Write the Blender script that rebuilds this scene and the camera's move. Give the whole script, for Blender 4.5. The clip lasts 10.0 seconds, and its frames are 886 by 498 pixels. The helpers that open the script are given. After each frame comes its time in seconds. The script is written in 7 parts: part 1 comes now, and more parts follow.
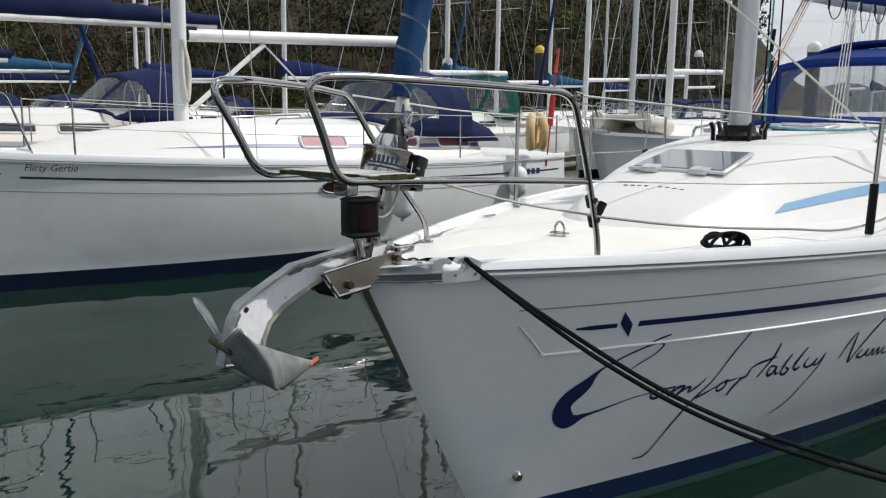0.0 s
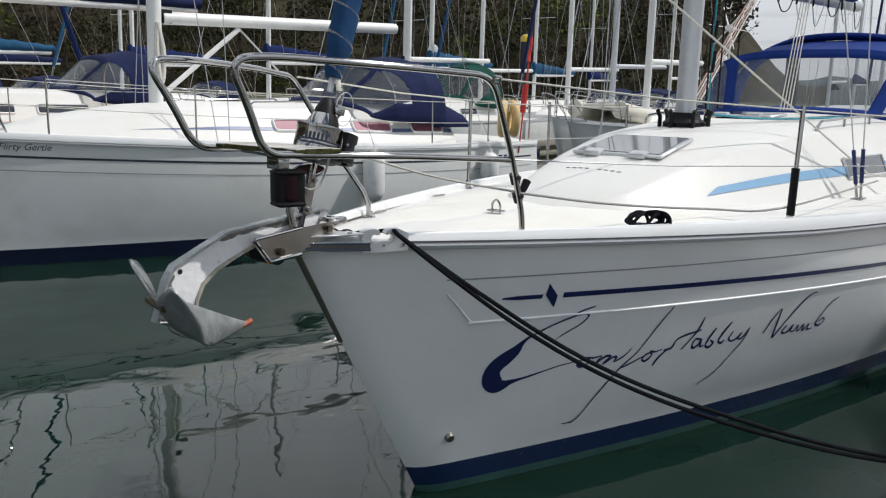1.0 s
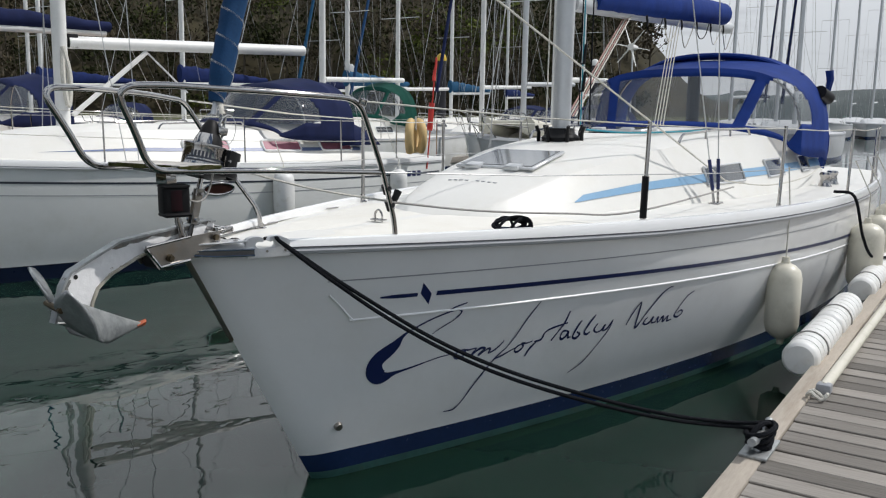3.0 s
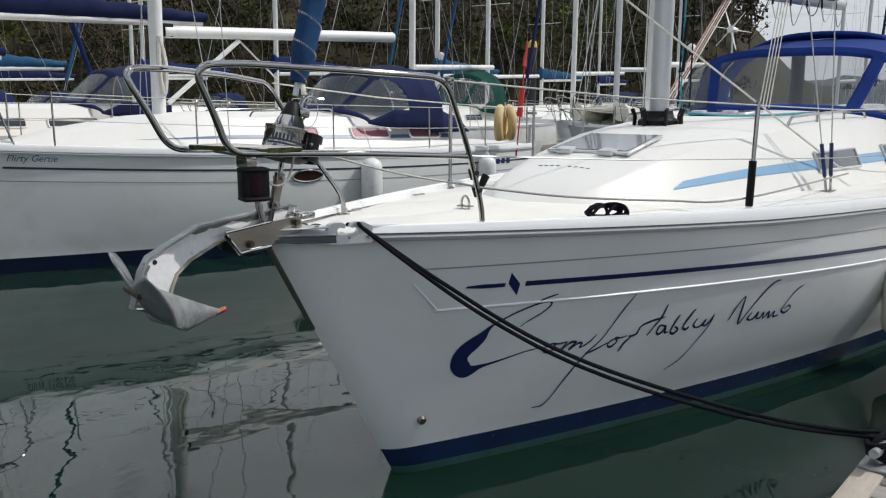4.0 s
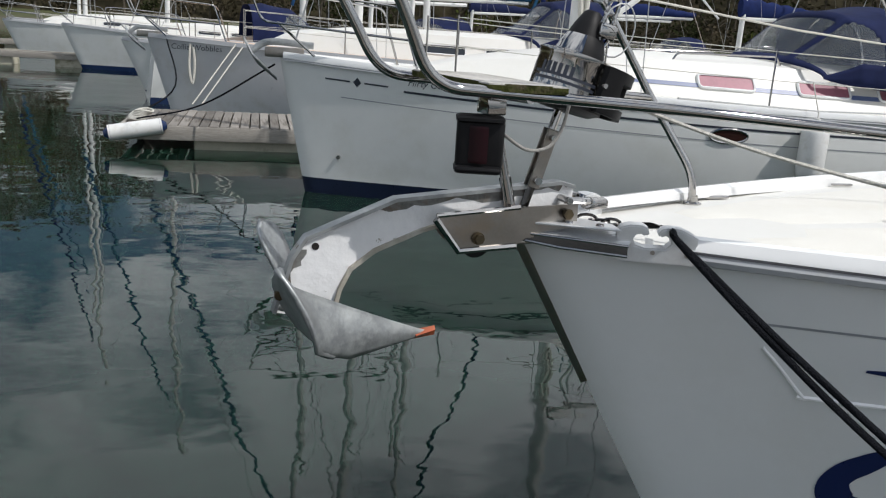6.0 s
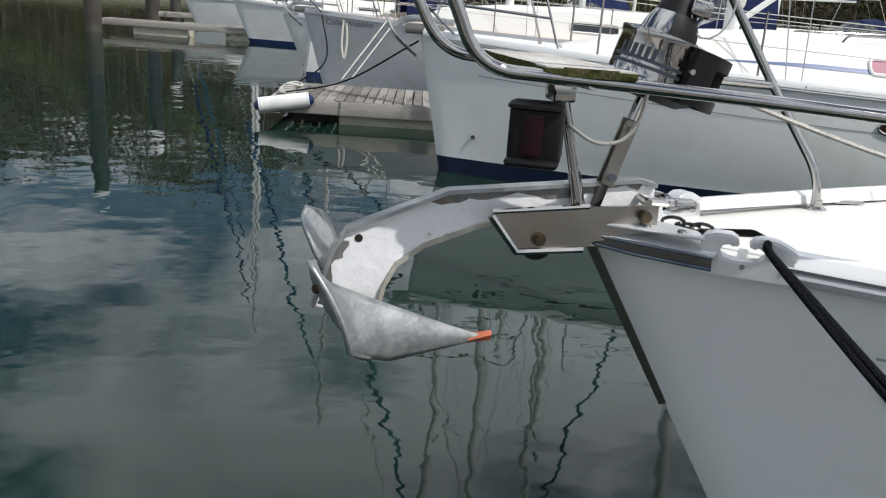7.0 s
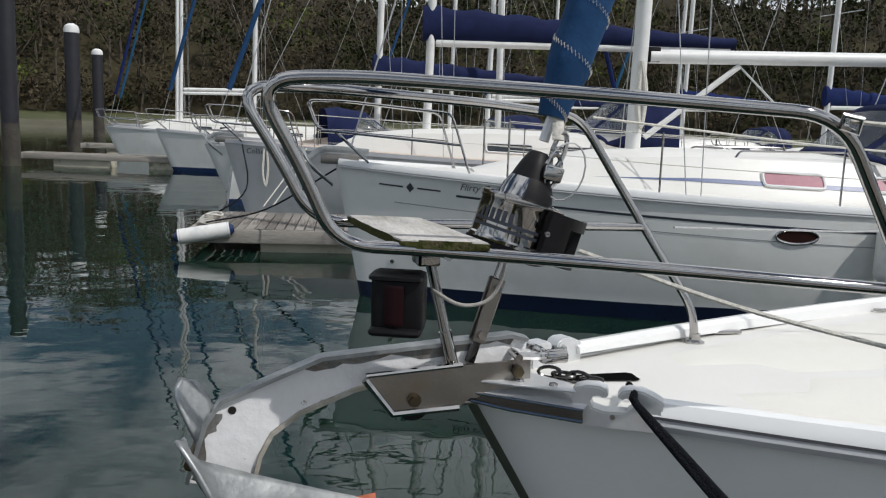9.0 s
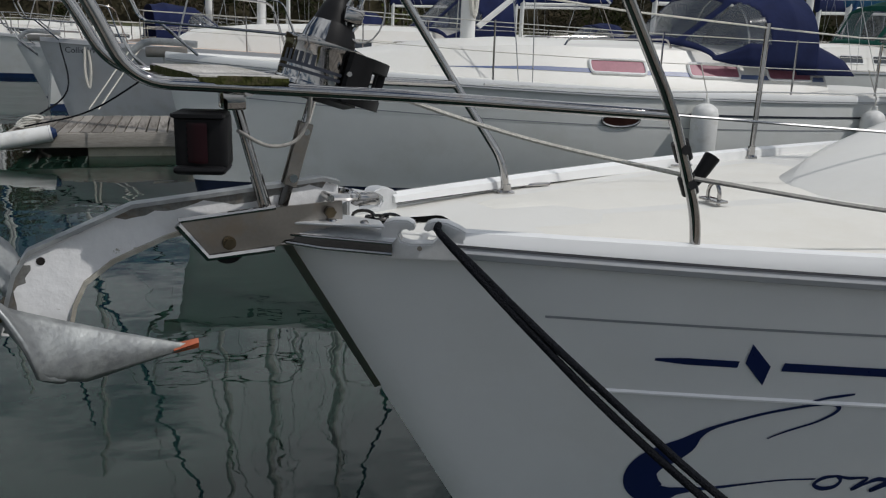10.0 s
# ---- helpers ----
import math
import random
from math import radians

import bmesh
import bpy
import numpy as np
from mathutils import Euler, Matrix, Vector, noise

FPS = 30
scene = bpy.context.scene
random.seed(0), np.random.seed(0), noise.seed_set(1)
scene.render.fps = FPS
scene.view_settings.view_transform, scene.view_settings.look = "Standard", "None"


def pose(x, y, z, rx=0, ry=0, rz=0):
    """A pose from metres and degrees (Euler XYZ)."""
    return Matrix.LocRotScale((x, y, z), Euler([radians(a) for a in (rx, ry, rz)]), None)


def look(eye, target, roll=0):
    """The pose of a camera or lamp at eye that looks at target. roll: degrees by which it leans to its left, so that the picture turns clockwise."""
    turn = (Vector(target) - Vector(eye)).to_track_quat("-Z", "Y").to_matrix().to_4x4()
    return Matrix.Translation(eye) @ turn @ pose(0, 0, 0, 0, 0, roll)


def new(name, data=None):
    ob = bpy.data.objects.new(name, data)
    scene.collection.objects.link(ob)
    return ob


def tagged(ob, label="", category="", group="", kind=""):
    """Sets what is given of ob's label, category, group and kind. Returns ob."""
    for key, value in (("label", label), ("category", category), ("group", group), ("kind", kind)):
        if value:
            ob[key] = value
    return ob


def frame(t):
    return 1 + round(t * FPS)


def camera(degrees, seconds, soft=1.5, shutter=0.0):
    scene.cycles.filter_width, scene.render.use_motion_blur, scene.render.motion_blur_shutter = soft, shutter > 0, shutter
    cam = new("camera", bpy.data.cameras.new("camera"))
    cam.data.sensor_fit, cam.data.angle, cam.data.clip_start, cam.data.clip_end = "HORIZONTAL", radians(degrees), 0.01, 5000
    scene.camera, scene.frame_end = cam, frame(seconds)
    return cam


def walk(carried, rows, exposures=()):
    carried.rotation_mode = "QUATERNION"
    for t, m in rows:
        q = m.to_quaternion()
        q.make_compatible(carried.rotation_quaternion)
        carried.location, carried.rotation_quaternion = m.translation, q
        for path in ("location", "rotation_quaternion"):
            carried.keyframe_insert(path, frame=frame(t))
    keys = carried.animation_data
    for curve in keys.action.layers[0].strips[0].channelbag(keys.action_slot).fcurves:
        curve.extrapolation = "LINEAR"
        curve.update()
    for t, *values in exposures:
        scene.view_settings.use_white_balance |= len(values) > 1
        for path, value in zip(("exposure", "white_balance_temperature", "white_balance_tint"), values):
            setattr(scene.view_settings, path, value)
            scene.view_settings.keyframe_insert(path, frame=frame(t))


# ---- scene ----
cam = camera(55.6, 10.0, soft=1.2)
PATH = [
    (0, (-2.048, -2.099, 1.908), (-0.535, -0.837, 1.564), 0.4),
    (0.5, (-2.064, -2.214, 1.901), (-0.528, -0.983, 1.543), 0.8),
    (1, (-2.081, -2.426, 1.888), (-0.554, -1.189, 1.517), 1.2),
    (1.5, (-2.128, -2.588, 1.902), (-0.571, -1.386, 1.536), 0.9),
    (2, (-2.228, -2.651, 1.899), (-0.61, -1.532, 1.541), -0.0),
    (3.5, (-2.285, -2.919, 1.904), (-0.654, -1.805, 1.592), 0.6),
    (4, (-2.126, -2.753, 1.865), (-0.62, -1.486, 1.511), -0.0),
    (4.5, (-1.842, -2.507, 1.858), (-0.453, -1.127, 1.453), -0.8),
    (5, (-1.467, -2.331, 1.824), (-0.262, -0.796, 1.383), 0.5),
    (5.5, (-1.172, -2.114, 1.807), (-0.216, -0.424, 1.326), 1.7),
    (6, (-0.894, -1.922, 1.786), (-0.229, -0.104, 1.282), 3.6),
    (7.5, (-0.601, -1.791, 1.808), (-0.321, 0.1, 1.222), 3.8),
    (8, (-0.578, -1.788, 1.895), (-0.264, 0.137, 1.453), 2.7),
    (8.5, (-0.549, -1.799, 1.938), (-0.193, 0.144, 1.622), 2.0),
    (9, (-0.507, -1.825, 1.913), (-0.039, 0.095, 1.608), 2.1),
    (9.5, (-0.469, -1.879, 1.854), (0.195, -0.035, 1.455), 2.2),
    (10, (-0.448, -1.962, 1.789), (0.344, -0.199, 1.277), 1.7),
]
walk(cam, [(t, look(eye, target, roll)) for t, eye, target, roll in PATH], [(0.0, -0.30), (1.0, -0.33), (3.5, -0.38), (4.5, -0.38), (5.5, -0.26), (6.0, -0.30), (7.5, 0.0), (8.5, -0.34), (9.0, -0.48), (9.5, -0.70), (10.0, -0.90)])

# ---- daylight ----
SUN_AZ, SUN_EL = math.atan2(-0.73, 0.68), radians(50)
world = bpy.data.worlds.new("sky")
scene.world = world
world.use_nodes = True


def sky_nodes():
    nt = world.node_tree
    nt.nodes.clear()
    out = nt.nodes.new("ShaderNodeOutputWorld")
    sky = nt.nodes.new("ShaderNodeTexSky")
    sky.sky_type, sky.sun_disc = "NISHITA", False
    sky.sun_elevation, sky.sun_rotation = SUN_EL, math.pi / 2 - SUN_AZ
    sky.air_density, sky.dust_density, sky.ozone_density = 1.1, 0.4, 2.5
    co = nt.nodes.new("ShaderNodeTexCoord")
    sep = nt.nodes.new("ShaderNodeSeparateXYZ")
    nt.links.new(co.outputs["Generated"], sep.inputs[0])
    # broken cloud on a flat layer: direction divided by its height
    add = nt.nodes.new("ShaderNodeMath")
    add.operation, add.inputs[1].default_value = "ADD", 0.12
    nt.links.new(sep.outputs["Z"], add.inputs[0])
    dv = nt.nodes.new("ShaderNodeVectorMath")
    dv.operation = "DIVIDE"
    com = nt.nodes.new("ShaderNodeCombineXYZ")
    for k in ("X", "Y", "Z"):
        nt.links.new(add.outputs[0], com.inputs[k])
    nt.links.new(co.outputs["Generated"], dv.inputs[0])
    nt.links.new(com.outputs[0], dv.inputs[1])
    no = nt.nodes.new("ShaderNodeTexNoise")
    no.inputs["Scale"].default_value, no.inputs["Detail"].default_value = 1.6, 9
    no.inputs["Roughness"].default_value = 0.58
    sh = nt.nodes.new("ShaderNodeVectorMath")
    sh.operation, sh.inputs[1].default_value = "ADD", (8.65, 10.15, 0.0)
    nt.links.new(dv.outputs[0], sh.inputs[0])
    nt.links.new(sh.outputs[0], no.inputs["Vector"])
    ramp = nt.nodes.new("ShaderNodeValToRGB")
    ramp.color_ramp.elements[0].position, ramp.color_ramp.elements[1].position = 0.43, 0.60
    # cloud piles up towards the horizon
    low = nt.nodes.new("ShaderNodeMapRange")
    low.inputs["From Min"].default_value, low.inputs["From Max"].default_value = 0.02, 0.17
    low.inputs["To Min"].default_value, low.inputs["To Max"].default_value = 0.22, 0.0
    nt.links.new(sep.outputs["Z"], low.inputs["Value"])
    more = nt.nodes.new("ShaderNodeMath")
    more.operation = "ADD"
    nt.links.new(no.outputs["Fac"], more.inputs[0])
    nt.links.new(low.outputs[0], more.inputs[1])
    # and is thicker over the land to the east
    east = nt.nodes.new("ShaderNodeVectorMath")
    east.operation, east.inputs[1].default_value = "DOT_PRODUCT", (0.125, 0.020, 0.0)
    nt.links.new(co.outputs["Generated"], east.inputs[0])
    bank = nt.nodes.new("ShaderNodeMath")
    bank.operation, bank.inputs[1].default_value = "MAXIMUM", 0.004
    nt.links.new(east.outputs["Value"], bank.inputs[0])
    full = nt.nodes.new("ShaderNodeMath")
    full.operation = "ADD"
    nt.links.new(more.outputs[0], full.inputs[0])
    nt.links.new(bank.outputs[0], full.inputs[1])
    nt.links.new(full.outputs[0], ramp.inputs["Fac"])
    cl = nt.nodes.new("ShaderNodeValToRGB")
    cl.color_ramp.elements[0].position, cl.color_ramp.elements[1].position = 0.54, 0.78
    cl.color_ramp.elements[0].color, cl.color_ramp.elements[1].color = (17.6, 18.5, 19.6, 1), (13.4, 14.1, 15.2, 1)
    nt.links.new(no.outputs["Fac"], cl.inputs["Fac"])
    mix = nt.nodes.new("ShaderNodeMix")
    mix.data_type = "RGBA"
    nt.links.new(ramp.outputs[0], mix.inputs["Factor"])
    nt.links.new(sky.outputs[0], mix.inputs["A"])
    # cloud is greyer low down, where it is seen from the side
    base = nt.nodes.new("ShaderNodeMapRange")
    base.inputs["From Min"].default_value, base.inputs["From Max"].default_value = 0.05, 0.45
    base.inputs["To Min"].default_value, base.inputs["To Max"].default_value = 0.66, 1.18
    nt.links.new(sep.outputs["Z"], base.inputs["Value"])
    grey = nt.nodes.new("ShaderNodeVectorMath")
    grey.operation = "SCALE"
    nt.links.new(cl.outputs[0], grey.inputs[0])
    nt.links.new(base.outputs[0], grey.inputs["Scale"])
    nt.links.new(grey.outputs[0], mix.inputs["B"])
    bg = nt.nodes.new("ShaderNodeBackground")
    bg.inputs["Strength"].default_value = 0.066
    nt.links.new(mix.outputs["Result"], bg.inputs["Color"])
    nt.links.new(bg.outputs[0], out.inputs["Surface"])


sky_nodes()
sun = new("sun", bpy.data.lights.new("sun", "SUN"))
sun.data.energy, sun.data.angle, sun.data.color = 3.6, radians(0.6), (1.0, 0.97, 0.94)
SUN_DIR = Vector((math.cos(SUN_EL) * math.cos(SUN_AZ), math.cos(SUN_EL) * math.sin(SUN_AZ), math.sin(SUN_EL)))
sun.matrix_world = look(SUN_DIR * 60, (0, 0, 0))


# ---- materials ----
def mat(name, color, rough=0.5, metal=0.0, vary=0.12, scale=6.0, grain=60.0, bump=0.0, bump_scale=80.0,
        stain=None, stain_amount=0.0, stain_scale=2.5, coat=0.0, trans=0.0, alpha=1.0, stretch=(1, 1, 1), island=0.0, spec=0.5, stain_edge=(0.52, 0.66)):
    """A principled material with tone variation at two scales, optional stains and relief."""
    m = bpy.data.materials.new(name)
    m.use_nodes = True
    nt = m.node_tree
    b = nt.nodes["Principled BSDF"]
    b.inputs["Roughness"].default_value, b.inputs["Metallic"].default_value = rough, metal
    b.inputs["Coat Weight"].default_value, b.inputs["Specular IOR Level"].default_value = coat, spec
    b.inputs["Coat Roughness"].default_value = 0.08
    b.inputs["Transmission Weight"].default_value, b.inputs["Alpha"].default_value = trans, alpha
    geo = nt.nodes.new("ShaderNodeTexCoord")
    mp = nt.nodes.new("ShaderNodeMapping")
    mp.inputs["Scale"].default_value = stretch
    nt.links.new(geo.outputs["Object"], mp.inputs["Vector"])

    def tex(s, detail):
        n = nt.nodes.new("ShaderNodeTexNoise")
        n.inputs["Scale"].default_value, n.inputs["Detail"].default_value = s, detail
        nt.links.new(mp.outputs[0], n.inputs["Vector"])
        return n

    def math_node(op, a, c):
        n = nt.nodes.new("ShaderNodeMath")
        n.operation = op
        for i, v in enumerate((a, c)):
            if isinstance(v, (int, float)):
                n.inputs[i].default_value = v
            else:
                nt.links.new(v, n.inputs[i])
        return n.outputs[0]

    big, small = tex(scale, 4), tex(grain, 3)
    f = math_node("ADD", math_node("MULTIPLY", big.outputs["Fac"], 0.65), math_node("MULTIPLY", small.outputs["Fac"], 0.35))
    if island:
        oi = nt.nodes.new("ShaderNodeObjectInfo")
        g = nt.nodes.new("ShaderNodeNewGeometry")
        r = math_node("FRACT", math_node("ADD", oi.outputs["Random"], g.outputs["Random Per Island"]), 0.0)
        f = math_node("ADD", math_node("MULTIPLY", f, 1 - island), math_node("MULTIPLY", r, island))
    rp = nt.nodes.new("ShaderNodeValToRGB")
    rp.color_ramp.elements[0].position, rp.color_ramp.elements[1].position = (0.0, 1.0) if island else (0.3, 0.7)
    rp.color_ramp.elements[0].color = (*[c * (1 - vary) for c in color], 1)
    rp.color_ramp.elements[1].color = (*[min(1, c * (1 + vary)) for c in color], 1)
    nt.links.new(f, rp.inputs["Fac"])
    col = rp.outputs[0]
    if stain:
        sn = tex(stain_scale, 8)
        sn.inputs["Roughness"].default_value = 0.65
        sr = nt.nodes.new("ShaderNodeValToRGB")
        sr.color_ramp.elements[0].position, sr.color_ramp.elements[1].position = stain_edge
        sr.color_ramp.elements[1].color = (stain_amount,) * 3 + (1,)
        nt.links.new(sn.outputs["Fac"], sr.inputs["Fac"])
        mx = nt.nodes.new("ShaderNodeMix")
        mx.data_type = "RGBA"
        mx.inputs["B"].default_value = (*stain, 1)
        nt.links.new(sr.outputs[0], mx.inputs["Factor"])
        nt.links.new(col, mx.inputs["A"])
        col = mx.outputs["Result"]
    nt.links.new(col, b.inputs["Base Color"])
    nt.links.new(math_node("ADD", math_node("MULTIPLY", small.outputs["Fac"], 0.12), max(0.0, rough - 0.06)), b.inputs["Roughness"])
    if bump:
        bt = tex(bump_scale, 4)
        bn = nt.nodes.new("ShaderNodeBump")
        bn.inputs["Strength"].default_value, bn.inputs["Distance"].default_value = bump, 0.01
        nt.links.new(bt.outputs["Fac"], bn.inputs["Height"])
        nt.links.new(bn.outputs[0], b.inputs["Normal"])
    return m


GEL = mat("gelcoat_white", (0.80, 0.805, 0.80), 0.16, vary=0.03, scale=1.2, grain=9, stain=(0.66, 0.65, 0.60), stain_amount=0.25, stain_scale=1.1, coat=0.3)
GEL_AGED = mat("gelcoat_aged", (0.74, 0.75, 0.73), 0.22, vary=0.04, scale=1.0, grain=7, stain=(0.60, 0.60, 0.54), stain_amount=0.35, stain_scale=1.3, coat=0.2)
GEL_GREY = mat("gelcoat_grey", (0.55, 0.56, 0.57), 0.3, vary=0.06, scale=1.0, grain=7, stain=(0.42, 0.41, 0.36), stain_amount=0.4)
DECK = mat("deck_moulding", (0.74, 0.73, 0.69), 0.42, vary=0.03, scale=2, grain=40, stain=(0.68, 0.66, 0.58), stain_amount=0.3, stain_scale=3)
NONSKID = mat("deck_nonskid", (0.78, 0.76, 0.70), 0.65, vary=0.04, scale=3, grain=120, bump=0.25, bump_scale=500, stain=(0.66, 0.62, 0.52), stain_amount=0.25)
RUB = mat("rubbing_strake_grey", (0.44, 0.45, 0.47), 0.35, vary=0.06, scale=4, grain=50, stain=(0.45, 0.44, 0.42), stain_amount=0.4, stain_scale=9)
GROOVE = mat("dark_rubber", (0.10, 0.10, 0.11), 0.6, vary=0.2, spec=0.15)
NAVY = mat("navy_boot_top", (0.010, 0.026, 0.085), 0.25, vary=0.2, scale=3, grain=30)
NAVY_DARK = mat("dark_navy_boot_top", (0.006, 0.012, 0.035), 0.3, vary=0.25, scale=3, grain=30)
GREEN_FOUL = mat("antifoul_green", (0.03, 0.10, 0.09), 0.6, vary=0.3, scale=5, grain=40, stain=(0.06, 0.08, 0.04), stain_amount=0.6, stain_scale=6)
BLUE_VINYL = mat("blue_vinyl", (0.008, 0.017, 0.085), 0.3, vary=0.08)
BLACK_VINYL = mat("black_vinyl", (0.03, 0.035, 0.05), 0.35, vary=0.1)
VOID = mat("unlit_locker", (0.006, 0.006, 0.006), 1.0, vary=0.2, spec=0.0)
GREY_LINE = mat("grey_line", (0.30, 0.31, 0.33), 0.4, vary=0.1)
WHITE_LINE = mat("white_line", (0.93, 0.93, 0.93), 0.3, vary=0.02)
SKY_STRIPE = mat("pale_blue_stripe", (0.19, 0.36, 0.54), 0.35, vary=0.08)
SLATE_STRIPE = mat("slate_blue_stripe", (0.10, 0.14, 0.27), 0.4, vary=0.1)
STEEL = mat("stainless_steel", (0.42, 0.41, 0.40), 0.06, 1.0, vary=0.06, scale=9, grain=90, stain=(0.35, 0.27, 0.2), stain_amount=0.25, stain_scale=14)
DARK_STEEL = mat("dark_steel", (0.085, 0.083, 0.082), 0.22, 1.0, vary=0.2, scale=10, grain=80)
STEEL_DULL = mat("stainless_plate", (0.31, 0.29, 0.265), 0.36, 1.0, vary=0.12, scale=14, grain=140, stain=(0.30, 0.24, 0.18), stain_amount=0.5, stain_scale=10)
ALLOY = mat("anodised_alloy", (0.60, 0.61, 0.62), 0.38, 0.6, vary=0.06, scale=5, grain=40)
CANVAS_ROYAL = mat("dark_royal_canvas", (0.010, 0.020, 0.085), 0.85, vary=0.25, scale=5, grain=160, bump=0.35, bump_scale=12, spec=0.15)
ALLOY_WHITE = mat("painted_mast_white", (0.74, 0.74, 0.72), 0.4, vary=0.05, stain=(0.5, 0.5, 0.46), stain_amount=0.3, stain_scale=5)
FAIRLEAD = mat("cast_alloy", (0.66, 0.67, 0.68), 0.4, 0.5, vary=0.08, scale=20, grain=120)
GALV = mat("galvanised_steel", (0.36, 0.375, 0.38), 0.48, 0.75, vary=0.22, scale=16, grain=70, stain=(0.55, 0.57, 0.56), stain_amount=0.7, stain_scale=9, bump=0.17, bump_scale=60)
FLAKED = mat("flaking_white_paint", (0.80, 0.80, 0.80), 0.5, vary=0.06, scale=6, grain=50, stain=(0.36, 0.34, 0.29), stain_amount=0.9, stain_scale=7.5, bump=0.3, bump_scale=40, stain_edge=(0.655, 0.665))
BARE_ZINC = mat("bare_zinc_edge", (0.20, 0.20, 0.19), 0.6, 0.4, vary=0.4, scale=30, grain=120, stain=(0.16, 0.11, 0.07), stain_amount=0.6, stain_scale=25)
GALV_BEIGE = mat("weathered_zinc_flange", (0.40, 0.37, 0.31), 0.6, 0.3, vary=0.2, scale=18, grain=80, stain=(0.55, 0.54, 0.50), stain_amount=0.6, stain_scale=12, bump=0.3, bump_scale=70)
RUST = mat("red_worn_paint", (0.42, 0.10, 0.04), 0.6, vary=0.3, scale=30, grain=120)
BLACK_PLASTIC = mat("black_plastic", (0.008, 0.008, 0.009), 0.5, vary=0.3, scale=20, spec=0.18)
BLACK_ROPE = mat("black_braided_rope", (0.007, 0.008, 0.011), 0.85, vary=0.4, scale=120, grain=260, bump=0.8, bump_scale=220, spec=0.15)
WHITE_ROPE = mat("white_rope", (0.62, 0.60, 0.54), 0.85, vary=0.25, scale=90, grain=200, bump=0.5, bump_scale=260)
GREY_ROPE = mat("grey_rope", (0.32, 0.31, 0.29), 0.85, vary=0.25, scale=90, grain=200)
TEAL_ROPE = mat("teal_rope", (0.03, 0.26, 0.34), 0.8, vary=0.3, scale=90, grain=200)
RED_ROPE = mat("red_fleck_rope", (0.45, 0.28, 0.24), 0.8, vary=0.5, scale=150, grain=200)
WIRE = mat("wire_rope", (0.50, 0.50, 0.50), 0.35, 0.8, vary=0.15, scale=60)
CANVAS_BLUE = mat("royal_blue_canvas", (0.010, 0.035, 0.19), 0.8, vary=0.22, scale=5, grain=160, bump=0.35, bump_scale=14, spec=0.15)
CANVAS_NAVY = mat("navy_canvas", (0.012, 0.018, 0.06), 0.85, vary=0.25, scale=5, grain=160, bump=0.35, bump_scale=12, spec=0.15)
CANVAS_GREEN = mat("green_canvas", (0.008, 0.06, 0.045), 0.85, vary=0.25, scale=5, grain=160, bump=0.3, bump_scale=12, spec=0.15)
CANVAS_TEAL = mat("sail_uv_strip", (0.014, 0.052, 0.13), 0.75, vary=0.25, scale=4, grain=120, bump=0.5, bump_scale=18, spec=0.15)
CANVAS_CYAN = mat("bright_blue_canvas", (0.018, 0.075, 0.15), 0.8, vary=0.2, scale=6, grain=100, bump=0.3, bump_scale=14, spec=0.15)
VINYL_CLEAR = mat("clear_vinyl", (0.17, 0.19, 0.21), 0.09, vary=0.25, scale=3, grain=12, alpha=0.36, bump=0.25, bump_scale=5)
SMOKED = mat("smoked_acrylic", (0.04, 0.045, 0.05), 0.03, vary=0.2, scale=4, coat=0.6)
PORT_DARK = mat("dark_port_glass", (0.035, 0.016, 0.013), 0.2, vary=0.3, spec=0.2)
PINK = mat("pink_curtain_glass", (0.34, 0.13, 0.17), 0.4, vary=0.18, scale=7, grain=30, spec=0.25)
CREAM = mat("cream_fender_vinyl", (0.66, 0.63, 0.53), 0.4, vary=0.06, scale=4, grain=30, stain=(0.45, 0.42, 0.32), stain_amount=0.4, stain_scale=7)
WHITE_FENDER = mat("white_fender_vinyl", (0.74, 0.74, 0.72), 0.45, vary=0.05, scale=4, grain=30, stain=(0.5, 0.48, 0.42), stain_amount=0.4, stain_scale=8)
ORANGE_BUOY = mat("faded_orange_foam", (0.62, 0.44, 0.20), 0.7, vary=0.12, scale=8, grain=60)
RED = mat("red_paint", (0.50, 0.03, 0.02), 0.5, vary=0.15)
YELLOW = mat("yellow_paint", (0.62, 0.42, 0.03), 0.5, vary=0.15)
PLANK = mat("weathered_planks", (0.240, 0.222, 0.200), 0.9, vary=0.75, scale=9, grain=90, stretch=(1, 0.12, 1), island=0.5, bump=0.6, bump_scale=60, stain=(0.09, 0.075, 0.062), stain_amount=0.8, stain_scale=11, spec=0.2)
EDGE_WOOD = mat("bleached_edge_timber", (0.42, 0.37, 0.31), 0.85, vary=0.2, scale=5, grain=90, stretch=(0.15, 1, 1), bump=0.4, bump_scale=60, stain=(0.22, 0.17, 0.12), stain_amount=0.4, stain_scale=6)
FINGER_WOOD = mat("grey_finger_timber", (0.34, 0.315, 0.28), 0.9, vary=0.3, scale=5, grain=90, stretch=(0.15, 1, 1), bump=0.4, bump_scale=60, stain=(0.11, 0.095, 0.075), stain_amount=0.6, stain_scale=5)
MOSSY_WOOD = mat("mossy_board", (0.47, 0.45, 0.42), 0.9, vary=0.35, scale=14, grain=110, stretch=(1, 0.35, 1), stain=(0.20, 0.19, 0.12), stain_amount=0.55, stain_scale=12, bump=0.6, bump_scale=90)
MOSS = mat("green_moss", (0.055, 0.060, 0.018), 0.95, vary=0.5, scale=30, grain=140, bump=0.8, bump_scale=90, stain=(0.15, 0.12, 0.08), stain_amount=0.7, stain_scale=22, spec=0.15)
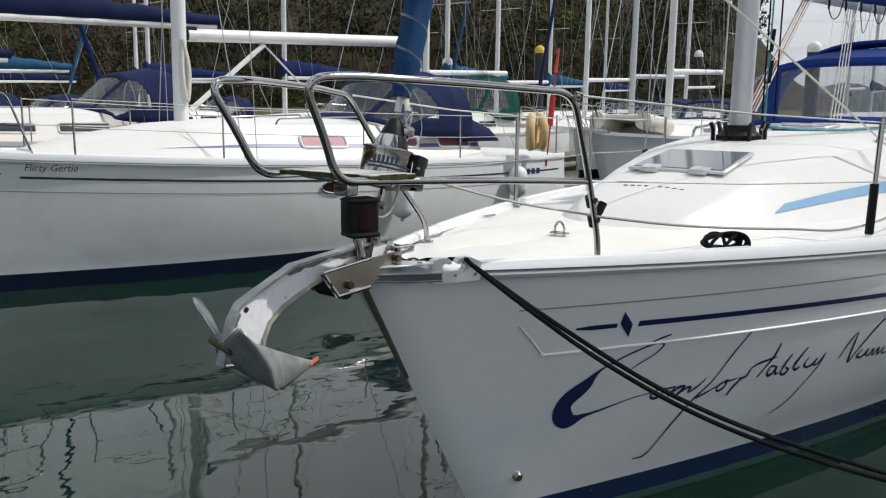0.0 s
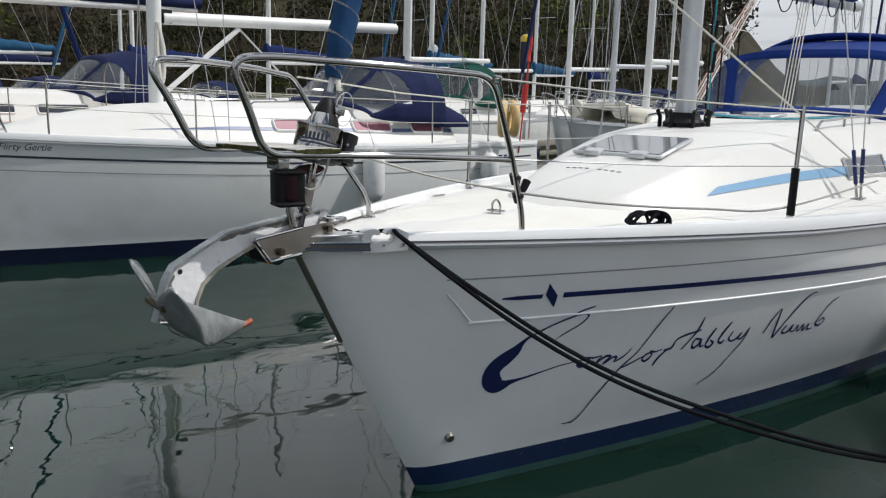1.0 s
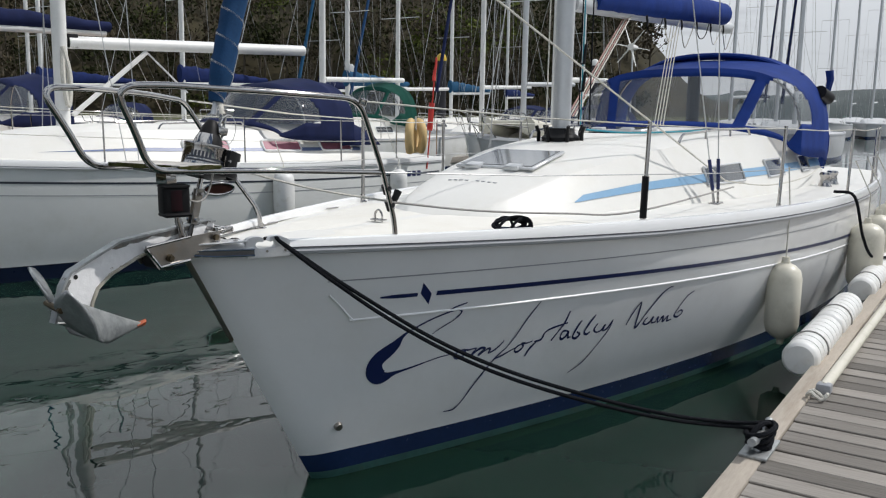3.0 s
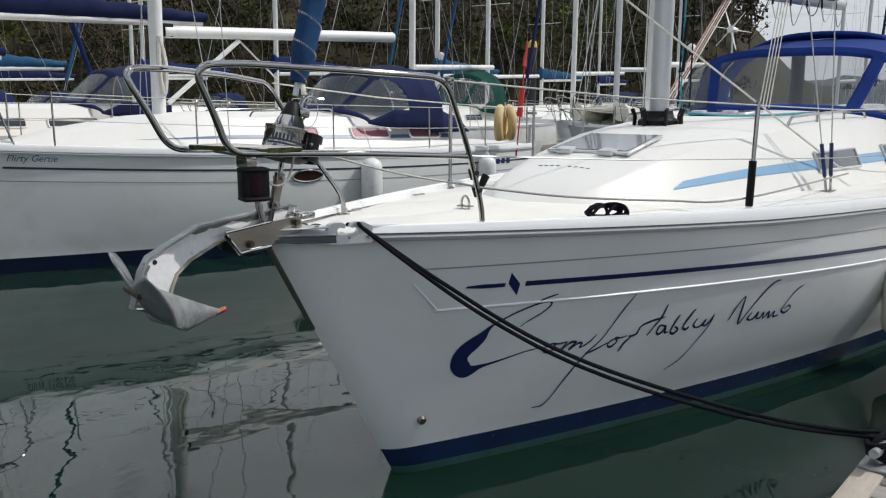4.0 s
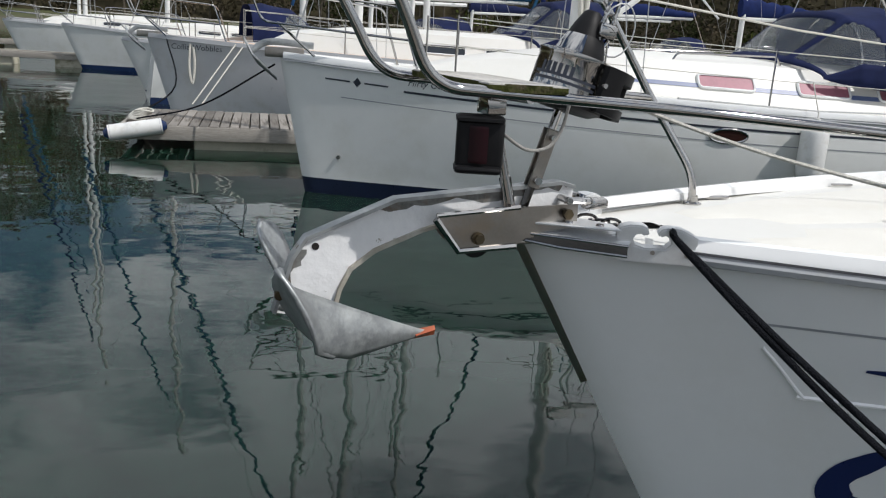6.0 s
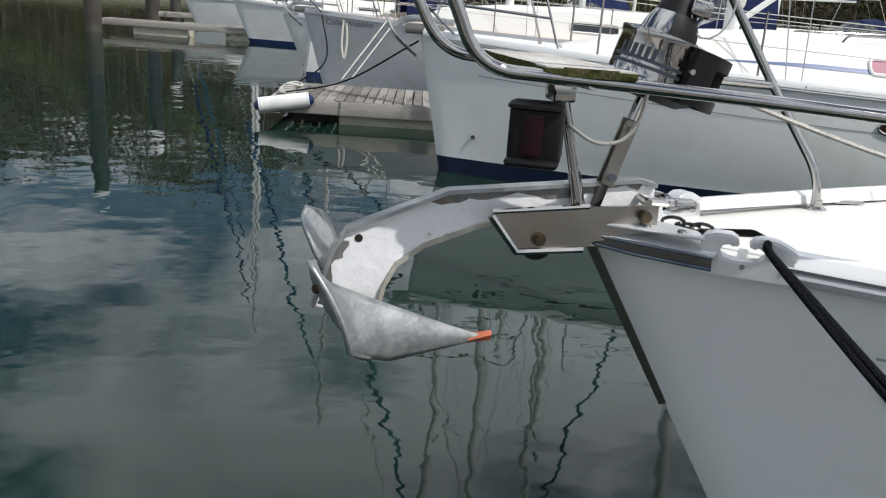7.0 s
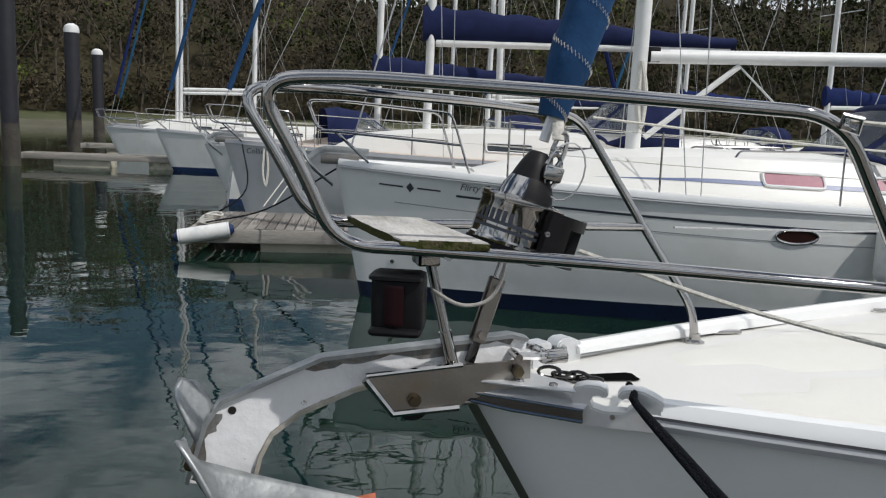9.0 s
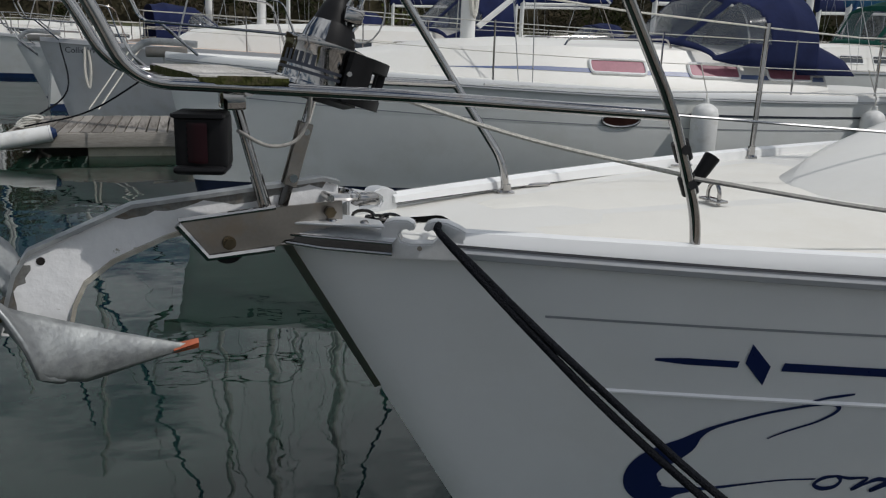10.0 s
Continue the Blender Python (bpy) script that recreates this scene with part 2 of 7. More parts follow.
CONCRETE = mat("algae_concrete", (0.50, 0.47, 0.37), 0.85, vary=0.15, scale=4, grain=50, stain=(0.16, 0.15, 0.08), stain_amount=0.7, stain_scale=3)
PILE_STEEL = mat("dark_pile_steel", (0.018, 0.018, 0.024), 0.55, vary=0.3, scale=3, grain=30)
PILE_WORN = mat("worn_pile_foot", (0.050, 0.043, 0.035), 0.8, vary=0.4, scale=3, grain=20, stain=(0.07, 0.08, 0.05), stain_amount=0.7)
LENS_RED = mat("red_lamp_lens", (0.014, 0.002, 0.004), 0.35, vary=0.2, spec=0.2)
WHITE_PLASTIC = mat("white_plastic", (0.75, 0.75, 0.73), 0.4, vary=0.05)
GREY_PLASTIC = mat("grey_plastic", (0.30, 0.31, 0.33), 0.4, vary=0.1)
PEACH = mat("teak_peach_deck", (0.58, 0.44, 0.34), 0.7, vary=0.12, scale=8)
GRASS = mat("bank_grass", (0.065, 0.072, 0.028), 0.95, vary=0.35, scale=0.6, grain=6, bump=0.5, bump_scale=6)
MUD = mat("shore_mud", (0.095, 0.088, 0.058), 0.9, vary=0.35, scale=0.5, grain=5, bump=0.6, bump_scale=4)
HILL = mat("woodland_floor", (0.036, 0.031, 0.017), 0.95, vary=0.5, scale=0.15, grain=1.5, spec=0.15)
LEAF_BROWN = mat("bare_twig_canopy", (0.060, 0.049, 0.031), 0.95, vary=0.55, scale=0.25, grain=2.0, island=0.5, spec=0.15)
LEAF_OLIVE = mat("olive_canopy", (0.026, 0.031, 0.011), 0.95, vary=0.6, scale=0.25, grain=2.0, island=0.5, spec=0.15)
LEAF_SPRING = mat("spring_green_canopy", (0.085, 0.105, 0.024), 0.95, vary=0.5, scale=0.3, grain=2.0, island=0.5, spec=0.15)
BARK = mat("bark", (0.09, 0.075, 0.055), 0.95, vary=0.4, scale=3, grain=20)
FAR_LAND = mat("far_wooded_land", (0.06, 0.075, 0.075), 1.0, vary=0.3, scale=0.03, grain=0.2)


def water_material():
    m = bpy.data.materials.new("harbour_water")
    m.use_nodes = True
    nt = m.node_tree
    b = nt.nodes["Principled BSDF"]
    b.inputs["Roughness"].default_value, b.inputs["IOR"].default_value = 0.012, 1.36
    # murky water scatters light sideways under the surface
    b.subsurface_method = "BURLEY"
    b.inputs["Subsurface Weight"].default_value, b.inputs["Subsurface Scale"].default_value = 1.0, 0.55
    b.inputs["Subsurface Radius"].default_value = (0.8, 1.0, 0.9)
    co = nt.nodes.new("ShaderNodeTexCoord")
    n0 = nt.nodes.new("ShaderNodeTexNoise")
    n0.inputs["Scale"].default_value, n0.inputs["Detail"].default_value = 0.5, 3
    rp = nt.nodes.new("ShaderNodeValToRGB")
    rp.color_ramp.elements[0].color, rp.color_ramp.elements[1].color = (0.0050, 0.0160, 0.0108, 1), (0.0086, 0.0245, 0.0172, 1)
    nt.links.new(co.outputs["Object"], n0.inputs["Vector"])
    nt.links.new(n0.outputs["Fac"], rp.inputs["Fac"])
    nt.links.new(rp.outputs[0], b.inputs["Base Color"])
    prev = None
    for sc, dist, strength, sx in ((0.9, 0.065, 0.21, 1.0), (3.2, 0.019, 0.085, 1.4), (13.0, 0.003, 0.02, 1.2)):
        mp = nt.nodes.new("ShaderNodeMapping")
        mp.inputs["Scale"].default_value = (1.0, sx, 1.0)
        mp.inputs["Rotation"].default_value = (0, 0, 0.5)
        n = nt.nodes.new("ShaderNodeTexNoise")
        n.inputs["Scale"].default_value, n.inputs["Detail"].default_value = sc, 2
        nt.links.new(co.outputs["Object"], mp.inputs["Vector"])
        nt.links.new(mp.outputs[0], n.inputs["Vector"])
        bn = nt.nodes.new("ShaderNodeBump")
        bn.inputs["Strength"].default_value, bn.inputs["Distance"].default_value = strength, dist
        nt.links.new(n.outputs["Fac"], bn.inputs["Height"])
        if prev:
            nt.links.new(prev.outputs[0], bn.inputs["Normal"])
        prev = bn
    nt.links.new(prev.outputs[0], b.inputs["Normal"])
    return m


WATER = water_material()


# ---- mesh helpers ----
def finish(name, bm, materials, smooth=40):
    me = bpy.data.meshes.new(name)
    bmesh.ops.recalc_face_normals(bm, faces=bm.faces)
    bm.to_mesh(me)
    bm.free()
    for m in (materials if isinstance(materials, (list, tuple)) else [materials]):
        me.materials.append(m)
    if smooth:
        me.shade_smooth()
        me.set_sharp_from_angle(angle=radians(smooth))
    return new(name, me)


def part(name, bm, material, parent, label="", smooth=40):
    """Links a bmesh as one mesh object under a thing or a part, in the thing's own space."""
    ob = finish(name, bm, material, smooth)
    ob.parent = parent
    if label:
        tagged(ob, label)
    return ob


def thing(name, label, category, m=None, group="", kind=""):
    ob = new(name)
    ob.empty_display_size = 0.1
    if m is not None:
        ob.matrix_world = m
    return tagged(ob, label, category, group, kind)


def spline(pts, steps=8, closed=False):
    """Points on a smooth curve through pts."""
    P = [Vector(p) for p in pts]
    n, out = len(P), []
    for i in range(n if closed else n - 1):
        p1, p2 = P[i], P[(i + 1) % n]
        p0 = P[(i - 1) % n] if closed or i else p1 * 2 - p2
        p3 = P[(i + 2) % n] if closed or i < n - 2 else p2 * 2 - p1
        for k in range(steps):
            t = k / steps
            out.append(0.5 * (2 * p1 + (p2 - p0) * t + (2 * p0 - 5 * p1 + 4 * p2 - p3) * t * t + (3 * p1 - p0 - 3 * p2 + p3) * t ** 3))
    if not closed:
        out.append(P[-1])
    return out


def rounded(pts, r, steps=6):
    """A polyline with its corners rounded to about the radius r."""
    P = [Vector(p) for p in pts]
    out = [P[0]]
    for a, b, c in zip(P, P[1:], P[2:]):
        u, v = (a - b), (c - b)
        k = min(r, u.length * 0.49, v.length * 0.49)
        s, e = b + u.normalized() * k, b + v.normalized() * k
        for i in range(steps + 1):
            t = i / steps
            out.append(s * (1 - t) ** 2 + b * 2 * t * (1 - t) + e * t * t)
    out.append(P[-1])
    return out


def tube(bm, pts, r, n=8, r2=None, closed=False, caps=True, flat=1.0):
    """A round bar along pts; r2: radius at its end; flat: squash of the section's second axis."""
    P = [Vector(p) for p in pts]
    ring, rings = None, []
    up = Vector((0, 0, 1))
    d0 = (P[1] - P[0]).normalized()
    if abs(d0.dot(up)) > 0.95:
        up = Vector((0, 1, 0))
    side = d0.cross(up).normalized()
    m = len(P)
    for i, p in enumerate(P):
        if closed:
            d = (P[(i + 1) % m] - P[i - 1]).normalized()
        else:
            d = (P[min(i + 1, m - 1)] - P[max(i - 1, 0)]).normalized()
        side = (side - d * side.dot(d)).normalized()
        oth = d.cross(side)
        rr = r if r2 is None else r + (r2 - r) * i / (m - 1)
        rings.append([bm.verts.new(p + side * (rr * math.cos(2 * math.pi * k / n)) + oth * (rr * flat * math.sin(2 * math.pi * k / n))) for k in range(n)])
    for a, b in zip(rings, rings[1:] + (rings[:1] if closed else [])):
        for k in range(n):
            bm.faces.new((a[k], a[(k + 1) % n], b[(k + 1) % n], b[k]))
    if caps and not closed:
        bm.faces.new(rings[0][::-1])
        bm.faces.new(rings[-1])
    return bm


def bar(pts, r, **k):
    return tube(bmesh.new(), pts, r, **k)


def box(bm, lo, hi, bevel=0.0, seg=2, m=None):
    """A block between two corners, with its edges rounded."""
    lo, hi = Vector(lo), Vector(hi)
    c, s = (lo + hi) / 2, hi - lo
    made = bmesh.ops.create_cube(bm, size=1.0)["verts"]
    for v in made:
        v.co = Vector((v.co.x * s.x, v.co.y * s.y, v.co.z * s.z)) + c
    if bevel:
        es = list({e for v in made for e in v.link_edges})
        made = list({v for f in bmesh.ops.bevel(bm, geom=es, offset=bevel, segments=seg, affect="EDGES", profile=0.5)["faces"] for v in f.verts} | {v for v in made if v.is_valid})
    if m is not None:
        bmesh.ops.transform(bm, matrix=m, verts=[v for v in made if v.is_valid])
    return bm


def block(lo, hi, bevel=0.01, seg=2, m=None):
    return box(bmesh.new(), lo, hi, bevel, seg, m)


def lathe(bm, profile, n=24, m=None):
    """A turned solid: profile of (radius, height) about the z axis."""
    rings = []
    for r, z in profile:
        if r < 1e-6:
            rings.append([bm.verts.new((0, 0, z))])
        else:
            rings.append([bm.verts.new((r * math.cos(2 * math.pi * k / n), r * math.sin(2 * math.pi * k / n), z)) for k in range(n)])
    for a, b in zip(rings, rings[1:]):
        for k in range(n):
            q = [a[k % len(a)], a[(k + 1) % len(a)], b[(k + 1) % len(b)], b[k % len(b)]]
            q = list(dict.fromkeys(q))
            if len(q) > 2:
                bm.faces.new(q)
    for ring in (rings[0], rings[-1]):
        if len(ring) > 2:
            bm.faces.new(ring)
    if m is not None:
        bmesh.ops.transform(bm, matrix=m, verts=[v for r in rings for v in r])
    return bm


def turned(profile, n=24, m=None):
    return lathe(bmesh.new(), profile, n, m)


def sheet(bm, grid, mi=0, wrap=False):
    """Faces over a grid of points (rows of equal length)."""
    V = [[bm.verts.new(p) for p in row] for row in grid]
    for a, b in zip(V, V[1:]):
        rng = range(len(a)) if wrap else range(len(a) - 1)
        for k in rng:
            bm.faces.new((a[k], a[(k + 1) % len(a)], b[(k + 1) % len(a)], b[k])).material_index = mi
    return V


def slab(outline, thick, m=None, bevel=0.0):
    """A flat plate: outline of (x, y), thickness up z."""
    bm = bmesh.new()
    lo = [bm.verts.new((x, y, 0)) for x, y in outline]
    hi = [bm.verts.new((x, y, thick)) for x, y in outline]
    bm.faces.new(lo[::-1])
    bm.faces.new(hi)
    n = len(lo)
    for k in range(n):
        bm.faces.new((lo[k], lo[(k + 1) % n], hi[(k + 1) % n], hi[k]))
    if bevel:
        bmesh.ops.bevel(bm, geom=list(bm.edges), offset=bevel, segments=1, affect="EDGES")
    if m is not None:
        bmesh.ops.transform(bm, matrix=m, verts=bm.verts)
    return bm

# ---- the yachts' lines: x aft from the stem head, y to starboard, z up from the water ----
class Lines:
    """The form of one hull."""

    def __init__(self, length=10.6, beam=1.72, bow=1.30, mid=1.17, stern=1.14, rake=0.585, entry=2.1, widest=6.4, transom=0.74, nose=0.05):
        self.length, self.beam, self.bow, self.mid, self.stern = length, beam, bow, mid, stern
        self.rake, self.entry, self.widest, self.transom, self.nose = rake, entry, widest, transom, nose

    def stem(self, z):
        """Where the stem lies at a height."""
        return self.rake * (self.bow - z) if z > -0.2 else self.rake * (self.bow + 0.2) + 1.6 * (-0.2 - z)

    def sheer(self, x):
        """Height of the deck's edge."""
        t = min(1.0, max(0.0, x / self.length))
        return self.bow * (1 - t) ** 2 + 2 * (2 * self.mid - (self.bow + self.stern) / 2) * t * (1 - t) + self.stern * t * t

    def half(self, x, z):
        """Half breadth at a station and height."""
        u = x - self.stem(z)
        if u <= 0:
            return 0.0
        # the topsides stand almost upright at the water
        z = z if z > 0.16 else 0.16 + (z - 0.16) * 0.35
        depth = max(0.0, self.sheer(x) - z)
        full = self.beam * (1 - 0.012 * depth - 0.075 * depth ** 2.4)
        wide = self.widest - self.stem(z) * 0.4
        e = self.entry - 0.28 * min(1.0, depth / 1.2)
        if u < wide:
            s = 1 - (1 - u / wide) ** e
        else:
            t = (u - wide) / (self.length - wide)
            s = 1 - (1 - self.transom) * t ** 2
        return self.nose * (1 - math.exp(-u / 0.035)) + (full - self.nose) * s



def side_point(L, x, z, out=0.0, side=-1):
    """A point on the topsides (side -1: port), lifted off them by out."""
    y = L.half(x, z)
    dx = (L.half(x + 0.01, z) - L.half(x - 0.01, z)) / 0.02
    dz = (L.half(x, z + 0.01) - L.half(x, z - 0.01)) / 0.02
    nrm = Vector((-dx, 1, -dz)).normalized()
    return Vector((x + nrm.x * out, side * (y + nrm.y * out), z + nrm.z * out))


def hull_mesh(L, boot=(0.06, 0.13), stations=64):
    """Topsides, boot top and bottom: materials 0 topsides, 1 boot top, 2 bottom."""
    bm = bmesh.new()
    ss = [(i / stations) ** 1.7 for i in range(stations + 1)]
    low = [-0.45, -0.15, 0.0, boot[0], boot[1]]
    rows = []
    for s in ss:
        col = []
        for v in range(5 + 14):
            def place(z):
                x = L.stem(z) + s * (L.length - 0.12 * max(0, z) - L.stem(z))
                return x
            if v < 5:
                z = low[v]
            else:
                x0 = s * L.length
                z = boot[1] + (L.sheer(x0) - boot[1]) * (v - 4) / 14
            x = place(z)
            col.append((x, -L.half(x, z), z))
        rows.append(col)
    for side in (1, -1):
        V = [[bm.verts.new((x, y * side, z)) for x, y, z in col] for col in rows]
        for a, b in zip(V, V[1:]):
            for k in range(len(a) - 1):
                f = bm.faces.new((a[k], a[k + 1], b[k + 1], b[k]))
                f.material_index = 2 if k < 3 else 1 if k == 3 else 0
        if side == 1:
            edge = V[-1]
        else:
            for k in range(len(edge) - 1):
                f = bm.faces.new((edge[k], edge[k + 1], V[-1][k + 1], V[-1][k]))
                f.material_index = 0
    bmesh.ops.remove_doubles(bm, verts=bm.verts, dist=0.0008)
    return bm


def deck_z(L, x, y):
    b = max(0.05, L.half(x, L.sheer(x)))
    return L.sheer(x) - 0.005 + 0.05 * min(1, b) * (1 - min(1, (y / b) ** 2))


def deck_mesh(L, x0=0.04, x1=None, inset=0.0, lift=0.0, n=60, m=12, halfmax=None):
    bm = bmesh.new()
    x1 = x1 or L.length - 0.14
    grid = []
    for i in range(n + 1):
        x = x0 + (x1 - x0) * (i / n) ** 1.3
        b = max(0.004, L.half(x, L.sheer(x)) - inset)
        if halfmax:
            b = min(b, halfmax)
        grid.append([(x, b * (2 * k / m - 1), deck_z(L, x, b * (2 * k / m - 1)) + lift) for k in range(m + 1)])
    sheet(bm, grid)
    return bm


def rail_mesh(L, side, prof, x0=0.0, x1=None, n=70):
    """A moulding along the sheer: prof of (out, up) from the deck's edge."""
    bm = bmesh.new()
    x1 = x1 or L.length - 0.15
    grid = []
    for i in range(n + 1):
        x = x0 + (x1 - x0) * (i / n) ** 1.4
        zs = L.sheer(x)
        b = L.half(x, zs)
        dx = (L.half(x + 0.02, zs) - L.half(max(0.0, x - 0.02), zs)) / 0.04
        nx, ny = -dx / math.hypot(dx, 1), 1 / math.hypot(dx, 1)
        grid.append([(x + nx * o, side * (b + ny * o), zs + u) for o, u in prof])
    V = sheet(bm, grid, wrap=True)
    bm.faces.new(V[0])
    bm.faces.new(V[-1][::-1])
    return bm


def band_mesh(L, x0, x1, zlo, zhi, out=0.003, side=-1, n=60):
    """A stripe on the topsides between two height functions of x."""
    bm = bmesh.new()
    sheet(bm, [[side_point(L, x, zlo(x), out, side), side_point(L, x, (zlo(x) + zhi(x)) / 2, out, side), side_point(L, x, zhi(x), out, side)] for x in [x0 + (x1 - x0) * i / n for i in range(n + 1)]])
    return bm


def stroke_mesh(L, pts, out=0.003, side=-1, steps=8, ridge=0.0):
    """A brush stroke on the topsides through (x, z, width); ridge: how far its middle stands out."""
    bm = bmesh.new()
    P = spline([(x, z, w) for x, z, w in pts], steps)
    grid = []
    for i, p in enumerate(P):
        a, b = P[max(0, i - 1)], P[min(len(P) - 1, i + 1)]
        d = Vector((b.x - a.x, b.y - a.y))
        d = d.normalized() if d.length > 1e-6 else Vector((1, 0))
        w = max(0.0015, p.z / 2)
        grid.append([side_point(L, p.x - d.y * w * k, p.y + d.x * w * k, out + ridge * (1 - abs(k)), side) for k in (-1, -0.4, 0.4, 1)])
    sheet(bm, grid)
    return bm


def text_mesh(body, size, shear=0.0, spacing=1.0):
    """The flat mesh of a line of text in the built-in font."""
    cu = bpy.data.curves.new("text", "FONT")
    cu.body, cu.size, cu.shear, cu.space_character, cu.resolution_u = body, size, shear, spacing, 3
    ob = bpy.data.objects.new("text", cu)
    scene.collection.objects.link(ob)
    me = bpy.data.meshes.new_from_object(ob.evaluated_get(bpy.context.evaluated_depsgraph_get()))
    bpy.data.objects.remove(ob)
    bpy.data.curves.remove(cu)
    bm = bmesh.new()
    bm.from_mesh(me)
    bpy.data.meshes.remove(me)
    return bm


def hull_text(L, body, x, z, size, slope=0.0, shear=0.25, stretch=1.0, spacing=1.0, side=-1, out=0.003):
    """Lettering laid on the topsides, from x aft along the port side."""
    bm = text_mesh(body, size, shear, spacing)
    for v in bm.verts:
        px = x + v.co.x * stretch
        v.co = side_point(L, px, z + v.co.y + slope * (px - x), out, side)
    return bm


def coach(L, stations, n=16, lift=0.0):
    """Cabin top: stations of (x, half width at the deck, half width of the top, height over the deck)."""
    bm = bmesh.new()
    grid = []
    S = [Vector((*a,)) for a in stations]
    dense = []
    for i in range(len(S) - 1):
        for k in range(2):
            dense.append(S[i].lerp(S[i + 1], k / 2))
    dense.append(S[-1])
    for x, wb, wt, h in dense:
        row = []
        zb = min(deck_z(L, x, wb), deck_z(L, x, 0)) - 0.02
        zt = L.sheer(x) + h + 0.02
        side = [(wb, zb), (wb - (wb - wt) * 0.12, zb + (zt - zb) * 0.16), (wb - (wb - wt) * 0.72, zb + (zt - zb) * 0.70), (wb - (wb - wt) * 0.9, zb + (zt - zb) * 0.86), (wt, zb + (zt - zb) * 0.955), (wt * 0.9, zt - (zt - zb) * 0.004)]
        top = [(wt * k, zt + 0.055 * min(1, h / 0.3) * (1 - k * k)) for k in (0.72, 0.48, 0.24, 0)]
        half = side + top
        row = [(x, -y, z + lift) for y, z in half] + [(x, y, z + lift) for y, z in half[-2::-1]]
        grid.append(row)
    V = sheet(bm, grid)
    bm.faces.new(V[0])
    bm.faces.new(V[-1][::-1])
    return bm



# ---- water, shore and far land ----
def water():
    bm = bmesh.new()
    sheet(bm, [[(x, y, 0) for x in (-2500, -60, 60, 2500)] for y in (-2500, -60, 60, 2500)])
    return tagged(finish("water", bm, WATER, 0), "calm dark green harbour water with soft ripples", "water", kind="structure")


water()
YACHT = Lines()


# ---- the moored yacht ----
def yacht_main():
    L = YACHT
    y = thing("sailing_yacht", "white sailing yacht moored bow-in beside the pontoon", "sailing yacht")
    part("hull", hull_mesh(L, (0.045, 0.158)), [GEL, NAVY, GREEN_FOUL], y, "glossy white topsides with a navy boot top")
    part("deck", deck_mesh(L), DECK, y, "cream-white moulded deck")
    # raised anti-slip panels of the foredeck
    for s in (-1, 1):
        bm = bmesh.new()
        grid = []
        for i in range(25):
            x = 0.62 + 1.75 * i / 24
            b = L.half(x, L.sheer(x)) - 0.13
            a = 0.012 if x > 0.9 else 0.11
            lo, hi = max(a, 0.0), max(a + 0.02, min(b, 0.52 + (x - 0.62) * 0.33))
            grid.append([(x, s * (lo + (hi - lo) * j / 6), deck_z(L, x, lo + (hi - lo) * j / 6) + (0.006 if 0 < j < 6 and 0 < i < 24 else -0.002)) for j in range(7)])
        sheet(bm, grid)
        part("deck_panel", bm, NONSKID, y)
    # anchor locker opening at the stem head: its darkness painted as a black sheet
    bm = bmesh.new()
    sheet(bm, [[(x, lo + (hi - lo) * j / 4, deck_z(L, x, lo + (hi - lo) * j / 4) + 0.004) for j in range(5)] for x, lo, hi in ((0.22, 0.02, 0.04), (0.28, 0.012, 0.05), (0.36, 0.0, 0.056), (0.44, -0.008, 0.06), (0.45, 0.0, 0.05))])
    part("locker_opening", bm, VOID, y)
    for s in (-1, 1):
        def sweep_up(bm, low=False):
            # towards the stem the joint and strake climb to the fairlead
            for v in bm.verts:
                k = 0.038 * max(0.0, (2.6 - v.co.x) / 2.24)
                drop = v.co.z - L.sheer(v.co.x)
                if drop < 0.0 if low else drop > -0.07:
                    v.co.z += k
            return bm
        part("toe_rail", sweep_up(rail_mesh(L, s, [(-0.035, -0.02), (-0.032, 0.034), (-0.014, 0.045), (0.010, 0.041), (0.022, 0.020), (0.024, -0.024), (0.0, -0.025)], 0.36), True), GEL, y, "white moulded toe rail")
        part("rail_joint", sweep_up(rail_mesh(L, s, [(0.0, -0.0245), (0.0235, -0.025), (0.0235, -0.031), (0.0, -0.0315)], 0.36)), GROOVE, y, "dark joint under the toe rail")
        part("rubbing_strake", sweep_up(rail_mesh(L, s, [(0.0, -0.0312), (0.020, -0.0315), (0.024, -0.044), (0.018, -0.058), (0.0, -0.064)], 0.36)), RUB, y, "grey rubbing strake")
    # decoration of the port side
    def pin(x):
        return 1.0 - 0.0375 * (x - 0.88)

    def white(x):
        return 0.90 - 0.034 * (x - 0.74)
    part("pinstripe", band_mesh(L, 1.14, 10.2, lambda x: pin(x) - 0.0125, lambda x: pin(x) + 0.0125), BLUE_VINYL, y, "navy pinstripe")
    part("pinstripe", band_mesh(L, 0.848, 1.038, lambda x: pin(x) - 0.010 * min(1, (x - 0.80) / 0.12), lambda x: pin(x) + 0.010 * min(1, (x - 0.80) / 0.12), n=8), BLUE_VINYL, y, "navy pinstripe")
    part("diamond_mark", band_mesh(L, 1.052, 1.112, lambda x: 0.999 - 1.12 * (x - 1.052), lambda x: 1.056 - 1.08 * (x - 1.052), n=8), BLUE_VINYL, y, "navy diamond mark")
    part("white_moulding", stroke_mesh(L, [(0.60, 1.045, 0.008), (0.66, 0.985, 0.008), (0.735, 0.905, 0.010), (0.75, 0.899, 0.012), (0.80, white(0.8), 0.012), (1.6, white(1.6), 0.014), (4.0, white(4.0), 0.015), (7.0, white(7.0), 0.016), (9.8, white(9.8), 0.016)], 0.001, ridge=0.011), WHITE_LINE, y)
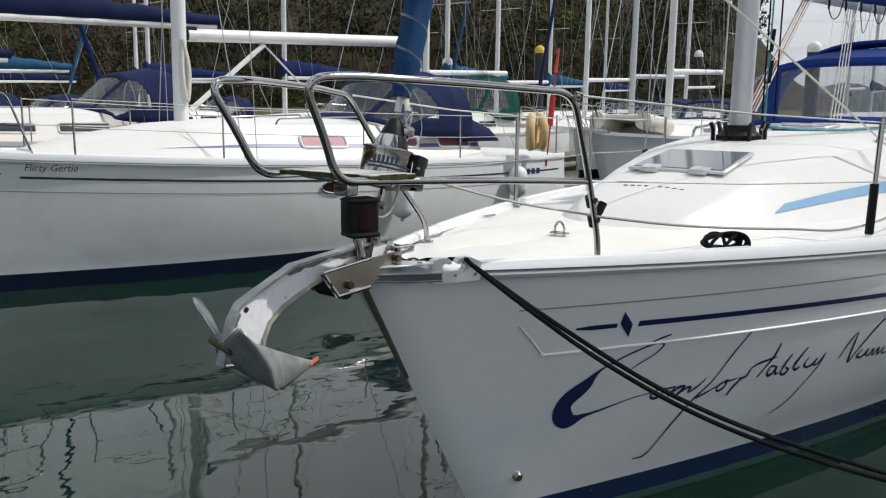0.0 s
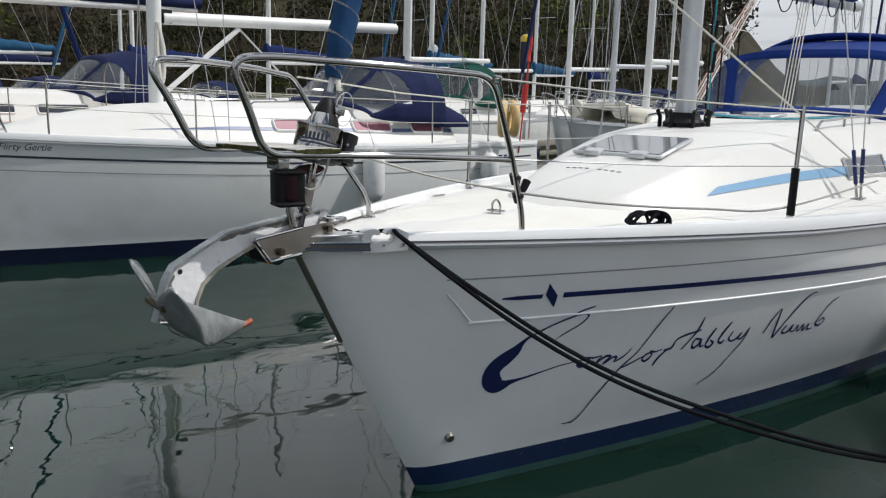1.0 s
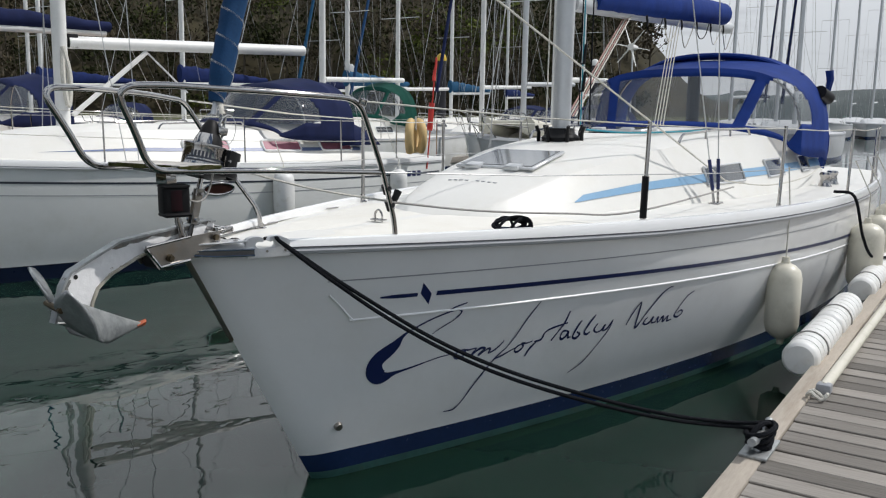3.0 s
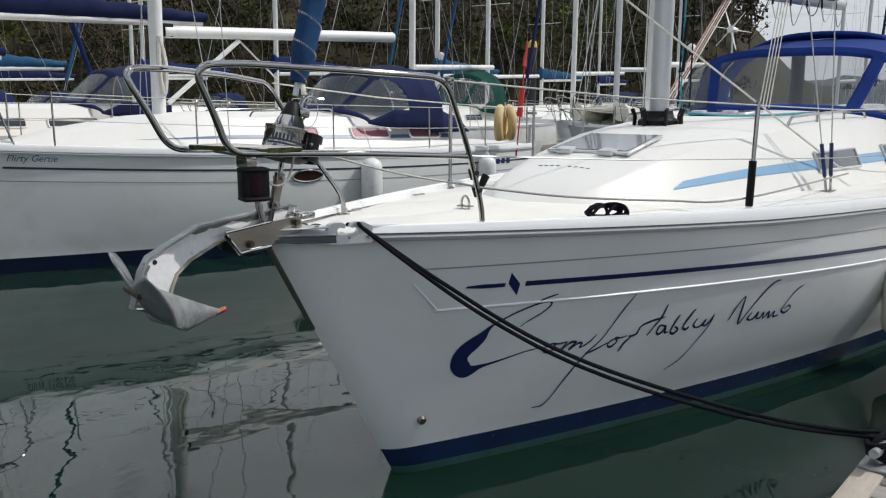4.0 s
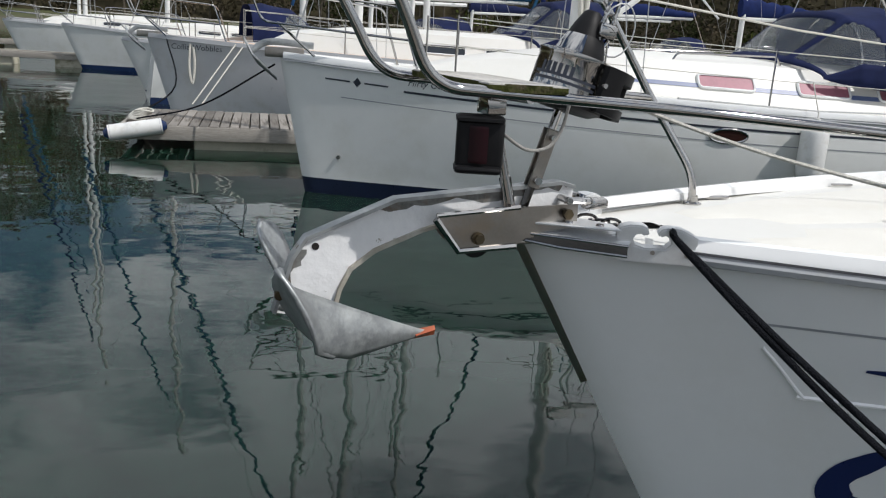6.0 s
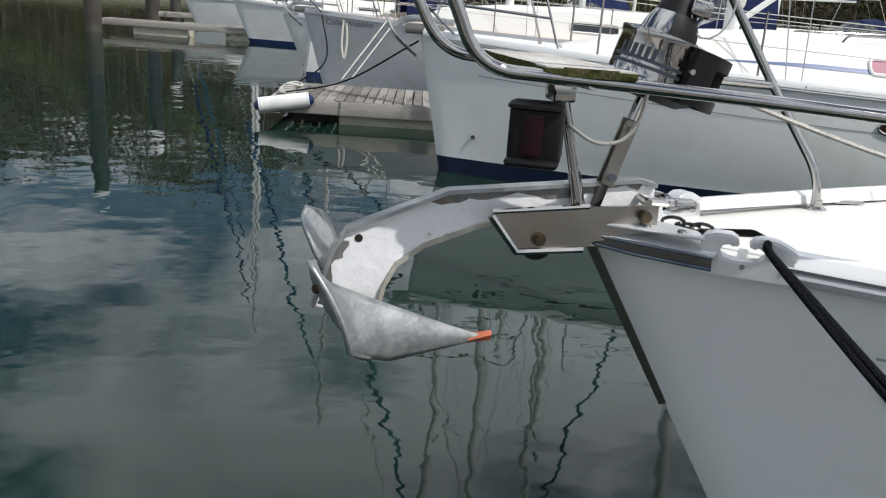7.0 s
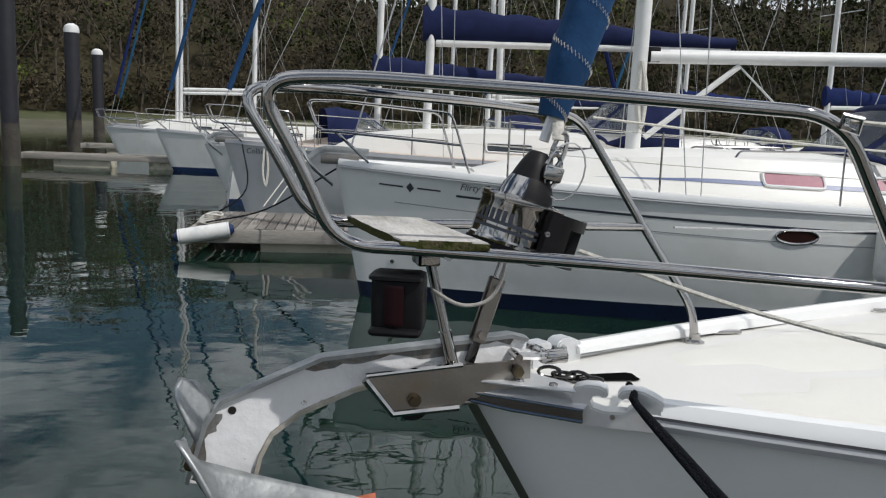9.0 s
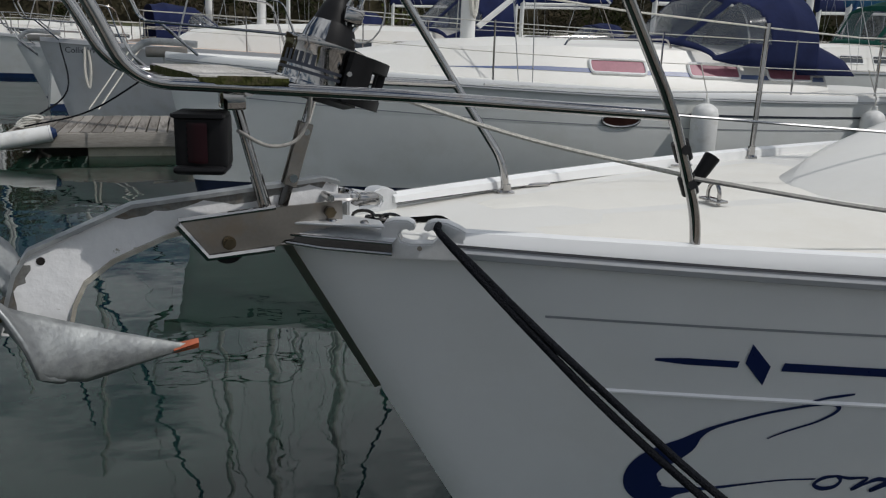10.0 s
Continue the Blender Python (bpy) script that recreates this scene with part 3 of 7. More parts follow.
    part("knuckle_line", band_mesh(L, 0.58, 10.2, lambda x: L.sheer(x) - 0.172, lambda x: L.sheer(x) - 0.165, 0.002), GREY_LINE, y, "thin grey knuckle line")
    # lettering: a brushed initial, then an italic hand
    part("name_lettering", stroke_mesh(L, [(1.224, 0.877, 0.003), (1.250, 0.888, 0.007), (1.275, 0.898, 0.009), (1.306, 0.906, 0.009), (1.335, 0.913, 0.006)]), BLUE_VINYL, y)
    part("name_lettering", stroke_mesh(L, [(1.181, 0.759, 0.004), (1.204, 0.777, 0.006), (1.237, 0.797, 0.007), (1.279, 0.821, 0.007), (1.307, 0.847, 0.009), (1.315, 0.866, 0.010), (1.299, 0.878, 0.010), (1.260, 0.877, 0.010), (1.204, 0.862, 0.009), (1.143, 0.841, 0.009), (1.085, 0.814, 0.010), (1.038, 0.788, 0.013), (1.012, 0.761, 0.028), (0.992, 0.727, 0.058), (0.961, 0.696, 0.075), (0.927, 0.664, 0.080), (0.912, 0.623, 0.080), (0.926, 0.580, 0.083), (0.960, 0.551, 0.075), (0.993, 0.552, 0.050), (1.020, 0.562, 0.028), (1.062, 0.570, 0.015), (1.119, 0.581, 0.011), (1.192, 0.598, 0.007), (1.265, 0.613, 0.006), (1.350, 0.621, 0.006)], steps=5), BLUE_VINYL, y)
    # the flowing hand after it, stroke by stroke
    for width, line in (
        (0.009, [(1.815, 0.86), (1.753, 0.75), (1.694, 0.621), (1.619, 0.535), (1.546, 0.408), (1.495, 0.302), (1.46, 0.261), (1.425, 0.257), (1.397, 0.259)]),  # long f
        (0.012, [(1.401, 0.634), (1.368, 0.625), (1.353, 0.601), (1.377, 0.586), (1.406, 0.594), (1.414, 0.617), (1.399, 0.635)]),  # o
        (0.012, [(1.399, 0.634), (1.434, 0.626), (1.477, 0.629), (1.468, 0.607), (1.456, 0.585), (1.480, 0.606), (1.505, 0.624), (1.534, 0.619), (1.521, 0.603), (1.506, 0.583), (1.533, 0.600), (1.558, 0.613), (1.572, 0.604), (1.568, 0.583), (1.601, 0.597), (1.627, 0.618), (1.646, 0.646)]),  # m
        (0.010, [(1.616, 0.536), (1.666, 0.552), (1.715, 0.574), (1.747, 0.585)]),  # joining stroke
        (0.012, [(1.781, 0.603), (1.753, 0.592), (1.742, 0.569), (1.760, 0.555), (1.781, 0.564), (1.794, 0.585), (1.780, 0.606), (1.812, 0.601), (1.851, 0.608)]),  # o
        (0.012, [(1.83, 0.516), (1.846, 0.56), (1.879, 0.598), (1.892, 0.607)]),  # r
        (0.012, [(1.862, 0.603), (1.909, 0.608), (1.922, 0.651), (1.975, 0.672), (2.071, 0.686)]),  # bar from r to t
        (0.012, [(2.057, 0.762), (2.046, 0.69), (2.017, 0.636), (1.988, 0.587)]),  # t
        (0.013, [(2.098, 0.628), (2.058, 0.635), (2.05, 0.601), (2.067, 0.582), (2.093, 0.597), (2.1, 0.628), (2.112, 0.586), (2.135, 0.586)]),  # a
        (0.014, [(2.177, 0.684), (2.157, 0.633), (2.15, 0.584), (2.181, 0.569), (2.199, 0.592), (2.17, 0.613)]),  # b
        (0.014, [(2.279, 0.704), (2.247, 0.645), (2.235, 0.598), (2.262, 0.581), (2.28, 0.595)]),  # l
        (0.013, [(2.323, 0.641), (2.311, 0.602), (2.341, 0.58), (2.377, 0.591), (2.393, 0.621), (2.39, 0.585), (2.422, 0.592), (2.448, 0.646)]),  # l, y
        (0.008, [(2.448, 0.646), (2.438, 0.577), (2.384, 0.477), (2.317, 0.384), (2.23, 0.329)]),  # tail of y
        (0.012, [(2.587, 0.586), (2.61, 0.664), (2.652, 0.729), (2.665, 0.666), (2.688, 0.548), (2.738, 0.63), (2.821, 0.749), (2.887, 0.794), (2.927, 0.795)]),  # N
        (0.014, [(2.774, 0.611), (2.753, 0.576), (2.78, 0.558), (2.814, 0.57), (2.832, 0.602), (2.836, 0.562), (2.873, 0.56)]),  # u
        (0.013, [(2.873, 0.56), (2.884, 0.593), (2.903, 0.551), (2.935, 0.59), (2.953, 0.549), (2.987, 0.586), (2.996, 0.549), (3.04, 0.551)]),  # m
        (0.011, [(3.182, 0.732), (3.119, 0.702), (3.073, 0.63), (3.054, 0.579), (3.099, 0.559), (3.136, 0.584), (3.11, 0.606), (3.074, 0.59)]),  # b
    ):
        n = len(line) - 1
        part("name_lettering", stroke_mesh(L, [(x, z, 1.12 * width * (0.55 + 0.45 * math.sin(math.pi * (i + 0.4) / (n + 0.8))) * (1 + 0.25 * math.sin(2.3 * i))) for i, (x, z) in enumerate(line)], steps=6), BLUE_VINYL, y)
    # skin fitting low on the bow
    p = side_point(L, 0.80, 0.31, 0.0)
    q = side_point(L, 0.80, 0.31, 0.02)
    bm = bar([p, p + (q - p) * 0.6, q], 0.024, n=14, r2=0.018)
    tube(bm, [q, q + (q - p) * 0.05], 0.012, n=10)
    part("skin_fitting", bm, STEEL_DULL, y)
    # stainless guard down the stem and cheek plates at its head
    for k, w, z0, z1 in ((0, 0.011, 1.27, 0.86),):
        bm = bmesh.new()
        grid = []
        for i in range(13):
            z = z0 + (z1 - z0) * i / 12
            x = L.stem(z)
            ww = w * (1 - 0.6 * i / 12)
            grid.append([(x + 0.006, -ww - 0.003, z), (x - 0.002, -ww, z - 0.004), (x - 0.012, 0, z - 0.008), (x - 0.002, ww, z - 0.004), (x + 0.006, ww + 0.003, z)])
        sheet(bm, grid)
        part("stem_guard", bm, STEEL_DULL, y, "dull stainless stem guard")
    for s in (-1, 1):
        bm = bmesh.new()
        grid = []
        for i in range(9):
            x = -0.015 + 0.225 * i / 8
            yy = s * (0.075 + 0.135 * i / 8)
            zt = 1.306 - 0.001 * i
            h = 0.012 + 0.007 * min(1, i / 3)
            grid.append([(x + 0.05, yy - s * 0.05, zt + 0.026), (x + 0.012, yy - s * 0.010, zt + 0.012), (x, yy, zt + 0.006), (x, yy + s * 0.002, zt - h), (x + 0.004, yy - s * 0.008, zt - h - 0.004)])
        sheet(bm, grid)
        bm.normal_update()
        # upright faces get a darker steel: a dark reflection put into the colour
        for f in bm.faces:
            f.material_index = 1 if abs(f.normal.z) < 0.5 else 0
        plate = part("cheek_plate", bm, [FAIRLEAD, DARK_STEEL], y, "stainless cheek plate with a dark reflection painted on its upright face")
        low = [(-0.015 + 0.225 * i / 8, s * (0.078 + 0.135 * i / 8), 1.306 - 0.001 * i - 0.012 - 0.007 * min(1, i / 3)) for i in range(9)]
        part("lip", tube(bmesh.new(), low, 0.0045, n=7), STEEL, plate, "bright lower lip")
        part("lip", tube(bmesh.new(), [(x, yy, z + 0.018 + 0.007 * min(1, i / 3)) for i, (x, yy, z) in enumerate(low)], 0.0035, n=7), STEEL, plate, "bright upper edge")
    # flat deck plate behind the roller
    part("deck_plate", slab([(0.0, -0.085), (0.20, -0.19), (0.21, -0.13), (0.13, -0.03), (0.13, 0.03), (0.21, 0.13), (0.20, 0.19), (0.0, 0.085)], 0.006, pose(0, 0, 1.335), 0.002), FAIRLEAD, y)
    for s in (-1, 1):
        for x, yy in ((0.10, 0.105), (0.165, 0.145)):
            part("plate_bolt", turned([(0, 0), (0.011, 0), (0.009, 0.005), (0, 0.006)], 14, pose(x, s * yy, 1.3405)), STEEL, y)
    # double-horned fairleads let into the ends of the toe rail
    horn = [(0, -0.070), (0.195, -0.070), (0.195, 0.0), (0.178, 0.010), (0.152, 0.021), (0.122, 0.022), (0.106, 0.017), (0.098, 0.005), (0.104, -0.004), (0.118, 0.002), (0.130, -0.006), (0.132, -0.018), (0.120, -0.030), (0.070, -0.032), (0.046, -0.026), (0.040, -0.012), (0.046, -0.001), (0.058, 0.002), (0.070, -0.004), (0.078, 0.004), (0.074, 0.016), (0.060, 0.023), (0.030, 0.023), (0.008, 0.016), (0, 0.004)]
    for s in (-1, 1):
        p0, p1 = Vector((0.195, s * (L.half(0.195, L.sheer(0.195)) + 0.026), 0)), Vector((0.385, s * (L.half(0.385, L.sheer(0.385)) + 0.026), 0))
        d = (p1 - p0).normalized()
        side = Vector((0, 0, 1)).cross(d) * s
        bm = bmesh.new()
        zt = L.sheer(0.3) + 0.041
        rims = [[bm.verts.new(p0 + d * a + Vector((0, 0, zt + z)) + side * w * -1) for a, z in horn] for w in (0.0, 0.046)]
        if side.y * s < 0:
            for v in rims[1]:
                v.co += side * 0.092
        bm.faces.new(rims[0])
        bm.faces.new(rims[1][::-1])
        for k in range(len(horn)):
            q = (k + 1) % len(horn)
            bm.faces.new((rims[0][k], rims[1][k], rims[1][q], rims[0][q]))
        bmesh.ops.recalc_face_normals(bm, faces=bm.faces)
        bmesh.ops.bevel(bm, geom=[e for e in bm.edges if e.calc_face_angle(0) > 1.2], offset=0.004, segments=2, affect="EDGES")
        fl = part("fairlead", bm, FAIRLEAD, y, "cast alloy fairlead with two curled horns")
        for a, w in ((0.090, -1), (0.172, -1)):
            c = p0 + d * a + Vector((0, 0, zt - 0.042))
            o = Vector((side.x, side.y, 0)) * (1 if side.y * s > 0 else -1)
            part("screw", bar([c, c + o * 0.0025], 0.006, n=8), STEEL_DULL, fl)
    # bow roller: two cheeks, a channel and the roller
    prof = [(-0.240, 1.365), (-0.245, 1.350), (-0.182, 1.272), (-0.035, 1.282), (-0.01, 1.300), (0.13, 1.315), (0.128, 1.385), (-0.02, 1.378), (-0.15, 1.366)]
    roller = part("bow_roller", bmesh_cheek(prof, -0.092, 0.008), STEEL_DULL, y, "stained stainless bow roller")
    part("cheek", bmesh_cheek([(x, z + (0.032 if z > 1.36 and x > -0.1 else 0.0)) for x, z in prof], 0.030, 0.008), STEEL_DULL, roller)
    bm = bmesh.new()
    tube(bm, [(-0.246, -0.09, 1.352), (-0.184, -0.09, 1.272), (-0.035, -0.09, 1.281)], 0.0095, n=8)
    part("lip", bm, STEEL, roller, "bright worn lip")
    bm = bmesh.new()
    tube(bm, [(-0.245, -0.090, 1.360), (-0.15, -0.090, 1.368), (-0.03, -0.090, 1.378)], 0.006, n=8)
    part("rolled_edge", bm, STEEL, roller)
    part("channel", block((-0.16, -0.086, 1.284), (0.13, 0.032, 1.292), 0.002), STEEL_DULL, roller)
    part("roller", bar([(-0.138, -0.085, 1.292), (-0.138, 0.032, 1.292)], 0.040, n=18), BLACK_PLASTIC, roller, "black rubber roller")
    bm = bar([(-0.138, -0.100, 1.304), (-0.138, -0.112, 1.304)], 0.012, n=6)
    tube(bm, [(-0.138, -0.092, 1.304), (-0.138, -0.101, 1.304)], 0.0155, n=14)
    part("bolt", bm, RUST_BOLT, roller, "rusty bolt head")
    bm = bar([(0.095, -0.098, 1.362), (0.095, 0.05, 1.362)], 0.007, n=10)
    tube(bm, [(0.095, -0.099, 1.362), (0.095, -0.111, 1.362)], 0.014, n=6)
    part("retaining_pin", bm, RUST_BOLT, roller)
    return y


def bmesh_cheek(prof, y0, t):
    """An upright plate along the boat from an outline of (x, z)."""
    bm = bmesh.new()
    a = [bm.verts.new((x, y0, z)) for x, z in prof]
    b = [bm.verts.new((x, y0 + t, z)) for x, z in prof]
    bm.faces.new(a)
    bm.faces.new(b[::-1])
    n = len(a)
    for k in range(n):
        bm.faces.new((a[k], b[k], b[(k + 1) % n], a[(k + 1) % n]))
    return bm


RUST_BOLT = mat("rusty_bolt", (0.12, 0.095, 0.06), 0.45, 0.8, vary=0.3, scale=40)
main = yacht_main()


def pulpit(y):
    """The open bow pulpit: two side loops and a leg under each."""
    rack = part("pulpit", bmesh.new(), STEEL, y, "polished stainless bow pulpit")
    near = [(0.872, -0.464, 1.24), (0.866, -0.466, 1.37), (0.762, -0.478, 1.615), (0.512, -0.545, 1.945), (0.10, -0.430, 1.966), (-0.32, -0.315, 1.982), (-0.487, -0.285, 1.972), (-0.40, -0.272, 1.82), (-0.335, -0.258, 1.672), (-0.19, -0.262, 1.665), (0.20, -0.370, 1.650), (0.762, -0.478, 1.615)]
    far = [(0.822, 0.388, 1.24), (0.815, 0.390, 1.37), (0.680, 0.490, 1.612), (0.470, 0.530, 1.935), (0.10, 0.330, 1.960), (-0.34, 0.145, 1.975), (-0.522, 0.112, 1.970), (-0.425, 0.103, 1.82), (-0.350, 0.096, 1.674), (-0.20, 0.125, 1.665), (0.20, 0.270, 1.645), (0.680, 0.490, 1.612)]
    for pts in (near, far):
        bm = tube(bmesh.new(), rounded(pts, 0.085, 8), 0.0128, n=12)
        part("rail_tube", bm, STEEL, rack)
        part("foot", turned([(0.0, 0), (0.030, 0), (0.030, 0.006), (0.017, 0.012), (0.016, 0.03), (0, 0.03)], 16, pose(pts[0][0], pts[0][1], deck_z(YACHT, pts[0][0], pts[0][1]))), STEEL, rack)
    bm = bar([(-0.115, -0.062, 1.645), (-0.046, -0.068, 1.365)], 0.0118, n=12)
    tube(bm, [(-0.067, -0.066, 1.45), (-0.046, -0.068, 1.365)], 0.0150, n=12)
    part("leg", bm, STEEL, rack)
    part("cross_bar", bar([(-0.12, -0.288, 1.655), (-0.115, -0.06, 1.648), (-0.10, 0.16, 1.655)], 0.010, n=10), STEEL, rack)
    # clamps with black knobs on the near after leg
    bm = bmesh.new()
    for c in ((0.838, -0.457, 1.455), (0.806, -0.462, 1.535)):
        c = Vector(c)
        tube(bm, [c - Vector((-0.009, 0, 0.020)), c + Vector((-0.009, 0, 0.020))], 0.020, n=12)
        tube(bm, [c + Vector((-0.005, -0.012, 0)), c + Vector((-0.012, -0.030, 0.006))], 0.011, n=8)
    c = Vector((0.838, -0.460, 1.460))
    tube(bm, [c + Vector((0.012, 0, 0)), c + Vector((0.030, -0.006, 0.028)), c + Vector((0.052, -0.008, 0.060))], 0.014, n=10, r2=0.019)
    part("clamp", bm, BLACK_PLASTIC, rack, "black plastic clamp")
    bm = bmesh.new()
    tube(bm, [(0.50, -0.565, 1.945), (0.53, -0.572, 1.94), (0.535, -0.56, 1.915), (0.505, -0.552, 1.925)], 0.006, n=8, closed=True)
    part("lifeline_eye", bm, STEEL, rack)
    return rack


pulpit(main)





def cabin(y):
    """Coachroof with hatches, portlights and stripe."""
    L = YACHT
    ST = [(1.78, .10, .06, .004), (1.86, .30, .20, .035), (2.1, .49, .34, .12), (2.57, .62, .44, .235), (3.0, .70, .52, .31), (3.6, .82, .62, .40), (4.7, 1.02, .76, .48), (5.6, 1.12, .86, .51), (6.6, 1.18, .92, .53), (7.7, 1.2, .94, .55)]
    ST = [tuple(v) for v in spline(ST, 5)]
    roof = part("coachroof", coach(L, ST), DECK, y, "rounded white coachroof")

    def at(x):
        for a, b in zip(ST, ST[1:]):
            if x <= b[0]:
                t = max(0, (x - a[0]) / (b[0] - a[0]))
                return [p + (q - p) * t for p, q in zip(a, b)]
        return list(ST[-1])

    def wall(x, v, out=0.006, s=-1):
        """A point on the cabin side: v from 0 at the deck to 1 at the roof's edge."""
        _, wb, wt, h = at(x)
        zb, zt = min(deck_z(L, x, wb), deck_z(L, x, 0)) - 0.02, L.sheer(x) + h + 0.02
        f = 0.12 + (v - 0.16) / 0.54 * 0.60
        yy = wb - (wb - wt) * f
        return Vector((x, s * (yy + out), zb + (zt - zb) * v + out * 0.5))

    def top(x, yy, out=0.0):
        _, wb, wt, h = at(x)
        return L.sheer(x) + h + 0.02 + 0.055 * min(1, h / 0.3) * (1 - min(1, abs(yy) / wt) ** 2) + out

    bm = bmesh.new()
    sheet(bm, [[wall(x, 0.345, 0.005), wall(x, 0.355 + 0.120 * min(1, (x - 2.61) / 0.12), 0.005)] for x in [2.62 + 5.08 * i / 40 for i in range(41)]])
    part("side_stripe", bm, SKY_STRIPE, roof, "pale blue stripe")
    for x0, x1 in ((4.35, 5.05), (5.65, 6.1), (6.75, 7.1)):
        bm = bmesh.new()
        sheet(bm, [[wall(x + 0.05 * v, 0.30 + 0.27 * v, 0.012) for v in (0, 0.5, 1)] for x in [x0 + (x1 - x0) * i / 8 for i in range(9)]])
        w = part("portlight", bm, SMOKED, roof, "smoked acrylic portlight", 0)
        f = [wall(x0, 0.30, 0.012), wall(x1, 0.30, 0.012), wall(x1 + 0.05, 0.57, 0.012), wall(x0 + 0.05, 0.57, 0.012)]
        part("frame", tube(bmesh.new(), f, 0.011, n=6, closed=True), ALLOY, w)

    def hatch(x0, x1, hw):
        zc = [top(x0, 0.2), top(x1, 0.2)]
        bm = slab([(0, -hw), (x1 - x0, -hw * 0.92), (x1 - x0, hw * 0.92), (0, hw)], 0.020, None, 0.006)
        sl = math.atan2(zc[1] - zc[0], x1 - x0)
        mm = Matrix.Translation((x0, 0, zc[0] + 0.004)) @ Euler((0, -sl, 0)).to_matrix().to_4x4()
        bmesh.ops.transform(bm, matrix=mm, verts=bm.verts)
        h = part("hatch", bm, ALLOY, roof, "smoked hatch in a grey alloy frame")
        bm = slab([(0.030, -hw + 0.025), (x1 - x0 - 0.025, -hw * 0.92 + 0.025), (x1 - x0 - 0.025, hw * 0.92 - 0.025), (0.030, hw - 0.025)], 0.008, mm @ Matrix.Translation((0, 0, 0.016)), 0.002)
        part("pane", bm, SMOKED, h, "mirror-like smoked pane")
        for k in (-0.5, 0.5):
            part("hinge", block((-0.035, k * hw - 0.055, 0.0), (0.05, k * hw + 0.055, 0.036), 0.010, 2, mm), ALLOY, h)
    # the forward hatch tapers with the cabin's nose
    hatch(2.56, 3.08, 0.30)
    hatch(4.55, 5.0, 0.26)
    # brand badge as plain bars
    for k in range(8):
        x, yy = 2.30, -0.18 + 0.042 * (k + (k > 3))
        part("badge_bar", block((x - 0.010, yy, top(x, yy) - 0.002), (x + 0.010, yy + 0.024, top(x, yy) + 0.003), 0.001, 1), GREY_LINE, roof, "", 0)
    for s in (-1, 1):
        bm = bmesh.new()
        pts = [(4.30, s * 0.66, top(4.3, 0.66) - 0.03), (4.36, s * 0.67, top(4.36, 0.66) + 0.05), (5.0, s * 0.73, top(5.0, 0.73) + 0.055), (5.85, s * 0.80, top(5.85, 0.8) + 0.05), (5.92, s * 0.80, top(5.92, 0.8) - 0.03)]
        tube(bm, rounded(pts, 0.05), 0.012, n=8)
        for x in (4.85, 5.4):
            tube(bm, [(x, s * (0.66 + (x - 4.3) * 0.09), top(x, 0.7) - 0.03), (x, s * (0.66 + (x - 4.3) * 0.09), top(x, 0.7) + 0.052)], 0.010, n=6)
        part("grab_rail", bm, STEEL, roof)
    return roof, top


ROOF, ROOF_TOP = cabin(main)


def arch(x, w, zb, zt, th, p=0.72, drop=0.0):
    """A point on a hood's hoop: th from -90 to 90 degrees across."""
    s, c = math.sin(th), math.cos(th)
    return Vector((x, w * math.copysign(abs(s) ** p, s), zb + (zt - zb) * abs(c) ** p - drop))


def hood(y, mat_c, base, hoops, label, windows=True, n=112, p=0.72):
    """A folding hood: base (x at the middle, sweep aft at the sides, half width, z at the middle, z at the sides), hoops (x, half width, side z, top z)."""
    rows = []
    th = [radians(-90 + 180 * i / n) for i in range(n + 1)]
    bx, sweep, bw, bz, bzs = base
    first = [Vector((bx + sweep * abs(math.sin(t)) ** 2.2, bw * math.copysign(abs(math.sin(t)) ** 0.72, t), bzs + (bz - bzs) * abs(math.cos(t)))) for t in th]
    keys = [first] + [[arch(x, w, zb, zt, t, p) for t in th] for x, w, zb, zt in hoops]
    for a, b in zip(keys, keys[1:]):
        for k in range(16):
            rows.append([p.lerp(q, k / 16) + Vector((0, 0, -0.012 * math.sin(math.pi * k / 16))) for p, q in zip(a, b)])
    rows.append(keys[-1])
    cloth, panes = bmesh.new(), [bmesh.new() for _ in range(3)]

    def pane_of(i, j):
        if not windows or i < 1 or i > 26:
            return -1
        a = -90 + 180 * (j + 0.5) / n
        v = i / 16
        if abs(a) < 25 and 0.12 < v < 0.84:
            return 0
        # quarter lights with a rounded upper after corner
        for k, s in ((1, -1), (2, 1)):
            b = a * s
            if 33 < b < 80 and 0.10 < v < 1.42 and (v < 0.65 or (b - 80) ** 2 / 47 ** 2 + (v - 0.65) ** 2 / 0.77 ** 2 < 1):
                return k
        return -1
    vs = {}
    for i in range(len(rows) - 1):
        for j in range(n):
            k = pane_of(i, j)
            bm = cloth if k < 0 else panes[k]
            q = []
            for a, b in ((i, j), (i, j + 1), (i + 1, j + 1), (i + 1, j)):
                key = (k, a, b)
                if key not in vs:
                    vs[key] = bm.verts.new(rows[a][b])
                q.append(vs[key])
            bm.faces.new(q)
    h = part("sprayhood", cloth, mat_c, y, label)
    mod = h.modifiers.new("thickness", "SOLIDIFY")
    mod.thickness = 0.006
    for bm in panes:
        if len(bm.faces):
            part("window", bm, VINYL_CLEAR, h, "clear vinyl window")
        else:
            bm.free()
    for x, w, zb, zt in hoops[:2]:
        part("hoop", tube(bmesh.new(), [arch(x, w - 0.02, zb, zt - 0.02, t, p) for t in th[::4]], 0.012, n=6), STEEL, h)
    return h


MAIN_HOOD = hood(main, CANVAS_BLUE, (5.92, 0.40, 1.06, 1.74, 1.58), [(6.42, 1.16, 1.50, 2.34), (7.35, 1.20, 1.44, 2.47), (7.72, 1.18, 1.40, 2.42)], "royal blue canvas sprayhood with clear vinyl windows", True, 112, 0.58)


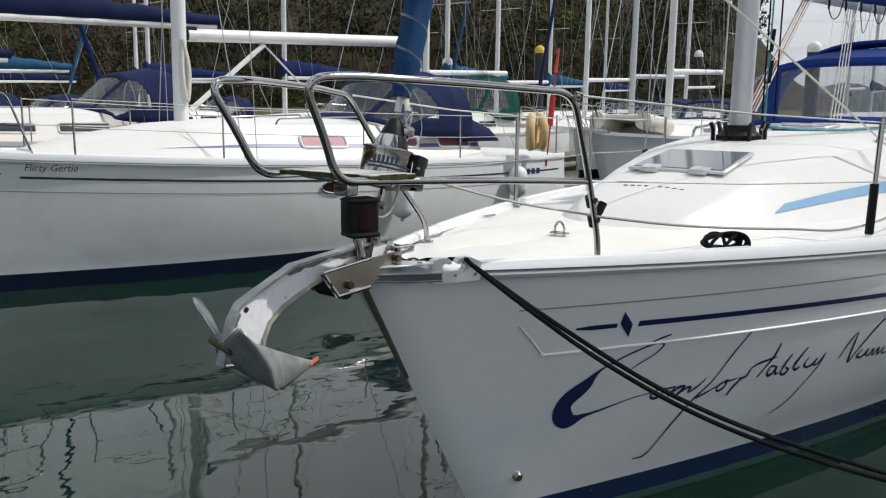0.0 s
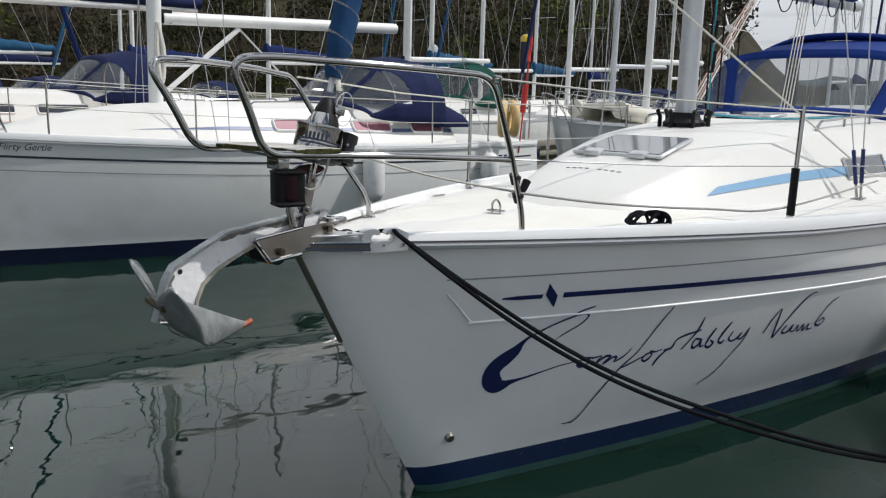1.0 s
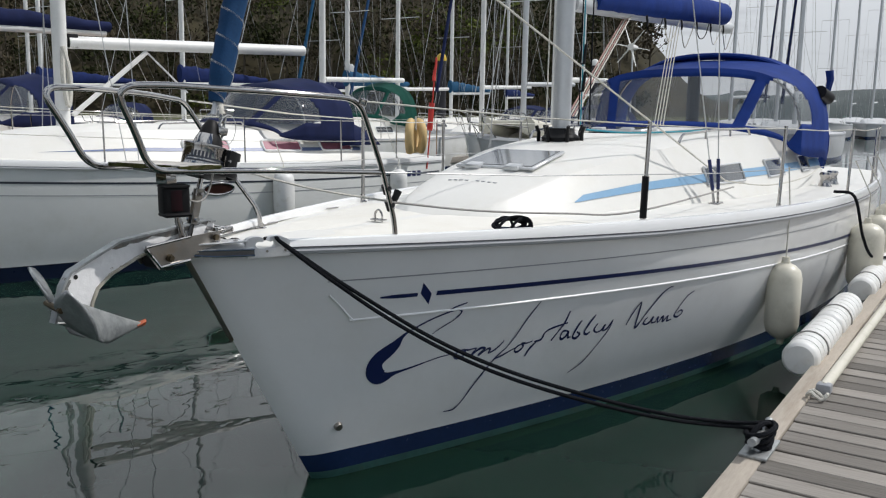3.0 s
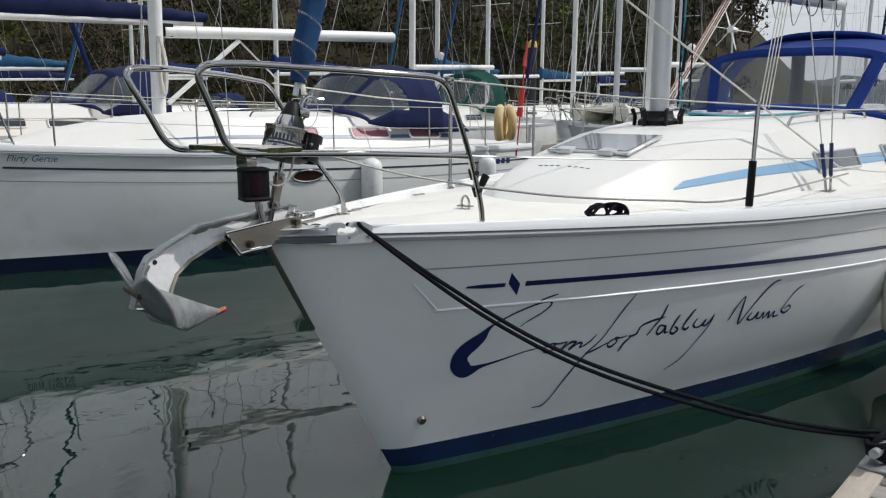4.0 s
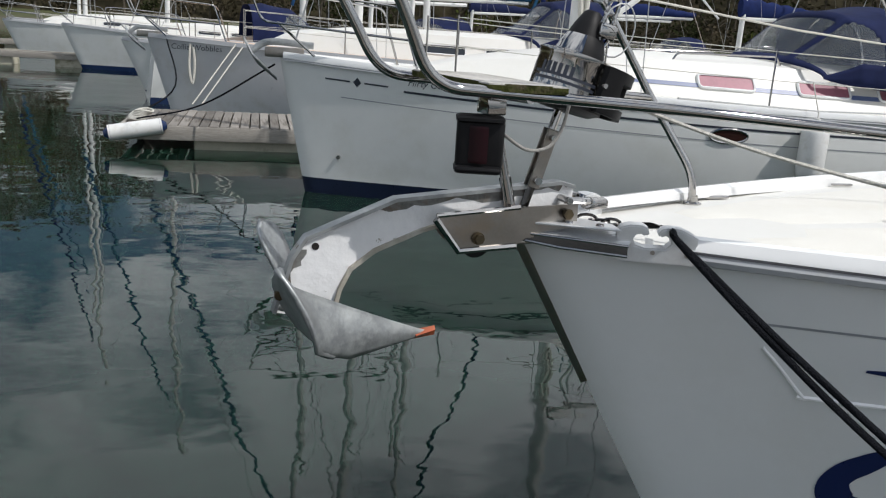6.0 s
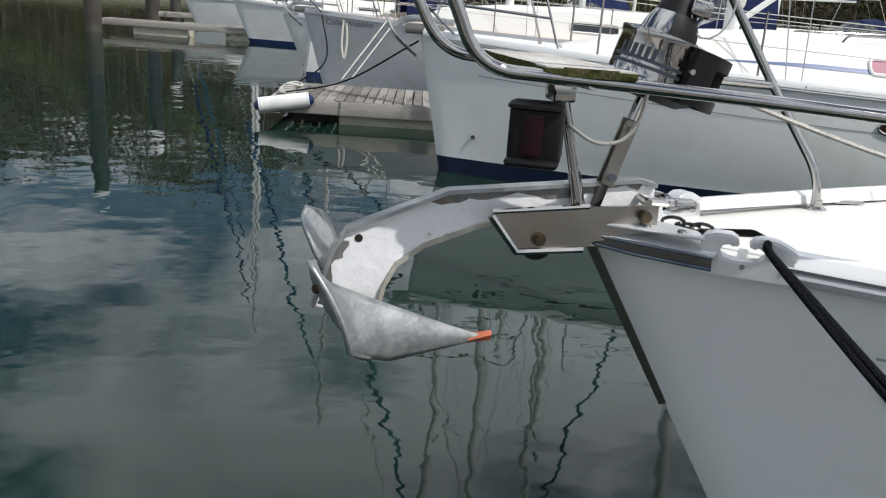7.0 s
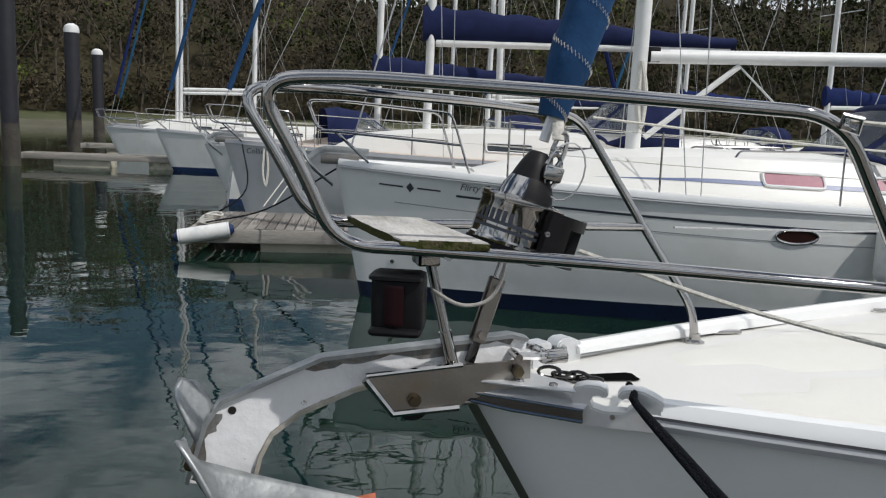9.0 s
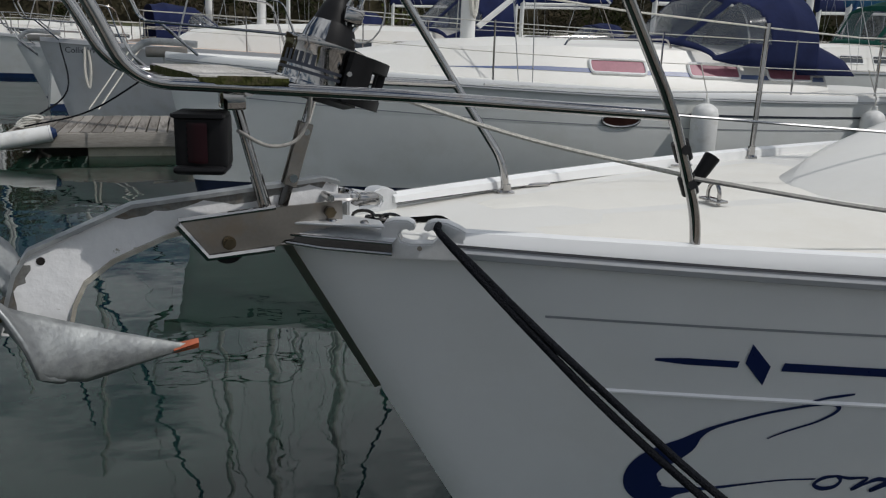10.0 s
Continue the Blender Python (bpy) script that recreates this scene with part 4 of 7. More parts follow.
def hood_extras(h):
    """Folded cockpit tent behind the hood, and the seams of its frame."""
    bm = bmesh.new()
    grid = []
    for i in range(15):
        t = i / 14
        row = []
        for k in range(9):
            v = k / 8
            x = 7.70 + 0.22 * t + 0.05 * math.sin(7 * v + 4 * t)
            row.append((x, -1.16 + 0.10 * t - 0.03 * math.sin(9 * v), 1.30 + (2.36 - 1.30) * v ** 0.8))
        grid.append(row)
    sheet(bm, grid)
    c = part("cockpit_curtain", bm, CANVAS_BLUE, h, "blue canvas side curtain hanging in folds")
    c.modifiers.new("thickness", "SOLIDIFY").thickness = 0.01
    for k in range(3):
        part("rolled_flap", bar(spline([(7.3 + 0.12 * k, -0.95 + 0.1 * k, 2.28 + 0.05 * k), (7.32 + 0.12 * k, -0.4, 2.49), (7.34 + 0.12 * k, 0.4, 2.50), (7.3 + 0.12 * k, 0.95, 2.28)], 6), 0.05, n=8, flat=0.6), CANVAS_BLUE, h)
    part("rolled_window", bar([(7.35, -1.12, 2.12), (7.62, -1.16, 2.06)], 0.07, n=10), BLACK_PLASTIC, h, "black rolled window end")


hood_extras(MAIN_HOOD)


def rig_main(y):
    L = YACHT
    m = part("mast", bar([(3.66, 0.05, 1.62), (3.71, 0.05, 4), (3.95, 0.05, 15.2)], 0.058, n=20, flat=1.25), ALLOY, y, "grey anodised mast")
    part("mast_collar", turned([(0, 0), (0.15, 0), (0.15, 0.03), (0.11, 0.06), (0.10, 0.10), (0, 0.10)], 20, pose(3.66, 0.05, ROOF_TOP(3.66, 0) - 0.01)), BLACK_PLASTIC, m, "black mast collar")
    for k in range(7):
        a = 2 * math.pi * k / 7 + 0.3
        c = Vector((3.66 + 0.17 * math.cos(a), 0.05 + 0.17 * math.sin(a), ROOF_TOP(3.66, 0.15) + 0.01))
        bm = bar([c - Vector((0, 0, 0.02)), c + Vector((0, 0, 0.05)), c + Vector((0.02 * math.cos(a), 0.02 * math.sin(a), 0.10))], 0.024, n=8, flat=0.5)
        part("turning_block", bm, BLACK_PLASTIC, m, "black turning block")
    for z, s in ((2.25, 1), (2.05, -1)):
        bm = bar([(3.62, -0.11, z), (3.62, -0.14, z + 0.0), (3.64, -0.145, z + 0.14)], 0.012, n=8)
        part("mast_cleat", bm, BLACK_PLASTIC, m)
    boom = part("boom", bar([(3.80, 0.05, 2.72), (8.25, 0.12, 2.90)], 0.055, n=14, flat=1.2), ALLOY, y)
    bm = bmesh.new()
    grid = []
    for i in range(33):
        t = i / 32
        x, zc = 4.15 + 3.65 * t, 2.78 + 0.18 * t
        hgt = (0.38 - 0.10 * t) * (1 + 0.012 * math.sin(i * 1.7))
        row = []
        for k in range(14):
            a = 2 * math.pi * k / 14
            row.append((x, 0.08 + 0.12 * math.sin(a) * (1 + 0.025 * math.sin(3 * i + k)), zc + 0.04 + hgt * 0.5 * math.cos(a) * (1 if math.cos(a) > 0 else 0.80)))
        grid.append(row)
    V = sheet(bm, grid, wrap=True)
    bm.faces.new(V[0])
    bm.faces.new(V[-1])
    part("sail_cover", bm, CANVAS_BLUE, boom, "royal blue sail cover laced along the boom")
    # reefing lines and lazy-jack blocks hanging under the cover
    for k in range(6):
        x = 5.15 + k * 0.47
        z = 2.70 + (x - 4.15) * 0.048
        bl = part("block", bar([(x, -0.03, z), (x + 0.01, -0.035, z - 0.05), (x + 0.015, -0.03, z - 0.09)], 0.018, n=8, flat=0.5), BLACK_PLASTIC, boom, "small black block")
        part("line", bar(spline([(x, -0.03, z - 0.08), (x + 0.10, -0.04, z - 0.16 - 0.05 * (k % 3)), (x + 0.30, -0.03, z - 0.12), (x + 0.45, -0.02, z + 0.02)], 4), 0.005, n=5), (BLACK_ROPE, WHITE_ROPE, GREY_ROPE)[k % 3], bl)
    # kicker and falls
    for k in range(4):
        part("kicker_line", bar([(3.80, 0.0 + k * 0.022, 1.86), (4.95, 0.03 + k * 0.02, 2.74)], 0.0065, n=6), RED_ROPE if k % 2 else WHITE_ROPE, m)
    for k in range(4):
        part("mainsheet_line", bar([(5.50 + k * 0.025, -0.02 - k * 0.02, ROOF_TOP(5.5, 0) + 0.03), (6.1 + k * 0.08, 0.07, 2.78)], 0.005, n=6), WHITE_ROPE, boom)
    for k, (mt, yy) in enumerate(((TEAL_ROPE, -0.13), (BLACK_ROPE, -0.10), (WHITE_ROPE, 0.19), (BLACK_ROPE, -0.16))):
        part("halyard", bar([(3.62 + 0.03 * k, yy, 1.80), (3.9, yy * 0.8, 14.6)], 0.0055, n=6), mt, m)
    part("control_line", bar(spline([(3.75, -0.12, 1.76), (4.2, -0.30, ROOF_TOP(4.2, .3) + 0.03), (4.9, -0.52, ROOF_TOP(4.9, .52) + 0.02), (5.7, -0.60, ROOF_TOP(5.7, .6) + 0.02)], 6), 0.008, n=7), TEAL_ROPE, m, "teal control line")
    for k in range(3):
        part("control_line", bar(spline([(3.78, -0.05 - 0.04 * k, 1.74), (4.4, -0.30 - 0.03 * k, ROOF_TOP(4.4, .3) + 0.018), (5.5, -0.50 - 0.03 * k, ROOF_TOP(5.5, .5) + 0.018)], 6), 0.006, n=6), (GREY_ROPE, WHITE_ROPE, BLACK_ROPE)[k], m)
    # shrouds from their plates
    for s in (-1, 1):
        pl = part("chainplate", block((4.10, s * 1.02 - 0.035, deck_z(L, 4.17, 1.02) - 0.01), (4.26, s * 1.02 + 0.035, deck_z(L, 4.17, 1.02) + 0.012), 0.006), STEEL, y)
        for x, top_ in ((4.13, (3.80, s * 0.10, 7.4)), (4.23, (3.92, s * 0.75, 8.2))):
            b0 = Vector((x, s * 1.02, deck_z(L, 4.17, 1.02)))
            d = (Vector(top_) - b0).normalized()
            bm = bar([b0, b0 + d * 0.11], 0.018, n=8, flat=0.5)
            part("toggle", bm, STEEL, pl)
            part("bottlescrew_boot", bar([b0 + d * 0.11, b0 + d * 0.20, b0 + d * 0.34], 0.014, n=8), BLUE_VINYL, pl, "blue taped bottlescrew")
            part("shroud", bar([b0 + d * 0.34, Vector(top_)], 0.0045, n=6), WIRE, pl)
    # stanchions and guard wires
    tops = {-1: [], 1: []}
    for s in (-1, 1):
        tops[s].append((Vector((0.52, s * 0.555, 1.935)), Vector((0.77, s * 0.468, 1.615))))
        for i, x in enumerate((2.50, 4.15, 5.95, 7.75, 9.3)):
            b = L.half(x, L.sheer(x)) - 0.045
            z = deck_z(L, x, b)
            bm = bar([(x, s * b, z), (x + 0.02, s * (b + 0.01), z + 0.62)], 0.0125, n=10)
            st = part("stanchion", bm, STEEL, y, "stainless stanchion")
            part("base", turned([(0, 0), (0.032, 0), (0.03, 0.012), (0.018, 0.02), (0.017, 0.06), (0, 0.06)], 14, pose(x, s * b, z - 0.002)), STEEL, st)
            if i == 0 and s < 0:
                part("padding", bar([(x + 0.002, s * (b + 0.001), z + 0.05), (x + 0.009, s * (b + 0.004), z + 0.30)], 0.021, n=10), BLACK_PLASTIC, st, "black foam sleeve")
            tops[s].append((Vector((x + 0.02, s * (b + 0.01), z + 0.60)), Vector((x + 0.01, s * (b + 0.005), z + 0.31))))
        for a, b in zip(tops[s], tops[s][1:]):
            for k in (0, 1):
                sag = (a[k] + b[k]) / 2 - Vector((0, 0, 0.012))
                part("guard_wire", bar([a[k], sag, b[k]], 0.0045 if k == 0 else 0.0035, n=6), WHITE_ROPE if k == 0 else WIRE, y, "white covered guard wire" if k == 0 else "")
    # lazy sheet from the furled sail's clew
    part("genoa_sheet", bar([(4.55, -0.98, 1.36), (0.72, 0.06, 3.16)], 0.0065, n=7), WHITE_ROPE, y)
    part("genoa_sheet", bar(spline([(0.838, -0.470, 1.472), (1.3, -0.645, 1.402), (1.9, -0.86, 1.345), (2.45, -1.05, 1.318), (4.5, -1.06, 1.32)], 5), 0.006, n=6), GREY_ROPE, y)
    part("genoa_sheet", bar(spline([(4.55, -0.98, 1.36), (5.1, -1.18, 1.30), (6.2, -1.25, 1.30), (7.2, -1.2, 1.34)], 5), 0.006, n=6), WHITE_ROPE, y)
    part("furling_line", bar(spline([(0.21, -0.13, 1.640), (0.50, -0.29, 1.548), (0.835, -0.462, 1.475)], 6), 0.0055, n=6), WHITE_ROPE, y, "white flecked furling line")
    # deck hardware
    bm = bar(rounded([(1.33, -0.024, 1.29), (1.33, -0.026, 1.335), (1.33, 0.0, 1.362), (1.33, 0.026, 1.335), (1.33, 0.024, 1.29)], 0.025, 6), 0.006, n=8)
    box(bm, (1.31, -0.045, 1.298), (1.35, 0.045, 1.306), 0.003)
    part("padeye", bm, STEEL, y)
    for x, yy in ((0.60, -0.28), (1.05, -0.50), (1.0, 0.50), (1.9, 0.84)):
        bm = block((x - 0.05, yy - 0.012, deck_z(L, x, yy) + 0.004), (x + 0.05, yy + 0.012, deck_z(L, x, yy) + 0.014), 0.004)
        part("deck_fitting", bm, STEEL, y)
    for x in (7.0, 7.4):
        part("winch", turned([(0, 0), (0.07, 0), (0.055, 0.03), (0.045, 0.08), (0.06, 0.12), (0.05, 0.14), (0, 0.14)], 16, pose(x, -1.3, deck_z(L, x, 1.3))), STEEL, y)
    return m


rig_main(main)


def furler(y):
    """Furling drum on the forestay, the toggle under it and the rolled sail above."""
    d = Vector((0.30, 0.004, 1.0)).normalized()
    foot = Vector((-0.006, -0.06, 1.375))
    aft = (Vector((1, 0, 0)) - d * d.x).normalized()
    turn = Matrix((aft, d.cross(aft), d)).transposed().to_4x4()

    def up(s):
        return Matrix.Translation(foot + d * s) @ turn
    bm = turned([(0, 0), (0.088, 0), (0.096, 0.008), (0.096, 0.016), (0.0925, 0.020), (0.0925, 0.096), (0.095, 0.100), (0.095, 0.112), (0.070, 0.118), (0.0, 0.118)], 36, up(0.270))
    f = part("furling_drum", bm, STEEL, y, "chromed furling drum with a black cage")
    part("lower_flange", turned([(0, 0), (0.075, 0), (0.099, 0.012), (0.099, 0.024), (0, 0.024)], 36, up(0.252)), BLACK_PLASTIC, f)
    part("upper_flange", turned([(0, 0), (0.094, 0), (0.094, 0.008), (0.062, 0.018), (0, 0.018)], 36, up(0.368)), BLACK_PLASTIC, f)
    bm = turned([(0.0, 0), (0.062, 0), (0.056, 0.026), (0.046, 0.048), (0, 0.048)], 28, up(0.384))
    part("cone", bm, STEEL, f)
    part("cone_cap", turned([(0, 0), (0.046, 0), (0.036, 0.030), (0.024, 0.058), (0.018, 0.064), (0, 0.064)], 24, up(0.431)), BLACK_PLASTIC, f)
    bm = bmesh.new()
    sheet(bm, [[up(0) @ Vector((r * math.cos(a), r * math.sin(a), z)) for r, z in ((0.064, 0.385), (0.0585, 0.410), (0.048, 0.433))] for a in [radians(-112 + 192 * k / 16) for k in range(17)]])
    part("cone_guard", bm, BLACK_PLASTIC, f, "black after half of the cone")
    # line guard: a black frame with a rectangular opening, wrapping the after side
    bm = bmesh.new()
    for z0, z1 in ((0.268, 0.292), (0.352, 0.378)):
        ring = []
        for k in range(15):
            a = radians(-72 + 122 * k / 14)
            r = 0.116 + 0.034 * math.sin(math.pi * k / 14)
            ring.append([Vector((r * math.cos(a), r * math.sin(a), z0)), Vector((r * math.cos(a), r * math.sin(a), z1)), Vector(((r - 0.018) * math.cos(a), (r - 0.018) * math.sin(a), z1)), Vector(((r - 0.018) * math.cos(a), (r - 0.018) * math.sin(a), z0))])
        V = sheet(bm, [[up(0) @ p for p in q] for q in ring], wrap=True)
        bm.faces.new(V[0])
        bm.faces.new(V[-1])
    for a0, a1 in ((-74, -50), (-8, 2), (42, 52)):
        q = []
        for k in range(5):
            a = radians(a0 + (a1 - a0) * k / 4)
            r = 0.117 + 0.033 * math.sin(math.pi * min(1, max(0, (math.degrees(a) + 72) / 122)))
            q.append([up(0) @ Vector((rr * math.cos(a), rr * math.sin(a), z)) for rr, z in ((r, 0.27), (r, 0.376), (r - 0.018, 0.376), (r - 0.018, 0.27))])
        V = sheet(bm, q, wrap=True)
        bm.faces.new(V[0])
        bm.faces.new(V[-1])
    part("line_guard", bm, BLACK_PLASTIC, f, "black plastic line guard")
    part("line_coil", turned([(0.0, 0.29), (0.062, 0.29), (0.066, 0.32), (0.062, 0.35), (0, 0.35)], 24, up(0)), BLACK_PLASTIC, f)
    # maker's mark as plain bars
    bm = bmesh.new()
    for k in range(6):
        a = radians(-168 + 9.5 * k)
        q = [[up(0) @ Vector((0.0935 * math.cos(a + e), 0.0935 * math.sin(a + e), z)) for z in (0.322, 0.348)] for e in (0, 0.05, 0.10)]
        sheet(bm, q)
    part("maker_bars", bm, BLACK_VINYL, f)
    for z in (0.305, 0.318):
        bm = bmesh.new()
        sheet(bm, [[up(0) @ Vector((0.0934 * math.cos(radians(-180 + 7 * k)), 0.0934 * math.sin(radians(-180 + 7 * k)), z + e)) for e in (0, 0.007)] for k in range(16)])
        part("drum_band", bm, BLACK_VINYL, f)
    part("set_screw", bar([up(0) @ Vector((0.03, -0.115, 0.33)), up(0) @ Vector((0.03, -0.124, 0.33))], 0.006, n=8), STEEL, f)
    # toggle plates and pins below
    for k in (-1, 1):
        bm = box(bmesh.new(), (-0.016, k * 0.012 - 0.003, 0.05), (0.016, k * 0.012 + 0.003, 0.20), 0.002, 1, up(0))
        part("toggle_plate", bm, STEEL_DULL, f)
    part("toggle_pin", bar([up(0) @ Vector((0, -0.03, 0.18)), up(0) @ Vector((0, 0.03, 0.18))], 0.008, n=8), STEEL, f)
    part("toggle_pin", bar([up(0) @ Vector((0, -0.03, 0.07)), up(0) @ Vector((0, 0.03, 0.07))], 0.010, n=8), STEEL, f)
    part("stay_stud", bar([up(0) @ Vector((0, 0, 0.17)), up(0) @ Vector((0, 0, 0.26))], 0.011, n=10), STEEL, f)
    part("stem_link", bar([up(0) @ Vector((0, 0, 0.0)), up(0) @ Vector((0, 0, 0.09))], 0.012, n=8, flat=0.5), DARK_STEEL, f)
    # shackles up to the sail's tack
    for z0, w in ((0.46, 0.018), (0.51, 0.014)):
        part("shackle", tube(bmesh.new(), [up(0) @ Vector((0.030 + w * math.cos(t), -0.028, z0 + 0.04 * math.sin(t))) for t in [2 * math.pi * k / 12 for k in range(12)]], 0.0055, n=7, closed=True), STEEL, f)
    part("shackle_body", box(bmesh.new(), (0.005, -0.055, 0.44), (0.05, -0.025, 0.475), 0.006, 2, up(0)), STEEL, f)
    part("wire_loop", tube(bmesh.new(), [up(0) @ Vector((0.055 + 0.045 * math.cos(t), -0.04, 0.47 + 0.065 * math.sin(t))) for t in [2 * math.pi * k / 16 for k in range(16)]], 0.002, n=5, closed=True), WIRE, f)
    part("tack_webbing", bar([up(0) @ Vector((0.02, -0.03, 0.53)), up(0) @ Vector((0.01, -0.02, 0.57)), up(0) @ Vector((0, 0, 0.62))], 0.014, n=8, flat=0.5), WHITE_ROPE, f, "white tack webbing")
    part("stay_foil", bar([up(0) @ Vector((0, 0, 0.52)), up(0) @ Vector((0, 0, 14.0))], 0.012, n=8), ALLOY, f)
    # rolled sail: overlapping turns of the blue strip
    bm = bmesh.new()
    grid = []
    NS, N = 230, 20
    for i in range(NS + 1):
        s = 0.575 + 5.2 * i / NS
        base_r = 0.030 + 0.017 * min(1, (s - 0.575) / 0.12) + 0.005 * min(1, (s - 0.575) / 3)
        row = []
        for k in range(N):
            a = 2 * math.pi * k / N
            ph = (a / (2 * math.pi) + s / 0.115) % 1.0
            r = base_r * (1 + 0.10 * ph) * (1 + 0.03 * math.sin(5 * a + s * 9))
            row.append(up(s) @ Vector((r * math.cos(a), r * math.sin(a), 0)))
        grid.append(row)
    V = sheet(bm, grid, wrap=True)
    bm.faces.new(V[0])
    bm.faces.new(V[-1])
    sail = part("furled_sail", bm, CANVAS_TEAL, y, "rolled genoa with a faded blue protective strip")
    # zigzag stitching along the turns
    bm = bmesh.new()
    for j in range(9):
        pts = []
        for k in range(70):
            a = 2 * math.pi * k / 70
            s = 0.68 + 0.115 * (j * 1.0) - 0.115 * a / (2 * math.pi) + (0.005 if k % 2 else -0.005)
            r = (0.030 + 0.017 * min(1, (s - 0.575) / 0.12) + 0.005 * min(1, (s - 0.575) / 3)) * 1.115
            pts.append(up(s) @ Vector((r * math.cos(a), r * math.sin(a), 0)))
        tube(bm, pts, 0.0008, n=4)
    part("stitching", bm, WHITE_ROPE, sail)
    return f


furler(main)


def bow_fittings(y):
    """Port navigation light and its cable."""
    rz = math.degrees(math.atan2(-0.047, 0.091))
    m = pose(-0.200, -0.215, 1.553, 0, 0, rz + 8)
    bm = box(bmesh.new(), (-0.052, -0.040, -0.058), (0.052, 0.040, 0.058), 0.014, 3, m)
    nl = part("navigation_light", bm, BLACK_PLASTIC, y, "black port navigation light with a red lens")
    bm = bmesh.new()
    grid = []
    for k in range(13):
        a = radians(-200 + 130 * k / 12)
        row = []
        for j in range(13):
            z = -0.040 + 0.08 * j / 12
            r = 0.040 + 0.0015 * (j % 2)
            row.append(m @ Vector((0.002 + r * math.cos(a) * 0.98, -0.010 + r * math.sin(a), z)))
        grid.append(row)
    sheet(bm, grid)
    part("lens", bm, LENS_RED, nl, "ribbed red lens")
    part("cap", box(bmesh.new(), (-0.055, -0.054, 0.046), (0.050, 0.035, 0.060), 0.010, 2, m), BLACK_PLASTIC, nl)
    part("base", box(bmesh.new(), (-0.055, -0.054, -0.064), (0.050, 0.035, -0.046), 0.010, 2, m), BLACK_PLASTIC, nl)
    part("bracket", block((-0.14, -0.10, 1.60), (-0.09, -0.03, 1.65), 0.005), STEEL, nl)
    part("cable", bar(spline([(-0.125, -0.17, 1.565), (-0.06, -0.16, 1.530), (0.0, -0.15, 1.535), (0.03, -0.15, 1.575), (0.035, -0.17, 1.64)], 6), 0.0042, n=8), GREY_ROPE, nl)


bow_fittings(main)


